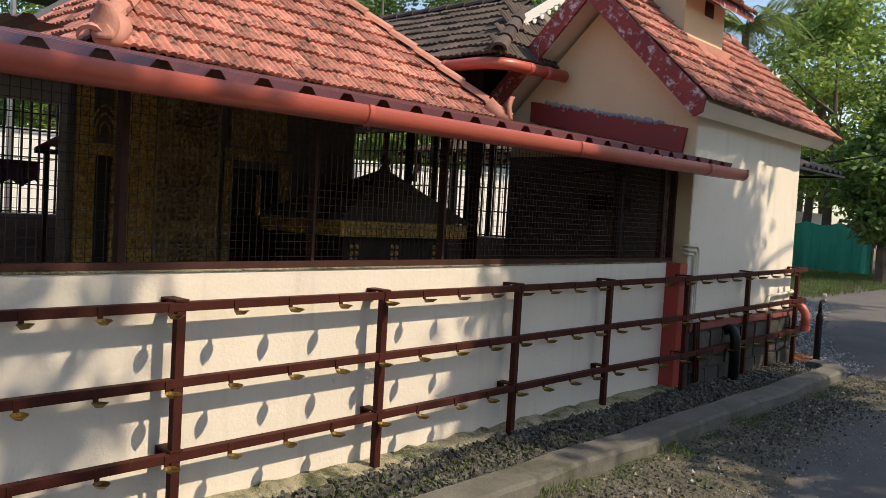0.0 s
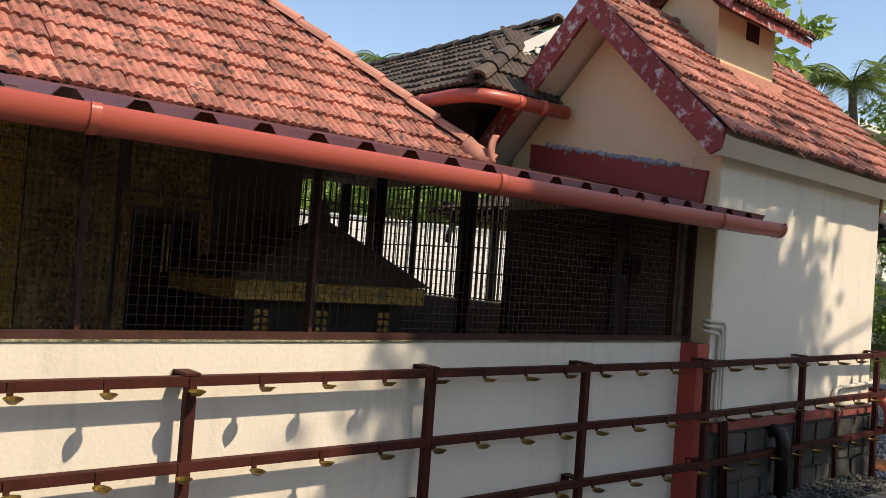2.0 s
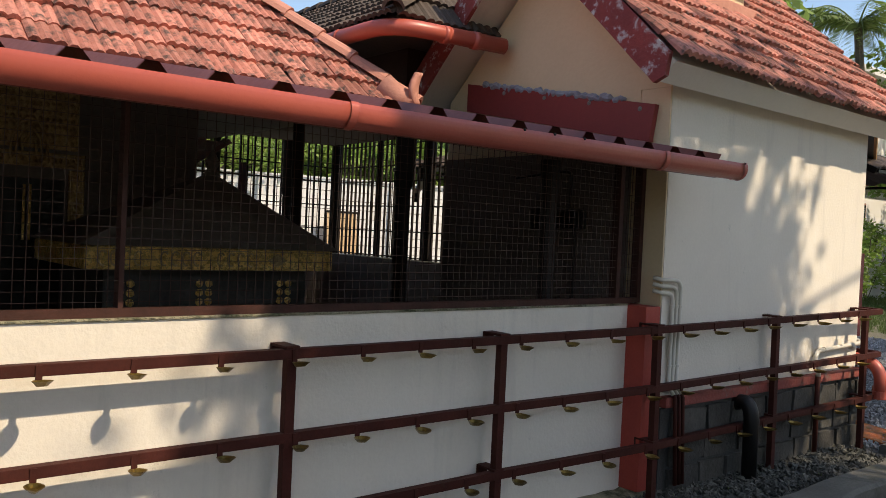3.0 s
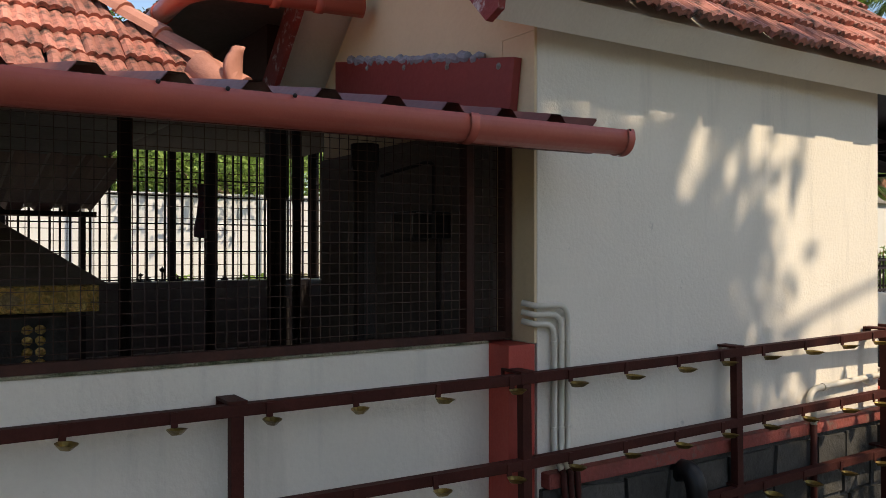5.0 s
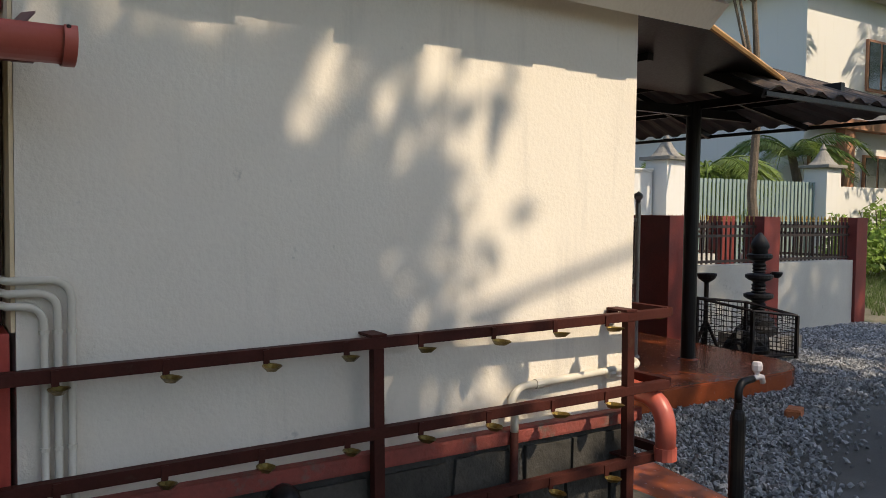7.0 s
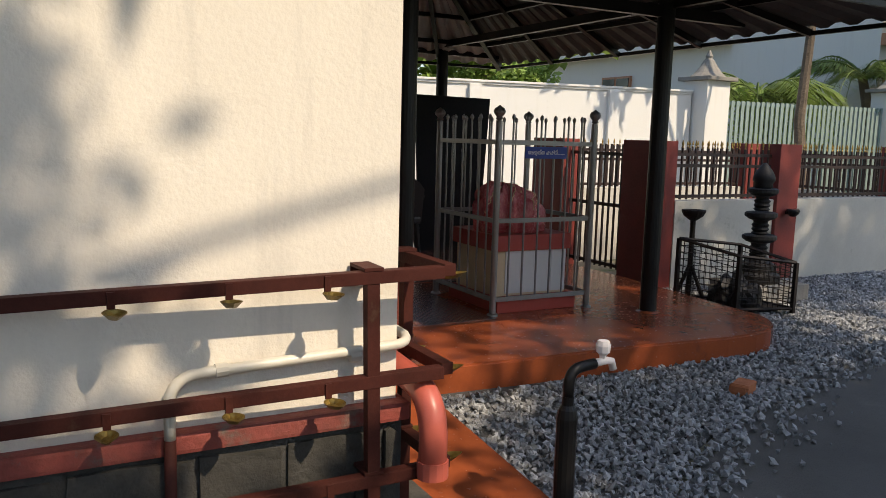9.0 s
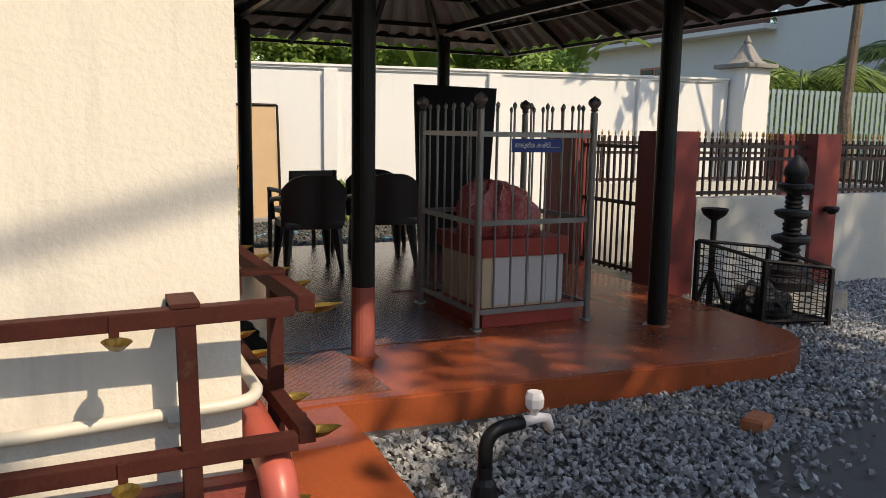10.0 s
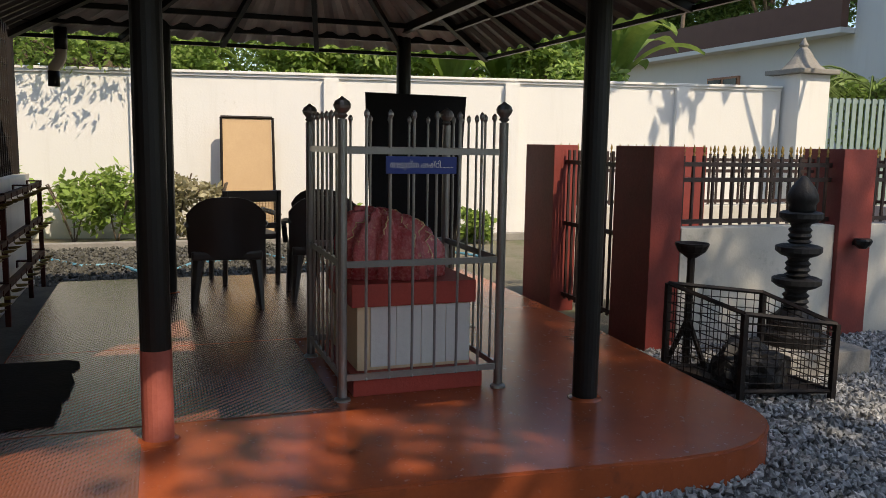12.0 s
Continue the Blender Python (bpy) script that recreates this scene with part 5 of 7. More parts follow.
def plastic_chair(at, turn):
    """Moulded armchair; its back is on the +x side."""
    th = thing("plastic_chair", "dark brown moulded plastic armchair on the platform", "chair", at, "chairs on the platform", "", turn)
    bm = B()
    box(bm, (-0.25, -0.26, 0.38), (0.27, 0.26, 0.45), 0.02)
    part("seat", bm, M_PLASTIC, th)
    bm = B()
    n = 12
    cols = []
    for i in range(n + 1):
        k = -1 + 2 * i / n
        top = 0.86 - 0.13 * abs(k) ** 3.2
        curve = 0.26 - 0.05 * k * k
        cols.append([bm.verts.new((curve + 0.05 * s + t * 0.018, 0.28 * k * (1 + 0.03 * s), 0.40 + (top - 0.40) * s)) for s in (0, 0.25, 0.5, 0.75, 0.93, 1.0) for t in (0, 1)])
    m_ = len(cols[0])
    for a, b in zip(cols, cols[1:]):
        for q in range(0, m_ - 2, 2):
            bm.faces.new((a[q], b[q], b[q + 2], a[q + 2]))
            bm.faces.new((a[q + 1], a[q + 3], b[q + 3], b[q + 1]))
        bm.faces.new((a[m_ - 2], b[m_ - 2], b[m_ - 1], a[m_ - 1]))
    for a in (cols[0], cols[-1]):
        for q in range(0, m_ - 2, 2):
            bm.faces.new((a[q], a[q + 1], a[q + 3], a[q + 2]))
    bmesh.ops.recalc_face_normals(bm, faces=bm.faces[:])
    part("backrest", bm, M_PLASTIC, th)
    for s in (-1, 1):
        bm = B()
        pts = [(0.27, s * 0.275, 0.66), (0.10, s * 0.295, 0.645), (-0.12, s * 0.30, 0.62), (-0.21, s * 0.29, 0.58), (-0.235, s * 0.275, 0.43)]
        tube(bm, pts, 0.022, 8)
        part("armrest", bm, M_PLASTIC, th)
        for x0, x1 in ((-0.22, -0.27), (0.20, 0.27)):
            bm = B()
            tube(bm, [(x0, s * 0.21, 0.41), (x1, s * 0.25, 0.0)], 0.02, 8, radii=[0.052, 0.022])
            part("leg", bm, M_PLASTIC, th)
    return th


plastic_chair((-8.22, 10.31, PLZ), -4)
plastic_chair((-8.35, 11.08, PLZ), -4)
plastic_chair((-9.15, 11.33, PLZ), -30)
wc = thing("cane_chair", "dark wooden armchair with a woven cane back", "chair", (-9.3, 10.55, PLZ), turn=10)
M_WOOD = material("dark_wood", (0.05, 0.028, 0.018), 0.45, amount=0.5, scale=9, bump=0.15)
for s in (-1, 1):
    for nm, a, b in (("rear_leg", (0.22, s * 0.24, 0), (0.27, s * 0.24, 0.84)), ("front_leg", (-0.24, s * 0.25, 0), (-0.24, s * 0.25, 0.62)), ("armrest", (0.25, s * 0.25, 0.62), (-0.26, s * 0.25, 0.63))):
        bm = B()
        tube(bm, [a, b], 0.024, 6)
        part(nm, bm, M_WOOD, wc)
for z0, z1 in ((0.74, 0.84), (0.50, 0.55)):
    bm = B()
    box(bm, (0.235, -0.23, z0), (0.275, 0.23, z1), 0.006)
    part("back_rail", bm, M_WOOD, wc)
bm = B()
M_CANE = material("cane", (0.45, 0.27, 0.10), 0.6, amount=0.4, scale=30)
for i in range(16):
    y = -0.21 + i * 0.028
    box(bm, (0.252, y - 0.003, 0.55), (0.256, y + 0.003, 0.74))
for i in range(7):
    z = 0.565 + i * 0.027
    box(bm, (0.257, -0.215, z - 0.003), (0.261, 0.215, z + 0.003))
part("cane_weave", bm, M_CANE, wc, "pale woven cane panel")
bm = B()
box(bm, (-0.26, -0.26, 0.40), (0.25, 0.26, 0.45), 0.01)
part("seat", bm, M_WOOD, wc)

# ---- mats ----
M_MAT = material("ribbed_mat", (0.21, 0.075, 0.042), 0.22, second=(0.13, 0.06, 0.042), amount=0.7, scale=2, fine=30, bump=0.1, spec=1.0)
nt = M_MAT.node_tree
g_ = nt.nodes.new("ShaderNodeNewGeometry")
heights = []
for way_, scale_ in (("DIAGONAL", 13.0), ("Y", 22.0)):
    wv = nt.nodes.new("ShaderNodeTexWave")
    wv.inputs["Scale"].default_value, wv.inputs["Distortion"].default_value, wv.inputs["Detail"].default_value = scale_, 0.6, 1.0
    wv.bands_direction = way_
    nt.links.new(g_.outputs["Position"], wv.inputs["Vector"])
    heights.append(wv.outputs["Fac"])
mul = nt.nodes.new("ShaderNodeMath")
mul.operation = "MULTIPLY"
nt.links.new(heights[0], mul.inputs[0])
nt.links.new(heights[1], mul.inputs[1])
bp_ = nt.nodes.new("ShaderNodeBump")
bp_.inputs["Strength"].default_value, bp_.inputs["Distance"].default_value = 0.28, 0.004
nt.links.new(mul.outputs[0], bp_.inputs["Height"])
nt.links.new(bp_.outputs[0], nt.nodes["Principled BSDF"].inputs["Normal"])
for x0, x1, y0, y1 in ((-6.9, -5.46, 8.97, 10.62), (-9.55, -6.91, 8.97, 11.9), (-5.44, -4.66, 8.97, 9.72)):
    th = thing("floor_mat", "brown ribbed rubber mat laid on the red platform", "mat", ((x0 + x1) / 2, (y0 + y1) / 2, PLZ), "mats on the platform")
    bm = B()
    box(bm, ((x0 - x1) / 2, (y0 - y1) / 2, 0.0005), ((x1 - x0) / 2, (y1 - y0) / 2, 0.005), 0.001)
    part("sheet", bm, M_MAT, th)
th = thing("door_mat", "black rubber mat with a torn edge on the platform", "mat", (-6.1, 9.13, PLZ + 0.0055))
bm = B()
rng = random.Random(5)
edge = [(-0.62, -0.22)] + [(-0.62 + 0.02 * rng.uniform(-1, 1), -0.22 + 0.46 * k / 6) for k in range(1, 6)] + [(-0.56, 0.23)] + [(-0.56 + 1.1 * k / 10, 0.23 + 0.02 * rng.uniform(-1, 1)) for k in range(1, 10)] + [(0.54, 0.22), (0.55, -0.2)]
prism(bm, [(x, y, 0) for x, y in edge], (0, 0, 0.008))
part("sheet", bm, material("black_rubber", (0.012, 0.011, 0.011), 0.95, spec=0.1, second=(0.022, 0.018, 0.015), amount=0.7, scale=5, fine=40, bump=0.5), th)

# ---- fence with red pillars ----
fence = thing("fence", "red pillars with dark spiked railing on a low white wall", "fence")
M_SPIKE = material("gilt_paint", (0.32, 0.21, 0.05), 0.5, 0.4, amount=0.5, bump=0.0)
M_BARS = material("brown_iron", (0.035, 0.018, 0.014), 0.5, amount=0.5, bump=0.0)


M_FENCEWALL = material("greyed_whitewash", (0.56, 0.54, 0.48), 0.9, second=(0.42, 0.40, 0.35), amount=0.5, scale=1.5, bump=0.2, spots=(0.25, 0.26, 0.2), spot_scale=2.5, spot_low=0.6, spot_high=0.75)


def spike_mesh():
    bm = B()
    lathe(bm, [(0.009, 0), (0.009, 0.01), (0.004, 0.018), (0.011, 0.036), (0.010, 0.046), (0.002, 0.08)], (0, 0, 0), 6)
    return mesh_of("spike", bm, M_SPIKE)


def bar_mesh():
    bm = B()
    box(bm, (-0.009, -0.009, 0), (0.009, 0.009, 0.50))
    return mesh_of("bar", bm, M_BARS)


SPIKE, BAR = spike_mesh(), bar_mesh()


def pillar(x0, x1, y0, y1, top=1.445):
    bm = B()
    box(bm, (x0, y0, -0.02), (x1, y1, top), 0.008)
    part("pillar", bm, M_PILLAR, fence, "red painted pillar")


def railing(a, b, z0=0.88, step=0.085):
    a, b = Vector(a), Vector(b)
    d = b - a
    rot = d.to_track_quat("Y", "Z").to_matrix().to_4x4()
    for z in (z0 + 0.03, z0 + 0.33, z0 + 0.44):
        bm = B()
        box(bm, (-0.011, 0, z - 0.016), (0.011, d.length, z + 0.016), 0, Matrix.Translation(a) @ rot)
        part("rail", bm, M_BARS, fence)
    n = int(d.length / step)
    for i in range(n):
        q = a + d * ((i + 0.5) / n)
        shared("bar", BAR, Matrix.Translation((q.x, q.y, z0)) @ rot, fence)
        shared("spike", SPIKE, Matrix.Translation((q.x, q.y, z0 + 0.5)), fence)


def low_wall(a, b, w=0.16, top=0.87):
    a, b = Vector(a), Vector(b)
    d = b - a
    bm = B()
    box(bm, (-w / 2, 0, -0.02), (w / 2, d.length, top), 0.006, Matrix.Translation(a) @ d.to_track_quat("Y", "Z").to_matrix().to_4x4())
    part("low_wall", bm, M_FENCEWALL, fence, "low whitewashed wall")


for x0, x1, y0, y1 in ((-7.05, -6.55, 13.05, 13.30), (-6.77, -6.5, 14.68, 15.0), (-6.77, -6.5, 16.72, 16.98), (-8.62, -8.05, 13.05, 13.28), (-8.65, -8.35, 14.55, 14.85), (-8.65, -8.35, 16.3, 16.6)):
    pillar(x0, x1, y0, y1)
for a, b in (((-6.62, 13.30, 0), (-6.62, 14.68, 0)), ((-6.62, 15.0, 0), (-6.62, 16.72, 0)), ((-8.5, 13.30, 0), (-8.5, 14.55, 0)), ((-8.5, 14.87, 0), (-8.5, 16.3, 0)), ((-8.4, 16.85, 0), (-6.75, 16.85, 0))):
    low_wall(a, b)
    railing(a, b)
bm = B()
box(bm, (-8.62, 13.283, 0.0), (-8.38, 13.30, 1.43), 0.004)
gate = thing("iron_gate", "dark iron bar gate between two red pillars", "gate", (-8.05, 13.17, 0))
for z in (0.12, 0.75, 1.28):
    bm2 = B()
    box(bm2, (0.01, -0.014, z), (0.98, 0.014, z + 0.035))
    part("rail", bm2, M_BARS, gate)
for i in range(11):
    bm2 = B()
    x = 0.05 + i * 0.09
    box(bm2, (x - 0.009, -0.009, 0.10), (x + 0.009, 0.009, 1.40))
    part("bar", bm2, M_BARS, gate)
part("panel", bm, M_CREAM, fence)
ol = thing("wall_lamp_bracket", "small black oil lamp bracket on the red pillar", "bracket", (-6.5, 14.84, 0.70))
bm = B()
lathe(bm, [(0.03, 0), (0.06, 0.03), (0.07, 0.06), (0.06, 0.075)], (0.08, 0, 0), 12)
box(bm, (-0.02, -0.02, 0.02), (0.06, 0.02, 0.05))
part("bowl", bm, M_BLACK, ol)

# ---- stone lamp tower, bin and torch stand ----
M_SOOT = material("oily_black_stone", (0.013, 0.012, 0.012), 0.6, spec=0.35, second=(0.03, 0.027, 0.025), amount=0.6, scale=8, bump=0.3)
lt = thing("lamp_tower", "black tiered stone oil lamp on a pale cement block", "lamp tower", (-5.90, 13.75, 0))
bm = B()
box(bm, (-0.30, -0.28, -0.01), (0.30, 0.36, 0.17), 0.012)
part("base_block", bm, M_CEMENT, lt, "pale cement block")
bm = B()
lathe(bm, [(0.20, 0.17), (0.21, 0.24), (0.17, 0.27), (0.17, 0.33), (0.12, 0.36), (0.085, 0.40)], (0, 0, 0), 20)
part("foot", bm, M_SOOT, lt)
prof = lambda z: [(0.065, z), (0.085, z + 0.015), (0.065, z + 0.03), (0.085, z + 0.05), (0.07, z + 0.07), (0.085, z + 0.09), (0.065, z + 0.11), (0.075, z + 0.13), (0.12, z + 0.145), (0.155, z + 0.17), (0.155, z + 0.20), (0.13, z + 0.21), (0.10, z + 0.195), (0.06, z + 0.20)]
for i, z in enumerate((0.40, 0.61, 0.83)):
    bm = B()
    k = 1 - 0.06 * i
    lathe(bm, [(r * k, h) for r, h in prof(z)], (0, 0, 0), 20)
    part("tier", bm, M_SOOT, lt)
bm = B()
lathe(bm, [(0.065, 1.03), (0.085, 1.05), (0.08, 1.08), (0.10, 1.11), (0.095, 1.15), (0.07, 1.20), (0.03, 1.25), (0.012, 1.27)], (0, 0, 0), 24)
part("finial", bm, M_SOOT, lt, smooth=True)

bk = thing("wire_bin", "black iron bin with wire mesh sides on the gravel", "bin", (0, 0, 0))
BC = [Vector(q) for q in ((-5.95, 12.80, 0), (-5.36, 12.90, 0), (-5.22, 13.42, 0), (-5.80, 13.40, 0))]
BT = (0.60, 0.52, 0.46, 0.54)
for q, h in zip(BC, BT):
    bm = B()
    box(bm, (q.x - 0.016, q.y - 0.016, 0), (q.x + 0.016, q.y + 0.016, h))
    part("corner_bar", bm, M_DARKIRON, bk)
for i in range(4):
    a, b, ha, hb = BC[i], BC[(i + 1) % 4], BT[i], BT[(i + 1) % 4]
    for f0, f1 in ((0.07, 0.07), (ha, hb)):
        bm = B()
        tube(bm, [a + Vector((0, 0, f0)), b + Vector((0, 0, f1))], 0.014, 4)
        part("rim_bar", bm, M_DARKIRON, bk)
    bm = B()
    n = 11
    for k in range(1, n):
        t = k / n
        q = a.lerp(b, t)
        tube(bm, [q + Vector((0, 0, 0.07)), q + Vector((0, 0, ha + (hb - ha) * t))], 0.0035, 4)
    for k in range(1, 9):
        t = k / 9
        tube(bm, [a + Vector((0, 0, 0.07 + (ha - 0.07) * t)), b + Vector((0, 0, 0.07 + (hb - 0.07) * t))], 0.0035, 4)
    tagged(part("wire_side", bm, M_DARKIRON, bk), "", "", "", "stuff")
bm = B()
prism(bm, [(q.x, q.y, 0.06) for q in BC], (0, 0, 0.008))
part("floor", bm, M_DARKIRON, bk)
# Black heap is added so that the inside of the bin looks dark.
ah = thing("dark_heap", "heap of stuff added to darken the inside of the wire bin", "ash", (-5.58, 13.13, 0.069))
bm = B()
hr_ = random.Random(6)
bmesh.ops.create_icosphere(bm, subdivisions=4, radius=1.0)
for v in bm.verts:
    n_ = 1 + 0.10 * math.sin(v.co.x * 9 + v.co.y * 5) + hr_.uniform(-0.07, 0.07)
    v.co = Vector((v.co.x * 0.23 * n_, v.co.y * 0.20 * n_, max(0.0, v.co.z) * 0.24 * n_))
part("mound", bm, M_SOOT, ah)
ts = thing("torch_stand", "black iron torch stand with a flat cup and splayed legs", "stand", (-5.98, 12.98, 0))
bm = B()
tube(bm, [(0, 0, 0.02), (0, 0, 0.76)], 0.024, 8)
part("stem", bm, M_DARKIRON, ts)
bm = B()
lathe(bm, [(0.03, 0.75), (0.085, 0.79), (0.105, 0.83), (0.105, 0.845), (0.09, 0.845), (0.03, 0.80)], (0, 0, 0), 14)
part("cup", bm, M_DARKIRON, ts)
for a in (20, 140, 260):
    bm = B()
    c, s_ = math.cos(radians(a)), math.sin(radians(a))
    tube(bm, [(0.01 * c, 0.01 * s_, 0.34), (0.17 * c, 0.17 * s_, 0.0)], 0.018, 6)
    part("leg", bm, M_DARKIRON, ts)

# ---- far side: leaning door, hose, gate posts, gate, house ----
ld = thing("leaning_door", "plain tan wooden door leaning on the compound wall", "door", (-13.8, 11.05, 0))
bm = B()
prism(bm, [(0.05, -0.37, 0.0), (0.05, 0.37, 0.0), (-0.09, 0.34, 1.76), (-0.09, -0.36, 1.76)], (-0.04, 0, 0))
part("leaf", bm, material("tan_plywood", (0.52, 0.36, 0.20), 0.7, second=(0.42, 0.28, 0.15), amount=0.5, scale=2, bump=0.1), ld)
for s in (-1, 1):
    bm = B()
    tube(bm, [(0.06, s * 0.38, 0), (-0.075, s * 0.365, 1.77)], 0.02, 4)
    part("stile", bm, M_DARKIRON, ld)
bm = B()
tube(bm, [(-0.08, -0.37, 1.77), (-0.08, 0.36, 1.77)], 0.02, 4)
part("top_rail", bm, M_DARKIRON, ld)
hs = thing("garden_hose", "blue garden hose lying on the dark gravel", "hose", (-11.4, 10.3, 0.0))
bm = B()
tube(bm, [(0.5 * math.sin(k * 0.5) + 0.25 * math.sin(k * 1.3), -3.2 + k * 0.17, 0.02) for k in range(40)], 0.018, 6)
part("tube", bm, material("blue_hose", (0.10, 0.30, 0.42), 0.5, bump=0.0), hs)
bm = B()
box(bm, (-13.0, 2.0, -0.015), (-9.62, 12.7, 0.006))
structure("yard", bm, M_BEDDING, "dark gravel yard behind the platform")
bm = B()
box(bm, (-13.18, 2.0, -0.02), (-13.02, 19.0, 0.09), 0.01)
structure("yard_kerb", bm, M_CEMENT, "pale cement kerb before the flower bed")


def gate_post(x, y):
    th = thing("gate_post", "white gate pillar with a stepped cap and finial", "gate post", (x, y, 0), "gate posts")
    bm = B()
    box(bm, (-0.3, -0.3, -0.02), (0.3, 0.3, 2.62), 0.01)
    part("shaft", bm, M_FARWALL, th)
    bm = B()
    box(bm, (-0.40, -0.40, 2.622), (0.40, 0.40, 2.70), 0.02)
    lathe(bm, [(0.36, 2.70), (0.26, 2.78), (0.17, 2.90), (0.10, 3.02), (0.06, 3.06), (0.075, 3.10), (0.05, 3.14), (0.015, 3.22)], (0, 0, 0), 16)
    part("cap", bm, M_CEMENT, th, "weathered cement cap")


gate_post(-12.45, 19.7)
gate_post(-11.85, 24.6)
sgt = thing("slatted_gate", "grey-green painted steel gate of upright slats", "gate", (-12.38, 20.1, 0), turn=-7)
M_GATE = material("grey_green_steel", (0.28, 0.36, 0.34), 0.5, 0.2, second=(0.2, 0.27, 0.26), amount=0.5, scale=5, bump=0.05)
for i in range(34):
    bm = B()
    y = 0.06 + i * 0.125
    box(bm, (-0.012, y, 0.15), (0.012, y + 0.075, 2.28))
    part("slat", bm, M_GATE, sgt)
for z in (0.2, 1.2, 2.2):
    bm = B()
    box(bm, (-0.05, 0.03, z), (-0.014, 4.3, z + 0.06))
    part("rail", bm, M_GATE, sgt)
bm = B()
box(bm, (-0.1, 0, -0.02), (0.1, 12.0, 2.2), 0.01)
w2 = thing("roadside_wall", "white roadside wall half hidden by bushes", "wall", (-11.8, 24.95, 0), turn=-2)
part("wall", bm, M_FARWALL, w2)

house = thing("house", "white two-storey house with brown parapet and window frames", "house", (0, 0, 0))
M_BROWN = material("brown_trim", (0.14, 0.07, 0.05), 0.7, amount=0.4, bump=0.1)
M_ORANGE = material("terracotta_trim", (0.45, 0.22, 0.13), 0.7, amount=0.4, bump=0.1)
M_GLASS = material("dark_glass", (0.02, 0.025, 0.03), 0.08, amount=0.1, bump=0.0)
bm = B()
box(bm, (-34, 28, 0), (-19.502, 38, 4.6))
part("south_wing", bm, M_FARWALL, house)
bm = B()
box(bm, (-19.5, 27.9, 0), (-14.5, 38, 8.2))
part("east_wing", bm, M_FARWALL, house)
bm = B()
box(bm, (-34.3, 27.4, 4.602), (-19.51, 38.2, 4.745))
part("slab", bm, M_FARWALL, house)
bm = B()
box(bm, (-34.3, 27.4, 4.75), (-19.52, 27.65, 5.6))
part("parapet", bm, M_BROWN, house, "brown balcony parapet")
bm = B()
box(bm, (-19.9, 27.2, 8.202), (-13.9, 38.4, 8.45))
part("roof_slab", bm, M_FARWALL, house)
bm = B()
box(bm, (-14.498, 27.9, 4.1), (-14.1, 38, 4.4))
part("band", bm, M_ORANGE, house, "terracotta band")
bm = B()
box(bm, (-14.498, 29.55, 0), (-14.2, 30.1, 4.098))
part("pier", bm, M_ORANGE, house, "terracotta pier")
for y, z, w, h in ((28.75, 1.6, 1.3, 2.0), (31.8, 1.6, 1.5, 1.8), (34.6, 1.6, 1.5, 1.8), (31.8, 5.4, 1.5, 1.6)):
    bm = B()
    box(bm, (-14.497, y - w / 2, z), (-14.42, y + w / 2, z + h))
    win = part("window", bm, M_ORANGE, house, "brown framed window")
    for k in range(2):
        bm = B()
        box(bm, (-14.418, y - w / 2 + 0.08 + k * w / 2, z + 0.08), (-14.40, y - 0.06 + k * w / 2, z + h - 0.08))
        part("pane", bm, M_GLASS, win)
for x, z, w, h in ((-25, 2.6, 1.6, 1.2), (-30, 2.6, 1.6, 1.2)):
    bm = B()
    box(bm, (x - w / 2, 27.9, z), (x + w / 2, 27.998, z + h))
    win = part("window", bm, M_ORANGE, house, "brown framed window")
    for k in range(2):
        bm = B()
        box(bm, (x - w / 2 + 0.08 + k * w / 2, 27.87, z + 0.08), (x - 0.06 + k * w / 2, 27.897, z + h - 0.08))
        part("pane", bm, M_GLASS, win)

# water tank on a stand
tk = thing("water_tank", "black ribbed plastic water tank on a steel stand", "water tank", (-15.3, 5.85, 0))
bm = B()
prof = [(0.60, 4.9)]
for i in range(7):
    z = 4.95 + i * 0.2
    prof += [(0.60, z), (0.57, z + 0.05), (0.57, z + 0.12), (0.60, z + 0.16)]
prof += [(0.55, 6.4), (0.2, 6.55)]
lathe(bm, prof, (0, 0, 0), 24)
part("tank", bm, material("black_tank_plastic", (0.012, 0.013, 0.02), 0.4, bump=0.02), tk)
bm = B()
box(bm, (-0.8, -0.8, 4.82), (0.8, 0.8, 4.898))
part("deck", bm, M_DARKIRON, tk)
for x, y in ((-0.75, -0.75), (0.75, -0.75)):
    bm = B()
    tube(bm, [(x, y, 4.9), (x, y, 6.2)], 0.03, 6)
    part("guard_post", bm, M_DARKIRON, tk)
for z in (5.5, 6.1):
    bm = B()
    tube(bm, [(-0.75, -0.75, z), (0.75, -0.75, z)], 0.02, 6)
    part("guard_rail", bm, M_DARKIRON, tk)
for x in (-0.7, 0.7):
    for y in (-0.7, 0.7):
        bm = B()
        tube(bm, [(x, y, 0), (x, y, 4.82)], 0.05, 6)
        part("leg", bm, M_STEEL, tk)
for x in (0.05, 0.3):
    bm = B()
    tube(bm, [(0.66, x, 4.9), (0.66, x, 6.9)], 0.03, 8)
    part("inlet_pipe", bm, M_PVC, tk)

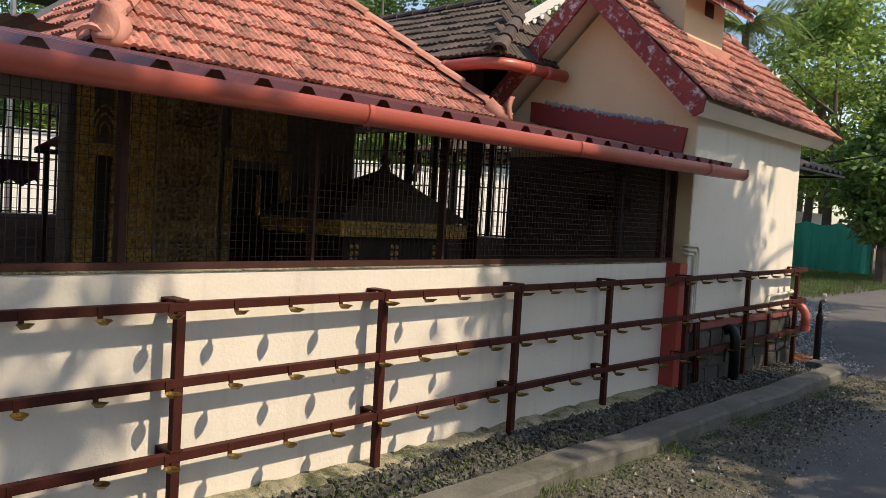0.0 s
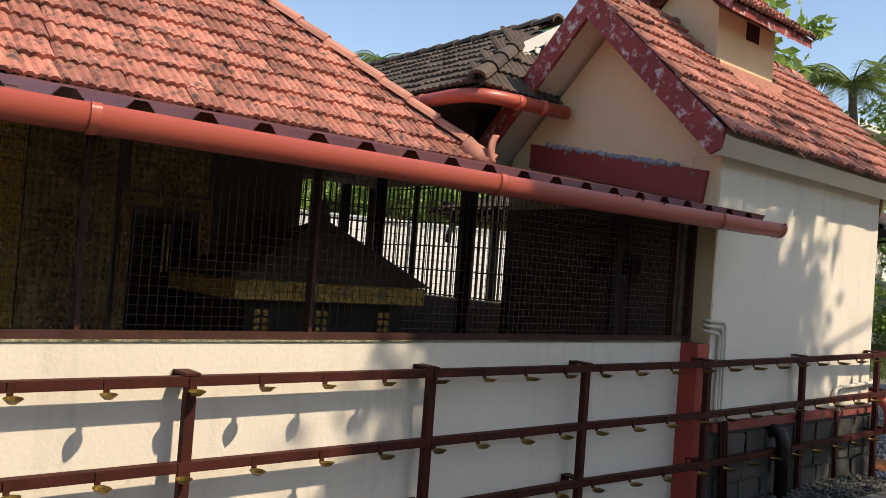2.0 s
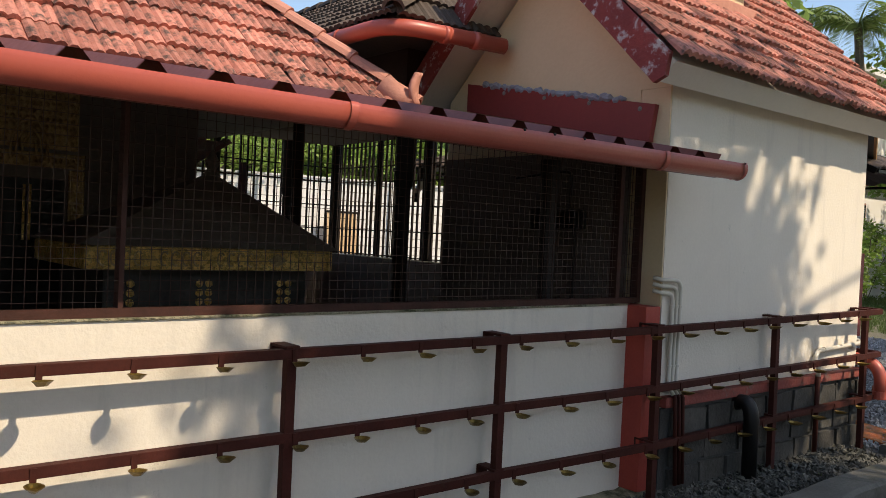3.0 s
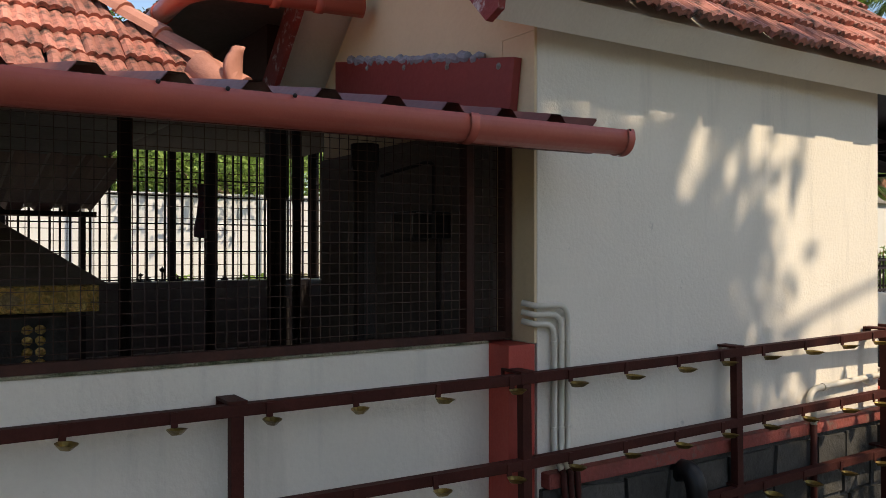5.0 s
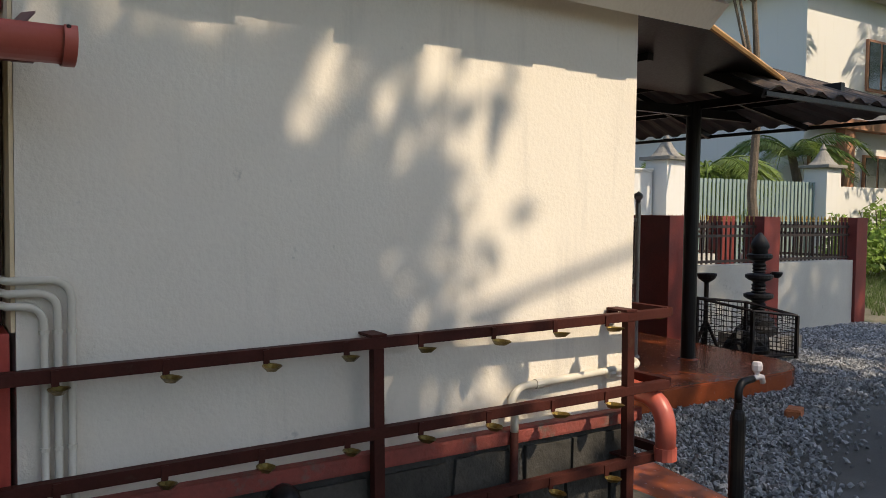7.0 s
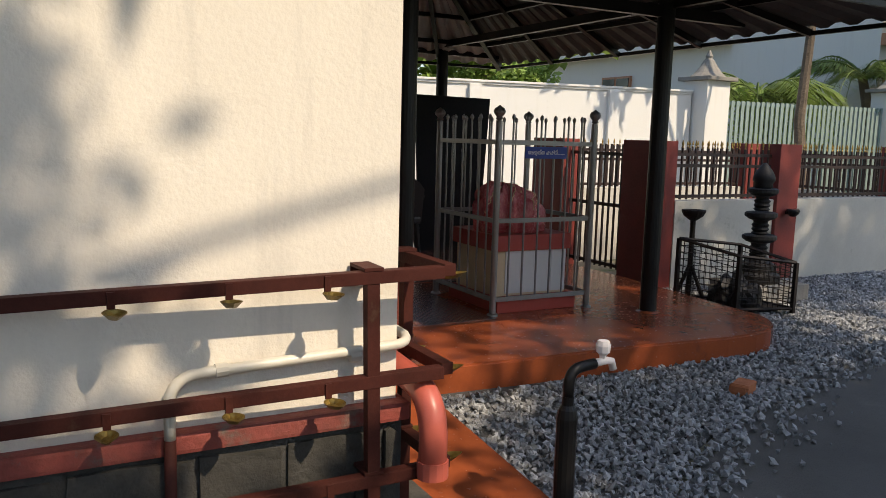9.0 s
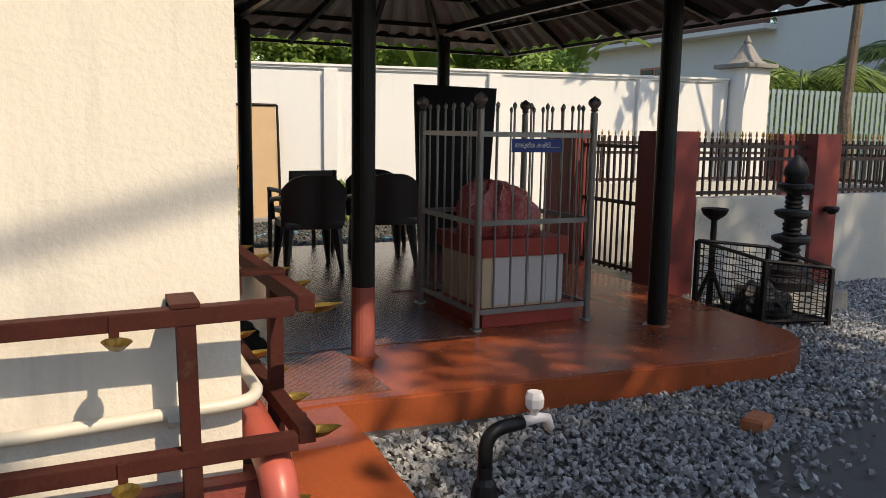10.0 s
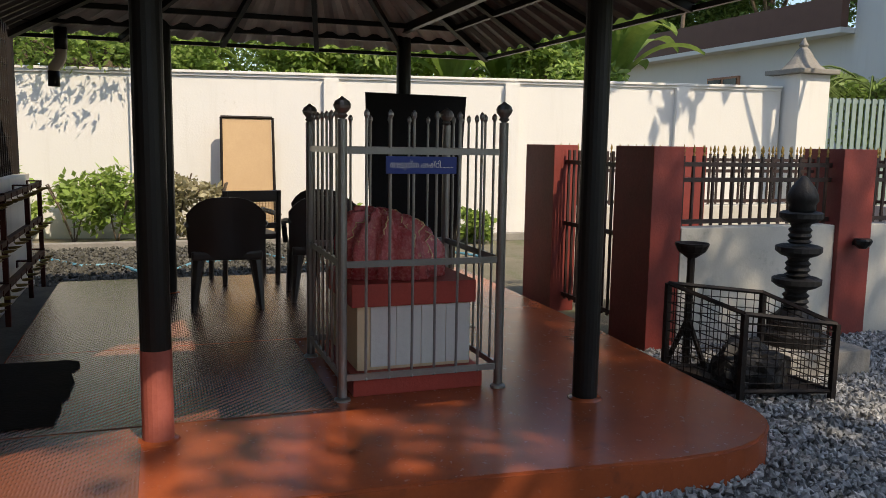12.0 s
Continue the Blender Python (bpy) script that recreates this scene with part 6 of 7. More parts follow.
# green shade cloth by the road
sc = thing("shade_cloth", "green shade cloth strung along a far fence", "cloth", (-9.2, 29.0, 0))
bm = B()
n = 30
for t in (0, 1):
    lo = [bm.verts.new((-1.4 + 3.2 * k / n, 0.10 * math.sin(k * 1.1) + 0.02 * t, 0.12)) for k in range(n + 1)]
    hi = [bm.verts.new((-1.4 + 3.2 * k / n, 0.05 * math.sin(k * 1.1) + 0.02 * t, 1.78 - 0.12 * math.sin(math.pi * ((k / 10) % 1)))) for k in range(n + 1)]
    for k in range(n):
        bm.faces.new((lo[k], lo[k + 1], hi[k + 1], hi[k]))
part("cloth", bm, material("green_netting", (0.04, 0.36, 0.24), 0.8, amount=0.4, scale=3, bump=0.1), sc)
for k in range(4):
    bm = B()
    tube(bm, [(-1.4 + 1.06 * k, 0.06, 0), (-1.4 + 1.06 * k, 0.06, 1.9)], 0.04, 6)
    part("stake", bm, M_BARK, sc)

# ---- plants ----
def leaf_cloud(verts, faces, rng, c, r, count, size, flat=0.6, droop=0.3):
    """Adds pointed leaves scattered through a ragged clump."""
    for _ in range(count):
        d = Vector((rng.gauss(0, 1), rng.gauss(0, 1), rng.gauss(0, 1))).normalized() * (rng.random() ** 0.45) * r
        d.z *= flat
        p = Vector(c) + d
        u = Vector((rng.gauss(0, 1), rng.gauss(0, 1), rng.gauss(0, 0.6) - droop)).normalized()
        w = u.cross(Vector((rng.gauss(0, 1), rng.gauss(0, 1), rng.gauss(0, 1)))).normalized()
        s = size * rng.uniform(0.6, 1.35)
        i = len(verts)
        verts += [p, p + u * s * 0.5 + w * s * 0.24, p + u * s, p + u * s * 0.5 - w * s * 0.24]
        faces.append((i, i + 1, i + 2, i + 3))


def leaves_part(name, verts, faces, mat, parent):
    me = bpy.data.meshes.new(name)
    me.from_pydata([tuple(v) for v in verts], [], faces)
    me.materials.append(mat)
    ob = new(name, me)
    ob.parent = parent
    return tagged(ob, "", "", "", "stuff")


def tree(name, label, at, height, spread, seed, mat=None, clumps=26, leaves=330, size=0.2, trunk=0.16, base=0.42, centres=None, limbs=6):
    """Tapered trunk, forking limbs and a ragged crown of leaf clumps."""
    rng = random.Random(seed)
    th = thing(name, label, "tree", at)
    bm = B()
    lean = Vector((rng.uniform(-0.4, 0.4), rng.uniform(-0.4, 0.4), 0))
    top = Vector((0, 0, height * 0.78)) + lean
    pts = [Vector((0, 0, -0.05))] + [top * k + Vector((rng.uniform(-0.1, 0.1), rng.uniform(-0.1, 0.1), 0)) for k in (0.25, 0.5, 0.75, 1.0)]
    tube(bm, pts, trunk, 9, radii=[trunk * f for f in (1.3, 1.0, 0.8, 0.55, 0.25)])
    part("trunk", bm, M_BARK, th)
    cs = centres or []
    if not centres:
        for i in range(clumps):
            a = rng.uniform(0, 2 * math.pi)
            k = rng.random() ** 0.6
            z = height * (base + (1 - base) * rng.random())
            f = math.sin(math.pi * min(1, max(0.08, (z / height - base) / (1 - base) * 0.85 + 0.12)))
            cs.append((math.cos(a) * spread * k * f + lean.x, math.sin(a) * spread * k * f + lean.y, z))
    for i in range(min(limbs, len(cs))):
        c = Vector(cs[(i * 5) % len(cs)])
        s = pts[2 + i % 2]
        bm = B()
        mid = s.lerp(c, 0.5) + Vector((0, 0, -0.15 * (c - s).length * 0.3))
        tube(bm, [s, mid, c], 0.05, 6, radii=[trunk * 0.5, trunk * 0.3, trunk * 0.1])
        part("limb", bm, M_BARK, th)
    vv, ff = [], []
    for c in cs:
        leaf_cloud(vv, ff, rng, c, spread * rng.uniform(0.26, 0.46) if not centres else rng.uniform(0.75, 1.05), leaves, size)
    leaves_part("crown", vv, ff, mat or M_LEAF, th)
    return th


def palm(label, at, height, seed, fronds=16, reach=2.2, trunk=0.13):
    rng = random.Random(seed)
    th = thing("palm_tree", label, "palm", at)
    bm = B()
    lean = Vector((rng.uniform(-0.6, 0.6), rng.uniform(-0.6, 0.6), height))
    pts = [lean * k + Vector((0.25 * math.sin(k * 3), 0, 0)) for k in (0, 0.2, 0.4, 0.6, 0.8, 1)]
    tube(bm, pts, trunk, 9, radii=[trunk * f for f in (1.35, 1.05, 0.95, 0.9, 0.85, 0.7)])
    part("trunk", bm, M_BARK, th)
    top = pts[-1]
    for i in range(fronds):
        a = 2 * math.pi * i / fronds + rng.uniform(-0.2, 0.2)
        up = rng.uniform(0.15, 1.2)
        out = Vector((math.cos(a), math.sin(a), 0))
        side = Vector((-math.sin(a), math.cos(a), 0))
        L = reach * rng.uniform(0.8, 1.15)
        spine = [top + out * L * k * (1 - 0.12 * k) + Vector((0, 0, L * (up * k - (0.55 + 0.55 * up) * k * k))) for k in [j / 9 for j in range(10)]]
        bm = B()
        tube(bm, spine, 0.02, 4, radii=[0.03 * (1 - 0.09 * j) for j in range(10)])
        for j in range(1, 44):
            k = j / 44 * 9
            q = spine[int(k)].lerp(spine[min(9, int(k) + 1)], k - int(k))
            w = L * 0.30 * math.sin(math.pi * (0.12 + 0.8 * j / 44)) * rng.uniform(0.85, 1.1)
            for s in (-1, 1):
                tip = q + side * s * w * 0.8 + out * w * 0.5 + Vector((0, 0, -w * rng.uniform(0.25, 0.6)))
                m1 = q.lerp(tip, 0.45)
                vs = [bm.verts.new(v) for v in (q, m1 + out * 0.012 * reach, tip, m1 - out * 0.012 * reach)]
                bm.faces.new(vs)
        part("frond", bm, M_PALM, th)
    return th


def banana(at, height, seed):
    rng = random.Random(seed)
    th = thing("banana_plant", "banana plant with broad torn bright green leaves", "plant", at, "banana plants")
    bm = B()
    tube(bm, [(0, 0, -0.05), (0.03, 0, height * 0.3), (0, 0.04, height * 0.62)], 0.12, 9, radii=[0.14, 0.11, 0.07])
    part("stem", bm, M_PALM, th)
    for i in range(9):
        a = 2 * math.pi * i / 9 + rng.uniform(-0.3, 0.3)
        out, side = Vector((math.cos(a), math.sin(a), 0)), Vector((-math.sin(a), math.cos(a), 0))
        L, up = height * rng.uniform(0.34, 0.5), rng.uniform(1.0, 2.2)
        bm = B()
        rows = []
        for j in range(13):
            k = j / 12
            c = Vector((0, 0, height * 0.6)) + out * L * 0.8 * k + Vector((0, 0, L * (up * k - 0.75 * up * k * k)))
            w = 0.19 * height / 3 * math.sin(math.pi * min(1, 0.1 + 0.88 * k)) ** 0.7 * rng.uniform(0.85, 1.1)
            rows.append([bm.verts.new(c - side * w + Vector((0, 0, 0.05 + 0.03 * rng.random()))), bm.verts.new(c), bm.verts.new(c + side * w + Vector((0, 0, 0.05 + 0.03 * rng.random())))])
        for p, q in zip(rows, rows[1:]):
            bm.faces.new((p[0], p[1], q[1], q[0])), bm.faces.new((p[1], p[2], q[2], q[1]))
        part("leaf", bm, M_LEAF2, th)
    return th


M_DRY = leaf_material("dry_leaf", (0.42, 0.38, 0.24), (0.25, 0.24, 0.12))


def shrub(label, at, r, h, seed, mat, count=900, size=0.12):
    rng = random.Random(seed)
    th = thing("shrub", label, "shrub", at)
    for i in range(5):
        bm = B()
        a = rng.uniform(0, 6.28)
        tube(bm, [(0, 0, -0.03), (0.3 * r * math.cos(a), 0.3 * r * math.sin(a), h * 0.5), (0.6 * r * math.cos(a), 0.6 * r * math.sin(a), h * 0.85)], 0.012, 5)
        part("stem", bm, M_BARK, th)
    vv, ff = [], []
    for i in range(10):
        a, k = rng.uniform(0, 6.28), rng.random() ** 0.5
        leaf_cloud(vv, ff, rng, (r * 0.75 * k * math.cos(a), r * 0.75 * k * math.sin(a), h * rng.uniform(0.2, 0.9)), r * 0.42, count // 10, size, 0.9)
    leaves_part("foliage", vv, ff, mat, th)


# shade trees across the lane, whose crowns dapple the wall
def crown_row(seed, n, x0, x1, y0, y1, z0, z1, at):
    rng = random.Random(seed)
    return [(rng.uniform(x0, x1) - at[0], rng.uniform(y0, y1) - at[1], rng.uniform(z0, z1)) for _ in range(n)]


for at, seed, boxes in (((6.5, 0.5, 0), 11, ((24, 3.4, 5.4, -4.5, 3.3, 7.4, 10.2), (10, 2.8, 5.0, -3.0, 3.5, 5.0, 7.0))),
                        ((6.8, 8.0, 0), 12, ((28, 3.4, 5.2, 6.8, 9.55, 7.4, 10.1), (12, 2.9, 5.2, 5.5, 9.5, 4.8, 7.2), (26, 3.3, 4.0, 6.4, 8.5, 8.2, 9.2))),
                        ((6.8, 14.5, 0), 13, ((34, 3.4, 5.4, 11.9, 17.5, 7.6, 9.5), (6, 3.4, 5.0, 13.9, 16.0, 10.6, 11.5), (1, 4.2, 4.4, 13.4, 13.6, 11.3, 11.5), (14, 3.0, 5.2, 11.0, 18.0, 5.0, 8.0), (24, 3.4, 5.4, 14.8, 21.0, 11.7, 14.8), (16, 3.4, 5.4, 11.9, 15.5, 8.2, 9.6)))):
    cs = []
    for k, bx in enumerate(boxes):
        cs += crown_row(seed * 10 + k, *bx, at)
    tree("shade_tree", "tall broad-leaved roadside tree with a dense crown", at, 11.0, 2.5, seed, M_LEAF, leaves=300, size=0.2, trunk=0.2, centres=cs, limbs=10)

# trees behind the compound wall and the house
k = 0
rng = random.Random(21)
for x, y, h, s, m in ((-19, 3, 5.2, 2.6, M_LEAF2), (-18.5, 7.5, 5.0, 2.4, M_LEAF), (-20, 11, 5.8, 2.6, M_LEAF2), (-19.5, 15, 4.6, 2.3, M_LEAF2), (-22, 18.5, 5.6, 2.8, M_LEAF), (-26, 9, 8.0, 3.6, M_LEAF),
                      (-27, 14.5, 7.4, 3.4, M_LEAF2), (-25, 2.5, 7.0, 3.4, M_LEAF), (-30, 21, 7.6, 3.4, M_LEAF), (-17.2, 9.4, 3.9, 1.8, M_LEAF2), (-17.0, 12.9, 3.7, 1.7, M_LEAF2), (-16.5, 17, 3.6, 1.6, M_LEAF2)):
    k += 1
    tree("tree", "leafy green tree growing behind the white wall", (x, y, 0), h, s, 100 + k, m, 24, 650, 0.15, base=0.3)
for x, y, h, sd in ((-17.2, 15.4, 3.9, 1), (-17.6, 13.4, 3.7, 2), (-18.2, 16.9, 4.2, 3), (-16.9, 18.2, 5.2, 4), (-18.5, 10.2, 3.8, 5), (-17.5, 19.3, 4.6, 6)):
    banana((x, y, 0), h, sd)
# feathery tree hanging over the wall
tree("acacia_tree", "feathery light green tree hanging over the white wall", (-15.9, 9.2, 0), 4.2, 2.0, 77, M_LEAF2, leaves=620, size=0.11,
     centres=[(1.5, -0.3, 2.85), (1.35, 0.5, 2.95), (0.8, -0.9, 3.2), (0.7, 1.1, 3.2), (0.2, 0.2, 3.6), (0.5, -1.8, 3.1), (1.3, -1.2, 2.9), (-0.4, 1.5, 3.4), (-0.6, -0.8, 3.7)])
# far skyline
for x, y, h, s in ((-43, 45, 20, 6), (-50, 43, 19, 6), (-37, 50, 20, 6.5), (-62, 44, 18, 7)):
    k += 1
    tree("tree", "large rounded tree on the far skyline", (x, y, 0), h, s, 140 + k, M_LEAF, 34, 620, 0.36, trunk=0.35)
palm("slender areca palm against the sky", (-31, 23.5, 0), 11.0, 4, 14, 1.8, 0.1)
palm("areca palm with drooping fronds against the sky", (-41, 37, 0), 16.6, 6, 14, 1.9, 0.12)
palm("areca palm beside the water tank", (-21.8, 6.2, 0), 7.3, 7, 12, 1.5, 0.09)
palm("young coconut palm by the white house", (-13.7, 22.3, 0), 2.5, 8, 22, 2.3, 0.16)
palm("coconut palm in front of the house", (-13.6, 26.3, 0), 3.2, 18, 16, 2.2, 0.15)
palm("tall coconut palm beyond the roof", (-11.5, 27.5, 0), 8.2, 9, 20, 2.4, 0.16)
palm("tall coconut palm over the lane", (-11.0, 33, 0), 10.0, 10, 18, 2.3, 0.16)
tree("tree", "slender tree with large pale leaves behind the roof", (-10.2, 19.9, 0), 9.6, 1.9, 201, M_LEAF2, 16, 60, 0.34, trunk=0.09, base=0.62)
for x, y, h, s, sd in ((-9.2, 30, 9.5, 3.2, 1), (-7.4, 36, 11, 3.6, 2), (-5.5, 32, 9, 3.2, 3), (-12.5, 40, 12, 4.0, 4), (-3.2, 38, 11, 4.0, 5), (-15.5, 46, 13, 5, 6), (-7, 48, 13, 5, 7), (0.5, 44, 12, 5, 8), (5.5, 36, 10, 4, 9), (-6.2, 25.5, 5.0, 1.7, 10), (-5.2, 27.5, 6.0, 2.0, 12)):
    tree("tree", "tall roadside tree with hanging grey-green foliage", (x, y, 0), h, s, 300 + sd, (M_LEAF, M_LEAF2)[sd % 2], 30, 330, 0.24, base=0.25)
for x, y, r, h, sd in ((-10.6, 25.0, 0.9, 1.9, 1), (-10.9, 27.5, 1.1, 2.2, 2), (-10.2, 23.0, 0.8, 1.4, 3), (-11.9, 31, 1.0, 1.6, 4), (-12.2, 29.5, 1.2, 2.6, 6), (-13.4, 22.6, 1.1, 2.9, 7), (-14.6, 24.4, 1.2, 3.0, 8)):
    shrub("bright green roadside bush", (x, y, 0), r, h, 400 + sd, M_LEAF2, 1400, 0.16)
for y, r, h, m, sd in ((7.9, 0.55, 1.0, M_LEAF2, 1), (8.7, 0.55, 0.95, M_LEAF2, 2), (9.25, 0.5, 1.05, M_LEAF2, 3), (10.0, 0.45, 1.15, M_DRY, 4), (10.5, 0.4, 1.0, M_DRY, 5), (12.3, 0.25, 0.7, M_LEAF2, 6), (14.2, 0.25, 0.5, M_LEAF2, 7)):
    shrub("leafy garden shrub at the foot of the white wall", (-13.6 + 0.19 * (y - 10), y, 0), r, h, 500 + sd, m, 900, 0.12)

# unseen wall and trees added across the lane to bounce and block light
ew = thing("bounce_wall", "unseen cream wall added across the lane to bounce warm light", "wall", (7.6, 0, 0))
bm = B()
box(bm, (0, -16, -0.02), (0.2, 30, 2.0), 0.01)
part("wall", bm, M_CREAM, ew)
for i, (x, y, h) in enumerate(((10.5, -9, 5.6), (11, -3.5, 5.6), (10.8, 2, 5.4), (11.4, 7.5, 5.8), (10.6, 13, 5.6), (11.5, 19, 5.6), (10.8, 25, 6.0))):
    tree("tree", "unseen dense tree added across the lane to block sky", (x, y, 0), h, h * 0.46, 700 + i, M_LEAF, 24, 220, 0.3, base=0.2)
# Unseen wall added to close off the sky behind the lane's start.
bw2 = thing("sky_block_wall", "unseen plain wall added beyond the start of the lane to block sky", "wall", (0, -16.5, 0))
bm = B()
box(bm, (-14, -0.3, -0.02), (7.5, 0, 5.5), 0.01)
part("wall", bm, M_CREAM, bw2)

# overhead cable
cb = thing("overhead_cable", "thin black overhead cable across the sky", "cable", (0, 0, 0))
bm = B()
tube(bm, [(-4.2, 12.7, 2.42), (-2.0, 14.0, 2.9), (1.5, 15.0, 4.0), (6.8, 14.5, 5.8)], 0.012, 5)
part("cable", bm, M_BLACK, cb)
sd = thing("service_cable", "thick black service cable sagging along the lane", "cable", (0, 0, 0))
bm = B()
tube(bm, [(2.65, 3.0, 6.18), (2.65, 9.83, 7.90), (2.65, 10.5, 8.08), (2.65, 20.0, 10.68)], 0.019, 6)
part("cable", bm, M_BLACK, sd)
for y, h in ((3.0, 6.6), (20.0, 11.1)):
    po = thing("utility_pole", "grey concrete utility pole beside the lane", "pole", (2.75, y, 0))
    bm = B()
    tube(bm, [(0, 0, -0.05), (0, 0, h)], 0.1, 10, radii=[0.13, 0.08])
    part("pole", bm, M_CEMENT, po)

# ---- loose stones ----
def stones(name, label, mat, count, size, where, seed, z=0.0):
    rng = np.random.default_rng(seed)
    base = np.array([(1, 0, 0), (-1, 0, 0), (0, 1, 0), (0, -1, 0), (0, 0, 1), (0, 0, -1)], float)
    tri = np.array([(0, 2, 4), (2, 1, 4), (1, 3, 4), (3, 0, 4), (2, 0, 5), (1, 2, 5), (3, 1, 5), (0, 3, 5)])
    pts = where(rng, count)
    n = len(pts)
    s = size * rng.uniform(0.5, 1.25, (n, 1, 1)) * rng.uniform(0.55, 1.1, (n, 1, 3))
    v = base[None] * s + rng.uniform(-0.3, 0.3, (n, 6, 3)) * size
    q = rng.normal(size=(n, 4))
    q /= np.linalg.norm(q, axis=1, keepdims=True)
    w, x, y, zz = q.T
    R = np.stack([1 - 2 * (y * y + zz * zz), 2 * (x * y - zz * w), 2 * (x * zz + y * w), 2 * (x * y + zz * w), 1 - 2 * (x * x + zz * zz), 2 * (y * zz - x * w),
                  2 * (x * zz - y * w), 2 * (y * zz + x * w), 1 - 2 * (x * x + y * y)], 1).reshape(n, 3, 3)
    v = np.einsum("nij,nkj->nki", R, v)
    v[:, :, 0] += pts[:, 0, None]
    v[:, :, 1] += pts[:, 1, None]
    v[:, :, 2] += z + size * 0.35 + rng.uniform(0, size * 0.9, (n, 1))
    f = tri[None] + 6 * np.arange(n)[:, None, None]
    me = bpy.data.meshes.new(name)
    me.from_pydata(v.reshape(-1, 3).tolist(), [], f.reshape(-1, 3).tolist())
    me.materials.append(mat)
    return tagged(new(name, me), label, "gravel", "", "stuff")


def in_yard(rng, n):
    """The gravel between platform, fence and lane."""
    p = np.stack([rng.uniform(-6.5, -2.3, n), rng.uniform(8.8, 16.9, n)], 1)
    x, y = p.T
    lane = np.interp(y, [8.6, 9.4, 10.4, 11.8, 14.5, 18], [-2.15, -2.6, -3.3, -3.95, -4.7, -5.9]) + np.abs(rng.normal(0, 0.20, n)) - 0.04
    keep = (x < lane) & ~((x < -4.45) & (y < 12.1)) & ~((x < -4.5 - (y - 12.1) * 1.0) & (y > 12.1) & (y < 12.7)) & ~((x < -3.08) & (y < 9.42)) & ~((x < -5.0) & (y < 12.7))
    return p[keep]


def in_bed(rng, n):
    return np.stack([rng.uniform(-2.96, -2.5, n), rng.uniform(-1.5, 8.35, n)], 1)


def near_kerb(rng, n):
    return np.stack([-2.24 + np.abs(rng.normal(0, 0.24, n)), rng.uniform(-1, 8.6, n)], 1)


def on_verge(rng, n):
    return np.stack([-2.25 + np.abs(rng.normal(0, 0.45, n)), rng.uniform(-1, 9, n)], 1)


stones("gravel", "blue-grey crushed granite chips spread over the yard", M_GRAVEL, 60000, 0.021, in_yard, 1)
stones("rubble", "dark broken stone chips in the bed at the wall", M_DARKGRAVEL, 9000, 0.022, in_bed, 2, 0.055)
stones("road_chips", "pale stone chips strewn beside the kerb", M_CHIP, 9000, 0.0075, on_verge, 3)
stones("loose_stones", "pale broken stones lying along the kerb", M_CHIP, 420, 0.018, near_kerb, 8, 0.008)
stones("earth_clods", "small dark clods of earth on the verge", M_DARKGRAVEL, 6000, 0.012, near_kerb, 11, 0.015)


def in_back(rng, n):
    return np.stack([rng.uniform(-13.0, -9.65, n), rng.uniform(6, 13, n)], 1)


stones("back_gravel", "dark grey gravel behind the platform", M_DARKGRAVEL, 9000, 0.03, in_back, 4)


def tufts(name, label, n, where, h, seed, z0=0.05):
    rng = np.random.default_rng(seed)
    pts = where(rng, n)
    vv, ff = [], []
    for x, y in pts:
        for _ in range(7):
            a, l = rng.uniform(0, 6.28), h * rng.uniform(0.4, 1.2)
            d = np.array((math.cos(a), math.sin(a)))
            i = len(vv)
            bx, by = x + rng.normal(0, 0.02), y + rng.normal(0, 0.02)
            vv += [(bx - d[1] * 0.004, by + d[0] * 0.004, z0), (bx + d[1] * 0.004, by - d[0] * 0.004, z0), (bx + d[0] * l * 0.5, by + d[1] * l * 0.5, z0 + l)]
            ff.append((i, i + 1, i + 2))
    me = bpy.data.meshes.new(name)
    me.from_pydata(vv, [], ff)
    me.materials.append(M_GRASS)
    tagged(new(name, me), label, "grass", "", "stuff")


def weeds(rng, n):
    c = [(-2.75, 2.55), (-2.85, 2.7), (-2.62, 2.9), (-2.6, 3.3), (-2.9, 5.5), (-2.2, 3.4), (-2.15, 4.6), (-2.1, 5.7), (-2.9, 6.2)]
    return np.concatenate([rng.normal((x, y), 0.09, (n // len(c), 2)) for x, y in c])


def verge(rng, n):
    return np.stack([rng.uniform(-11.3, -5.5, n), rng.uniform(17.5, 30, n)], 1)


def bed_moss(rng, n):
    y = 1.0 + np.abs(rng.normal(0, 2.2, n))
    return np.stack([rng.normal(-2.72, 0.10, n) + 0.05 * np.sin(y * 5), y], 1)


def kerb_weeds(rng, n):
    y = rng.choice([1.9, 2.6, 3.05, 3.9, 4.4, 5.2, 6.1, 7.2, 7.9], n) + rng.normal(0, 0.16, n)
    return np.stack([-2.24 + np.abs(rng.normal(0, 0.09, n)), y], 1)


tufts("weeds", "small green weeds in the bed and along the kerb", 200, weeds, 0.035, 5)
tufts("creepers", "low creeping weeds over the rubble bed", 800, bed_moss, 0.018, 15, 0.075)
tufts("kerb_weeds", "tiny weeds rooted at the foot of the kerb", 260, kerb_weeds, 0.018, 16, 0.028)
tufts("grass", "rough grass on the roadside verge", 6000, verge, 0.16, 6)

# ---- plinth stones ----
def stone_outline(cx, cz, w, h, rng):
    return [(cx + sx * w * rng.uniform(0.42, 0.5), cz + sz * h * rng.uniform(0.40, 0.49)) for sx, sz in ((-1, -1), (0.1, -1), (1, -0.9), (1, 0.9), (-0.1, 1), (-1, 0.95))]


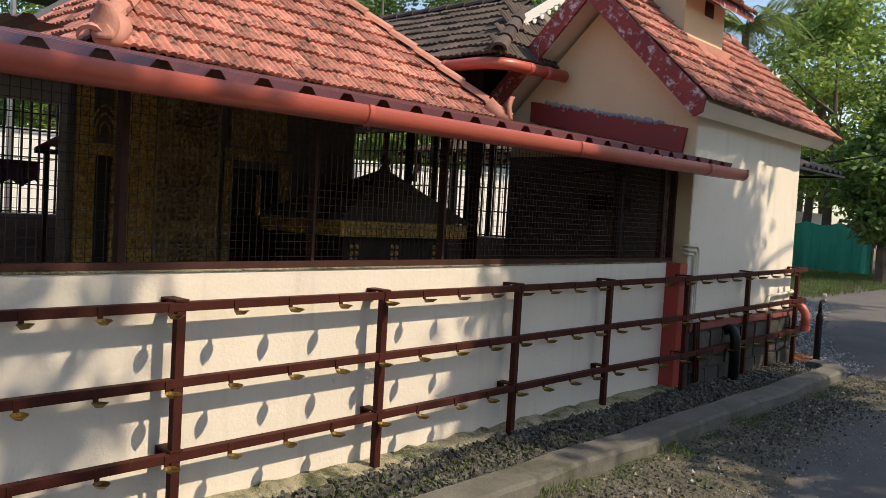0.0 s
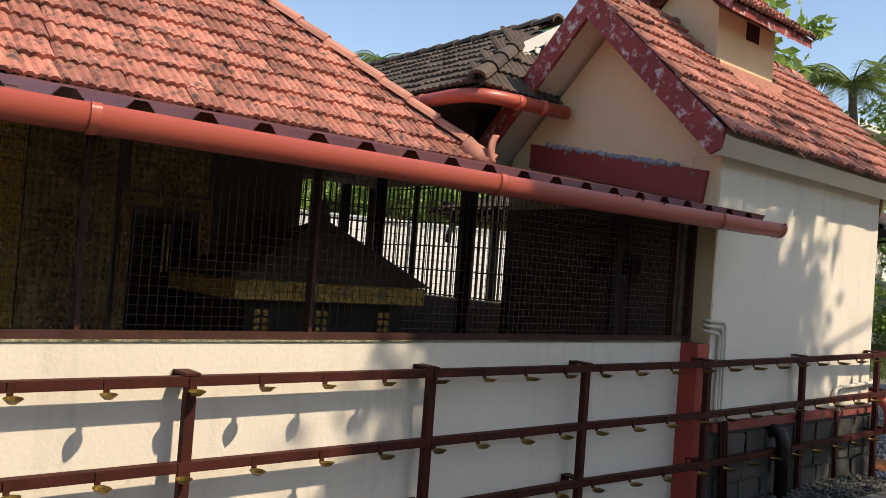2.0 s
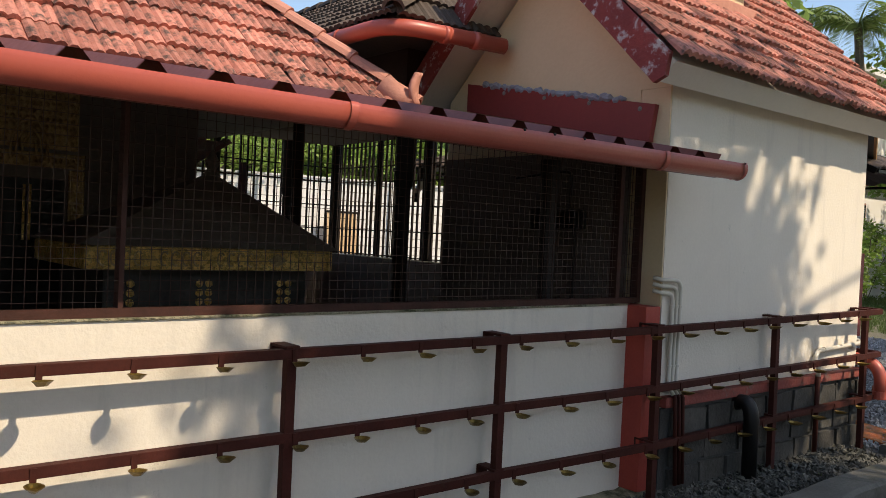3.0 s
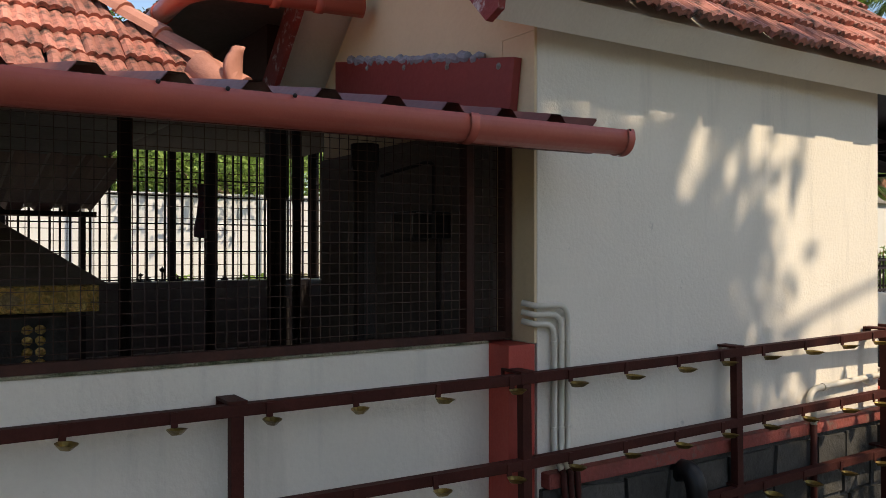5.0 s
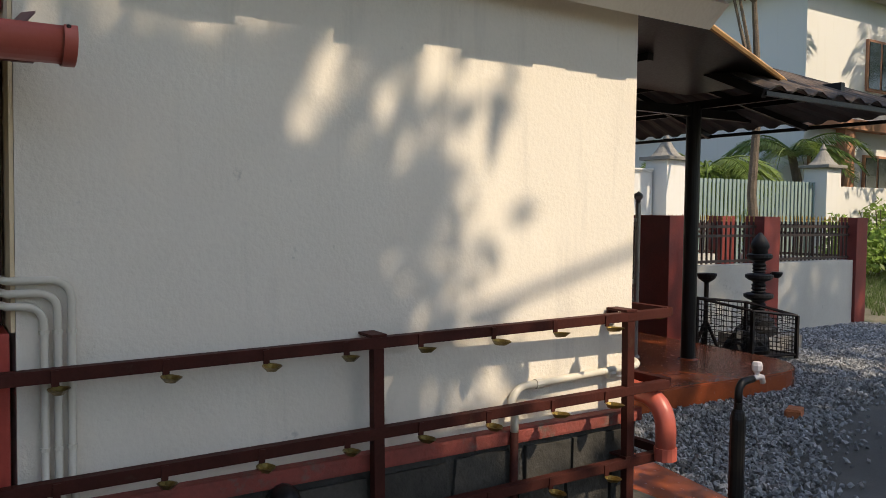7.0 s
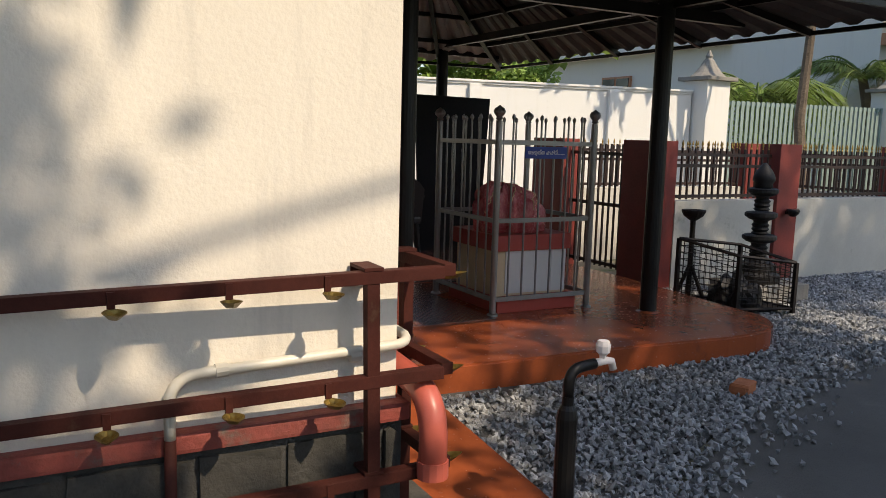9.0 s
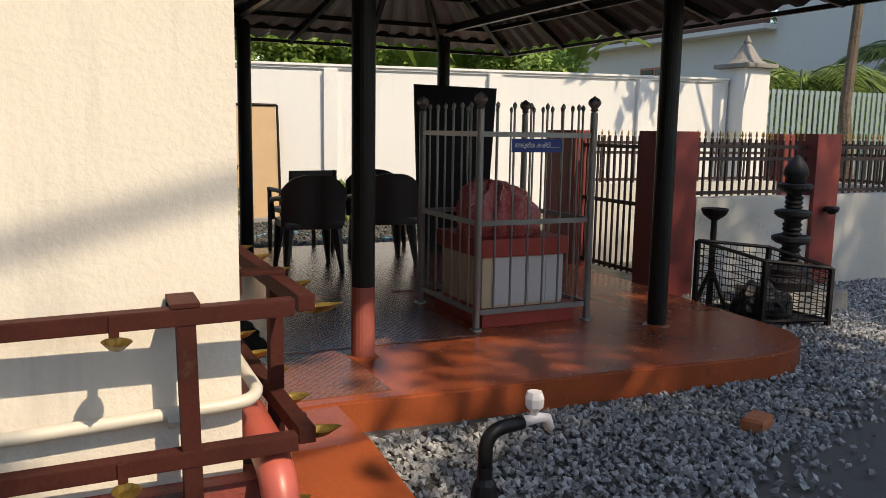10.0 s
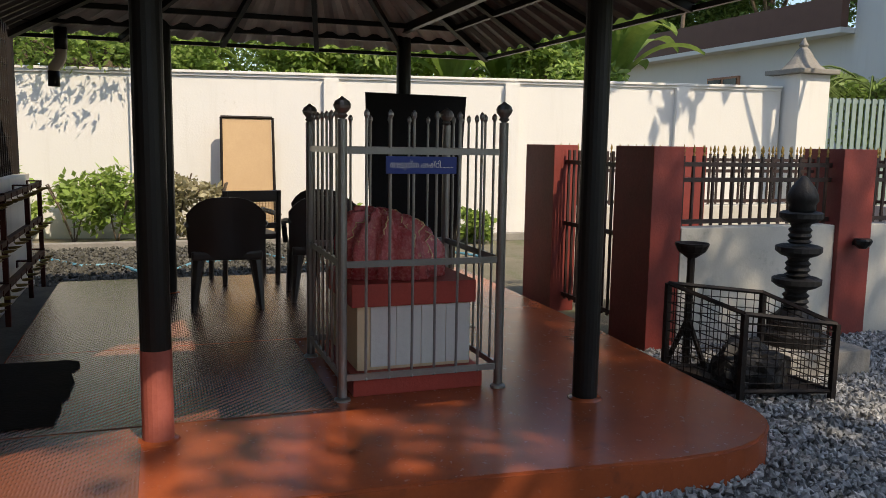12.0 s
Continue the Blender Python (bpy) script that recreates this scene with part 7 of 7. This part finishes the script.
rng = random.Random(9)
z = 0.03
for hgt in (0.18, 0.17, 0.15):
    y = 6.29 + rng.uniform(0, 0.1)
    while y < 8.62:
        w = min(rng.uniform(0.24, 0.42), 8.66 - y)
        bm = B()
        prism(bm, [(WX + 0.023, a, b) for a, b in stone_outline(y + w / 2, z + hgt / 2, w, hgt, rng)], (rng.uniform(0.012, 0.022), 0, 0))
        part("stone", bm, M_STONE, PLINTH)
        y += w
    z += hgt

# ---- roof pieces ----
TILE = tile_mesh("tile", M_TILE)
DTILE = tile_mesh("tile", M_TILEDARK, 0.2, 0.2)
rng = random.Random(31)
sl = math.hypot(1, PK)
W = PY1 - PY0
# pyramid: east, south and north slopes
tile_field(pyramid, TILE, (PX0 + 0.03, PY0, PZ + 0.0), (0, 1, 0), (-1, 0, PK), W, HALF * sl, lambda u, v: u > v / sl - 0.07 and u < W - v / sl + 0.07, rng)
tile_field(pyramid, TILE, (PX0 - W, PY0 - 0.03, PZ), (1, 0, 0), (0, 1, PK), W, HALF * sl, lambda u, v: W - u > v / sl - 0.02 and W - u < 1.9 and u > v / sl, rng)
for q in (PC[0], PC[1]):
    ridge_run(pyramid, M_HIP, q + Vector((0.05, 0.05 if q is PC[1] else -0.05, 0.02)), APEX + Vector((0, 0, 0.03)))
# block roof: east slope and a strip of the west one
sb = math.hypot(EX - RX, RZ - EZ)
tile_field(block_roof, TILE, (EX + 0.05, ROOF_Y0 - 0.0, EZ + 0.0), (0, 1, 0), (RX - EX, 0, RZ - EZ), ROOF_Y1 - ROOF_Y0 - 0.1, sb, lambda u, v: v < sb - 0.02 and not (v > sb * 0.52 and 1.0 < u < 1.86 and v < sb * 0.86), rng)
ridge_run(block_roof, M_TILE, (RX, ROOF_Y0 - 0.02, RZ + 0.02), (RX, ROOF_Y1, RZ + 0.02))
# cupola roof
tile_field(cup, TILE, (CRX + 0.54, CY0 - 0.19, CRZ - 0.54 * 0.80), (0, 1, 0), (-1, 0, 0.80), CY1 - CY0 + 0.3, 0.66, lambda u, v: True, rng)
# dark roof: south slope, and the small east slope
dl = math.hypot(1, DK)
tile_field(dark_roof, DTILE, (-8.2, DY0 - 0.03, DZ), (1, 0, 0), (0, 1, DK), 8.2 + DX0, (DRY - DY0) * dl, lambda u, v: u < (8.2 + DX0) - v / dl * 0.5, rng, 0.2, 0.2)
tile_field(dark_roof, DTILE, (DX0 + 0.03, DY0, DZ), (0, 1, 0), (DRX - DX0, 0, DRZ - DZ), 1.2, 0.75, lambda u, v: u > v * 0.9, rng, 0.2, 0.2)
ridge_run(dark_roof, M_TILEDARK, (DX0 + 0.04, DY0 - 0.04, DZ + 0.03), Vector((DX0 + 0.04, DY0 - 0.04, DZ + 0.03)).lerp(Vector((DRX, DRY, DRZ + 0.03)), 0.62))
ridge_run(dark_roof, M_TILEDARK, (DRX + 0.2, DRY, DRZ + 0.03), (-8.5, DRY, DRZ + 0.03))
# white fretted gablet board
bm = B()
for s in (-1, 1):
    a = Vector((DRX + 0.34, DRY, DRZ + 0.03))
    b = Vector((DRX + 0.34, DRY + s * 0.56, DRZ - 0.30))
    prism(bm, [a, b, b + Vector((0, 0, -0.10)), a + Vector((0, 0, -0.10))], (0.015, 0, 0))
    for i in range(5):
        q = a.lerp(b, (i + 0.5) / 5) + Vector((0, 0, -0.10))
        prism(bm, [q + Vector((0, -0.035, 0)), q + Vector((0, 0.035, 0)), q + Vector((0, 0.02, -0.045)), q + Vector((0, -0.02, -0.045))], (0.015, 0, 0))
part("fretted_board", bm, M_FARWALL, dark_roof, "white fretted gable board")
# corner finials
for y, s in ((PY1, 1), (PY0, -1)):
    fn = thing("finial", "pale terracotta upturned corner finial of the roof", "finial", (PX0 + 0.06, y - s * 0.03, PZ + 0.0), "corner finials")
    d, side = Vector((0.707, 0.707 * s, 0)), Vector((-0.707 * s, 0.707, 0))
    bm = B()
    tube(bm, [d * -0.16 + Vector((0, 0, 0.14)), d * -0.05 + Vector((0, 0, 0.055)), d * 0.06 + Vector((0, 0, 0.045))], 0.06, 10, radii=[0.085, 0.078, 0.062])
    part("collar", bm, M_HIP, fn, smooth=True)
    bm = B()
    front, back = [], []
    for j in range(9):
        v = j / 8
        w = 0.055 + 0.028 * math.sin(math.pi * min(1, v * 1.15)) - 0.075 * max(0, v - 0.72) ** 1.0 * 0.9
        lift = d * (0.045 + 0.09 * (v - 0.35) ** 2 - 0.02 * v) + Vector((0, 0, 0.02 + 0.20 * v))
        front.append([bm.verts.new(lift + side * w * u + d * 0.03 * (1 - u * u)) for u in (-1, -0.6, -0.2, 0.2, 0.6, 1)])
        back.append([bm.verts.new(lift + side * w * u * 0.9 + d * (0.03 * (1 - u * u) - 0.022)) for u in (-1, -0.6, -0.2, 0.2, 0.6, 1)])
    for j in range(8):
        for i in range(5):
            bm.faces.new((front[j][i], front[j][i + 1], front[j + 1][i + 1], front[j + 1][i]))
            bm.faces.new((back[j][i], back[j + 1][i], back[j + 1][i + 1], back[j][i + 1]))
        for i in (0, 5):
            bm.faces.new((front[j][i], front[j + 1][i], back[j + 1][i], back[j][i]))
    for j in (0, 8):
        for i in range(5):
            bm.faces.new((front[j][i], back[j][i], back[j][i + 1], front[j][i + 1]))
    bmesh.ops.recalc_face_normals(bm, faces=bm.faces[:])
    part("shield", bm, M_HIP, fn, smooth=True)
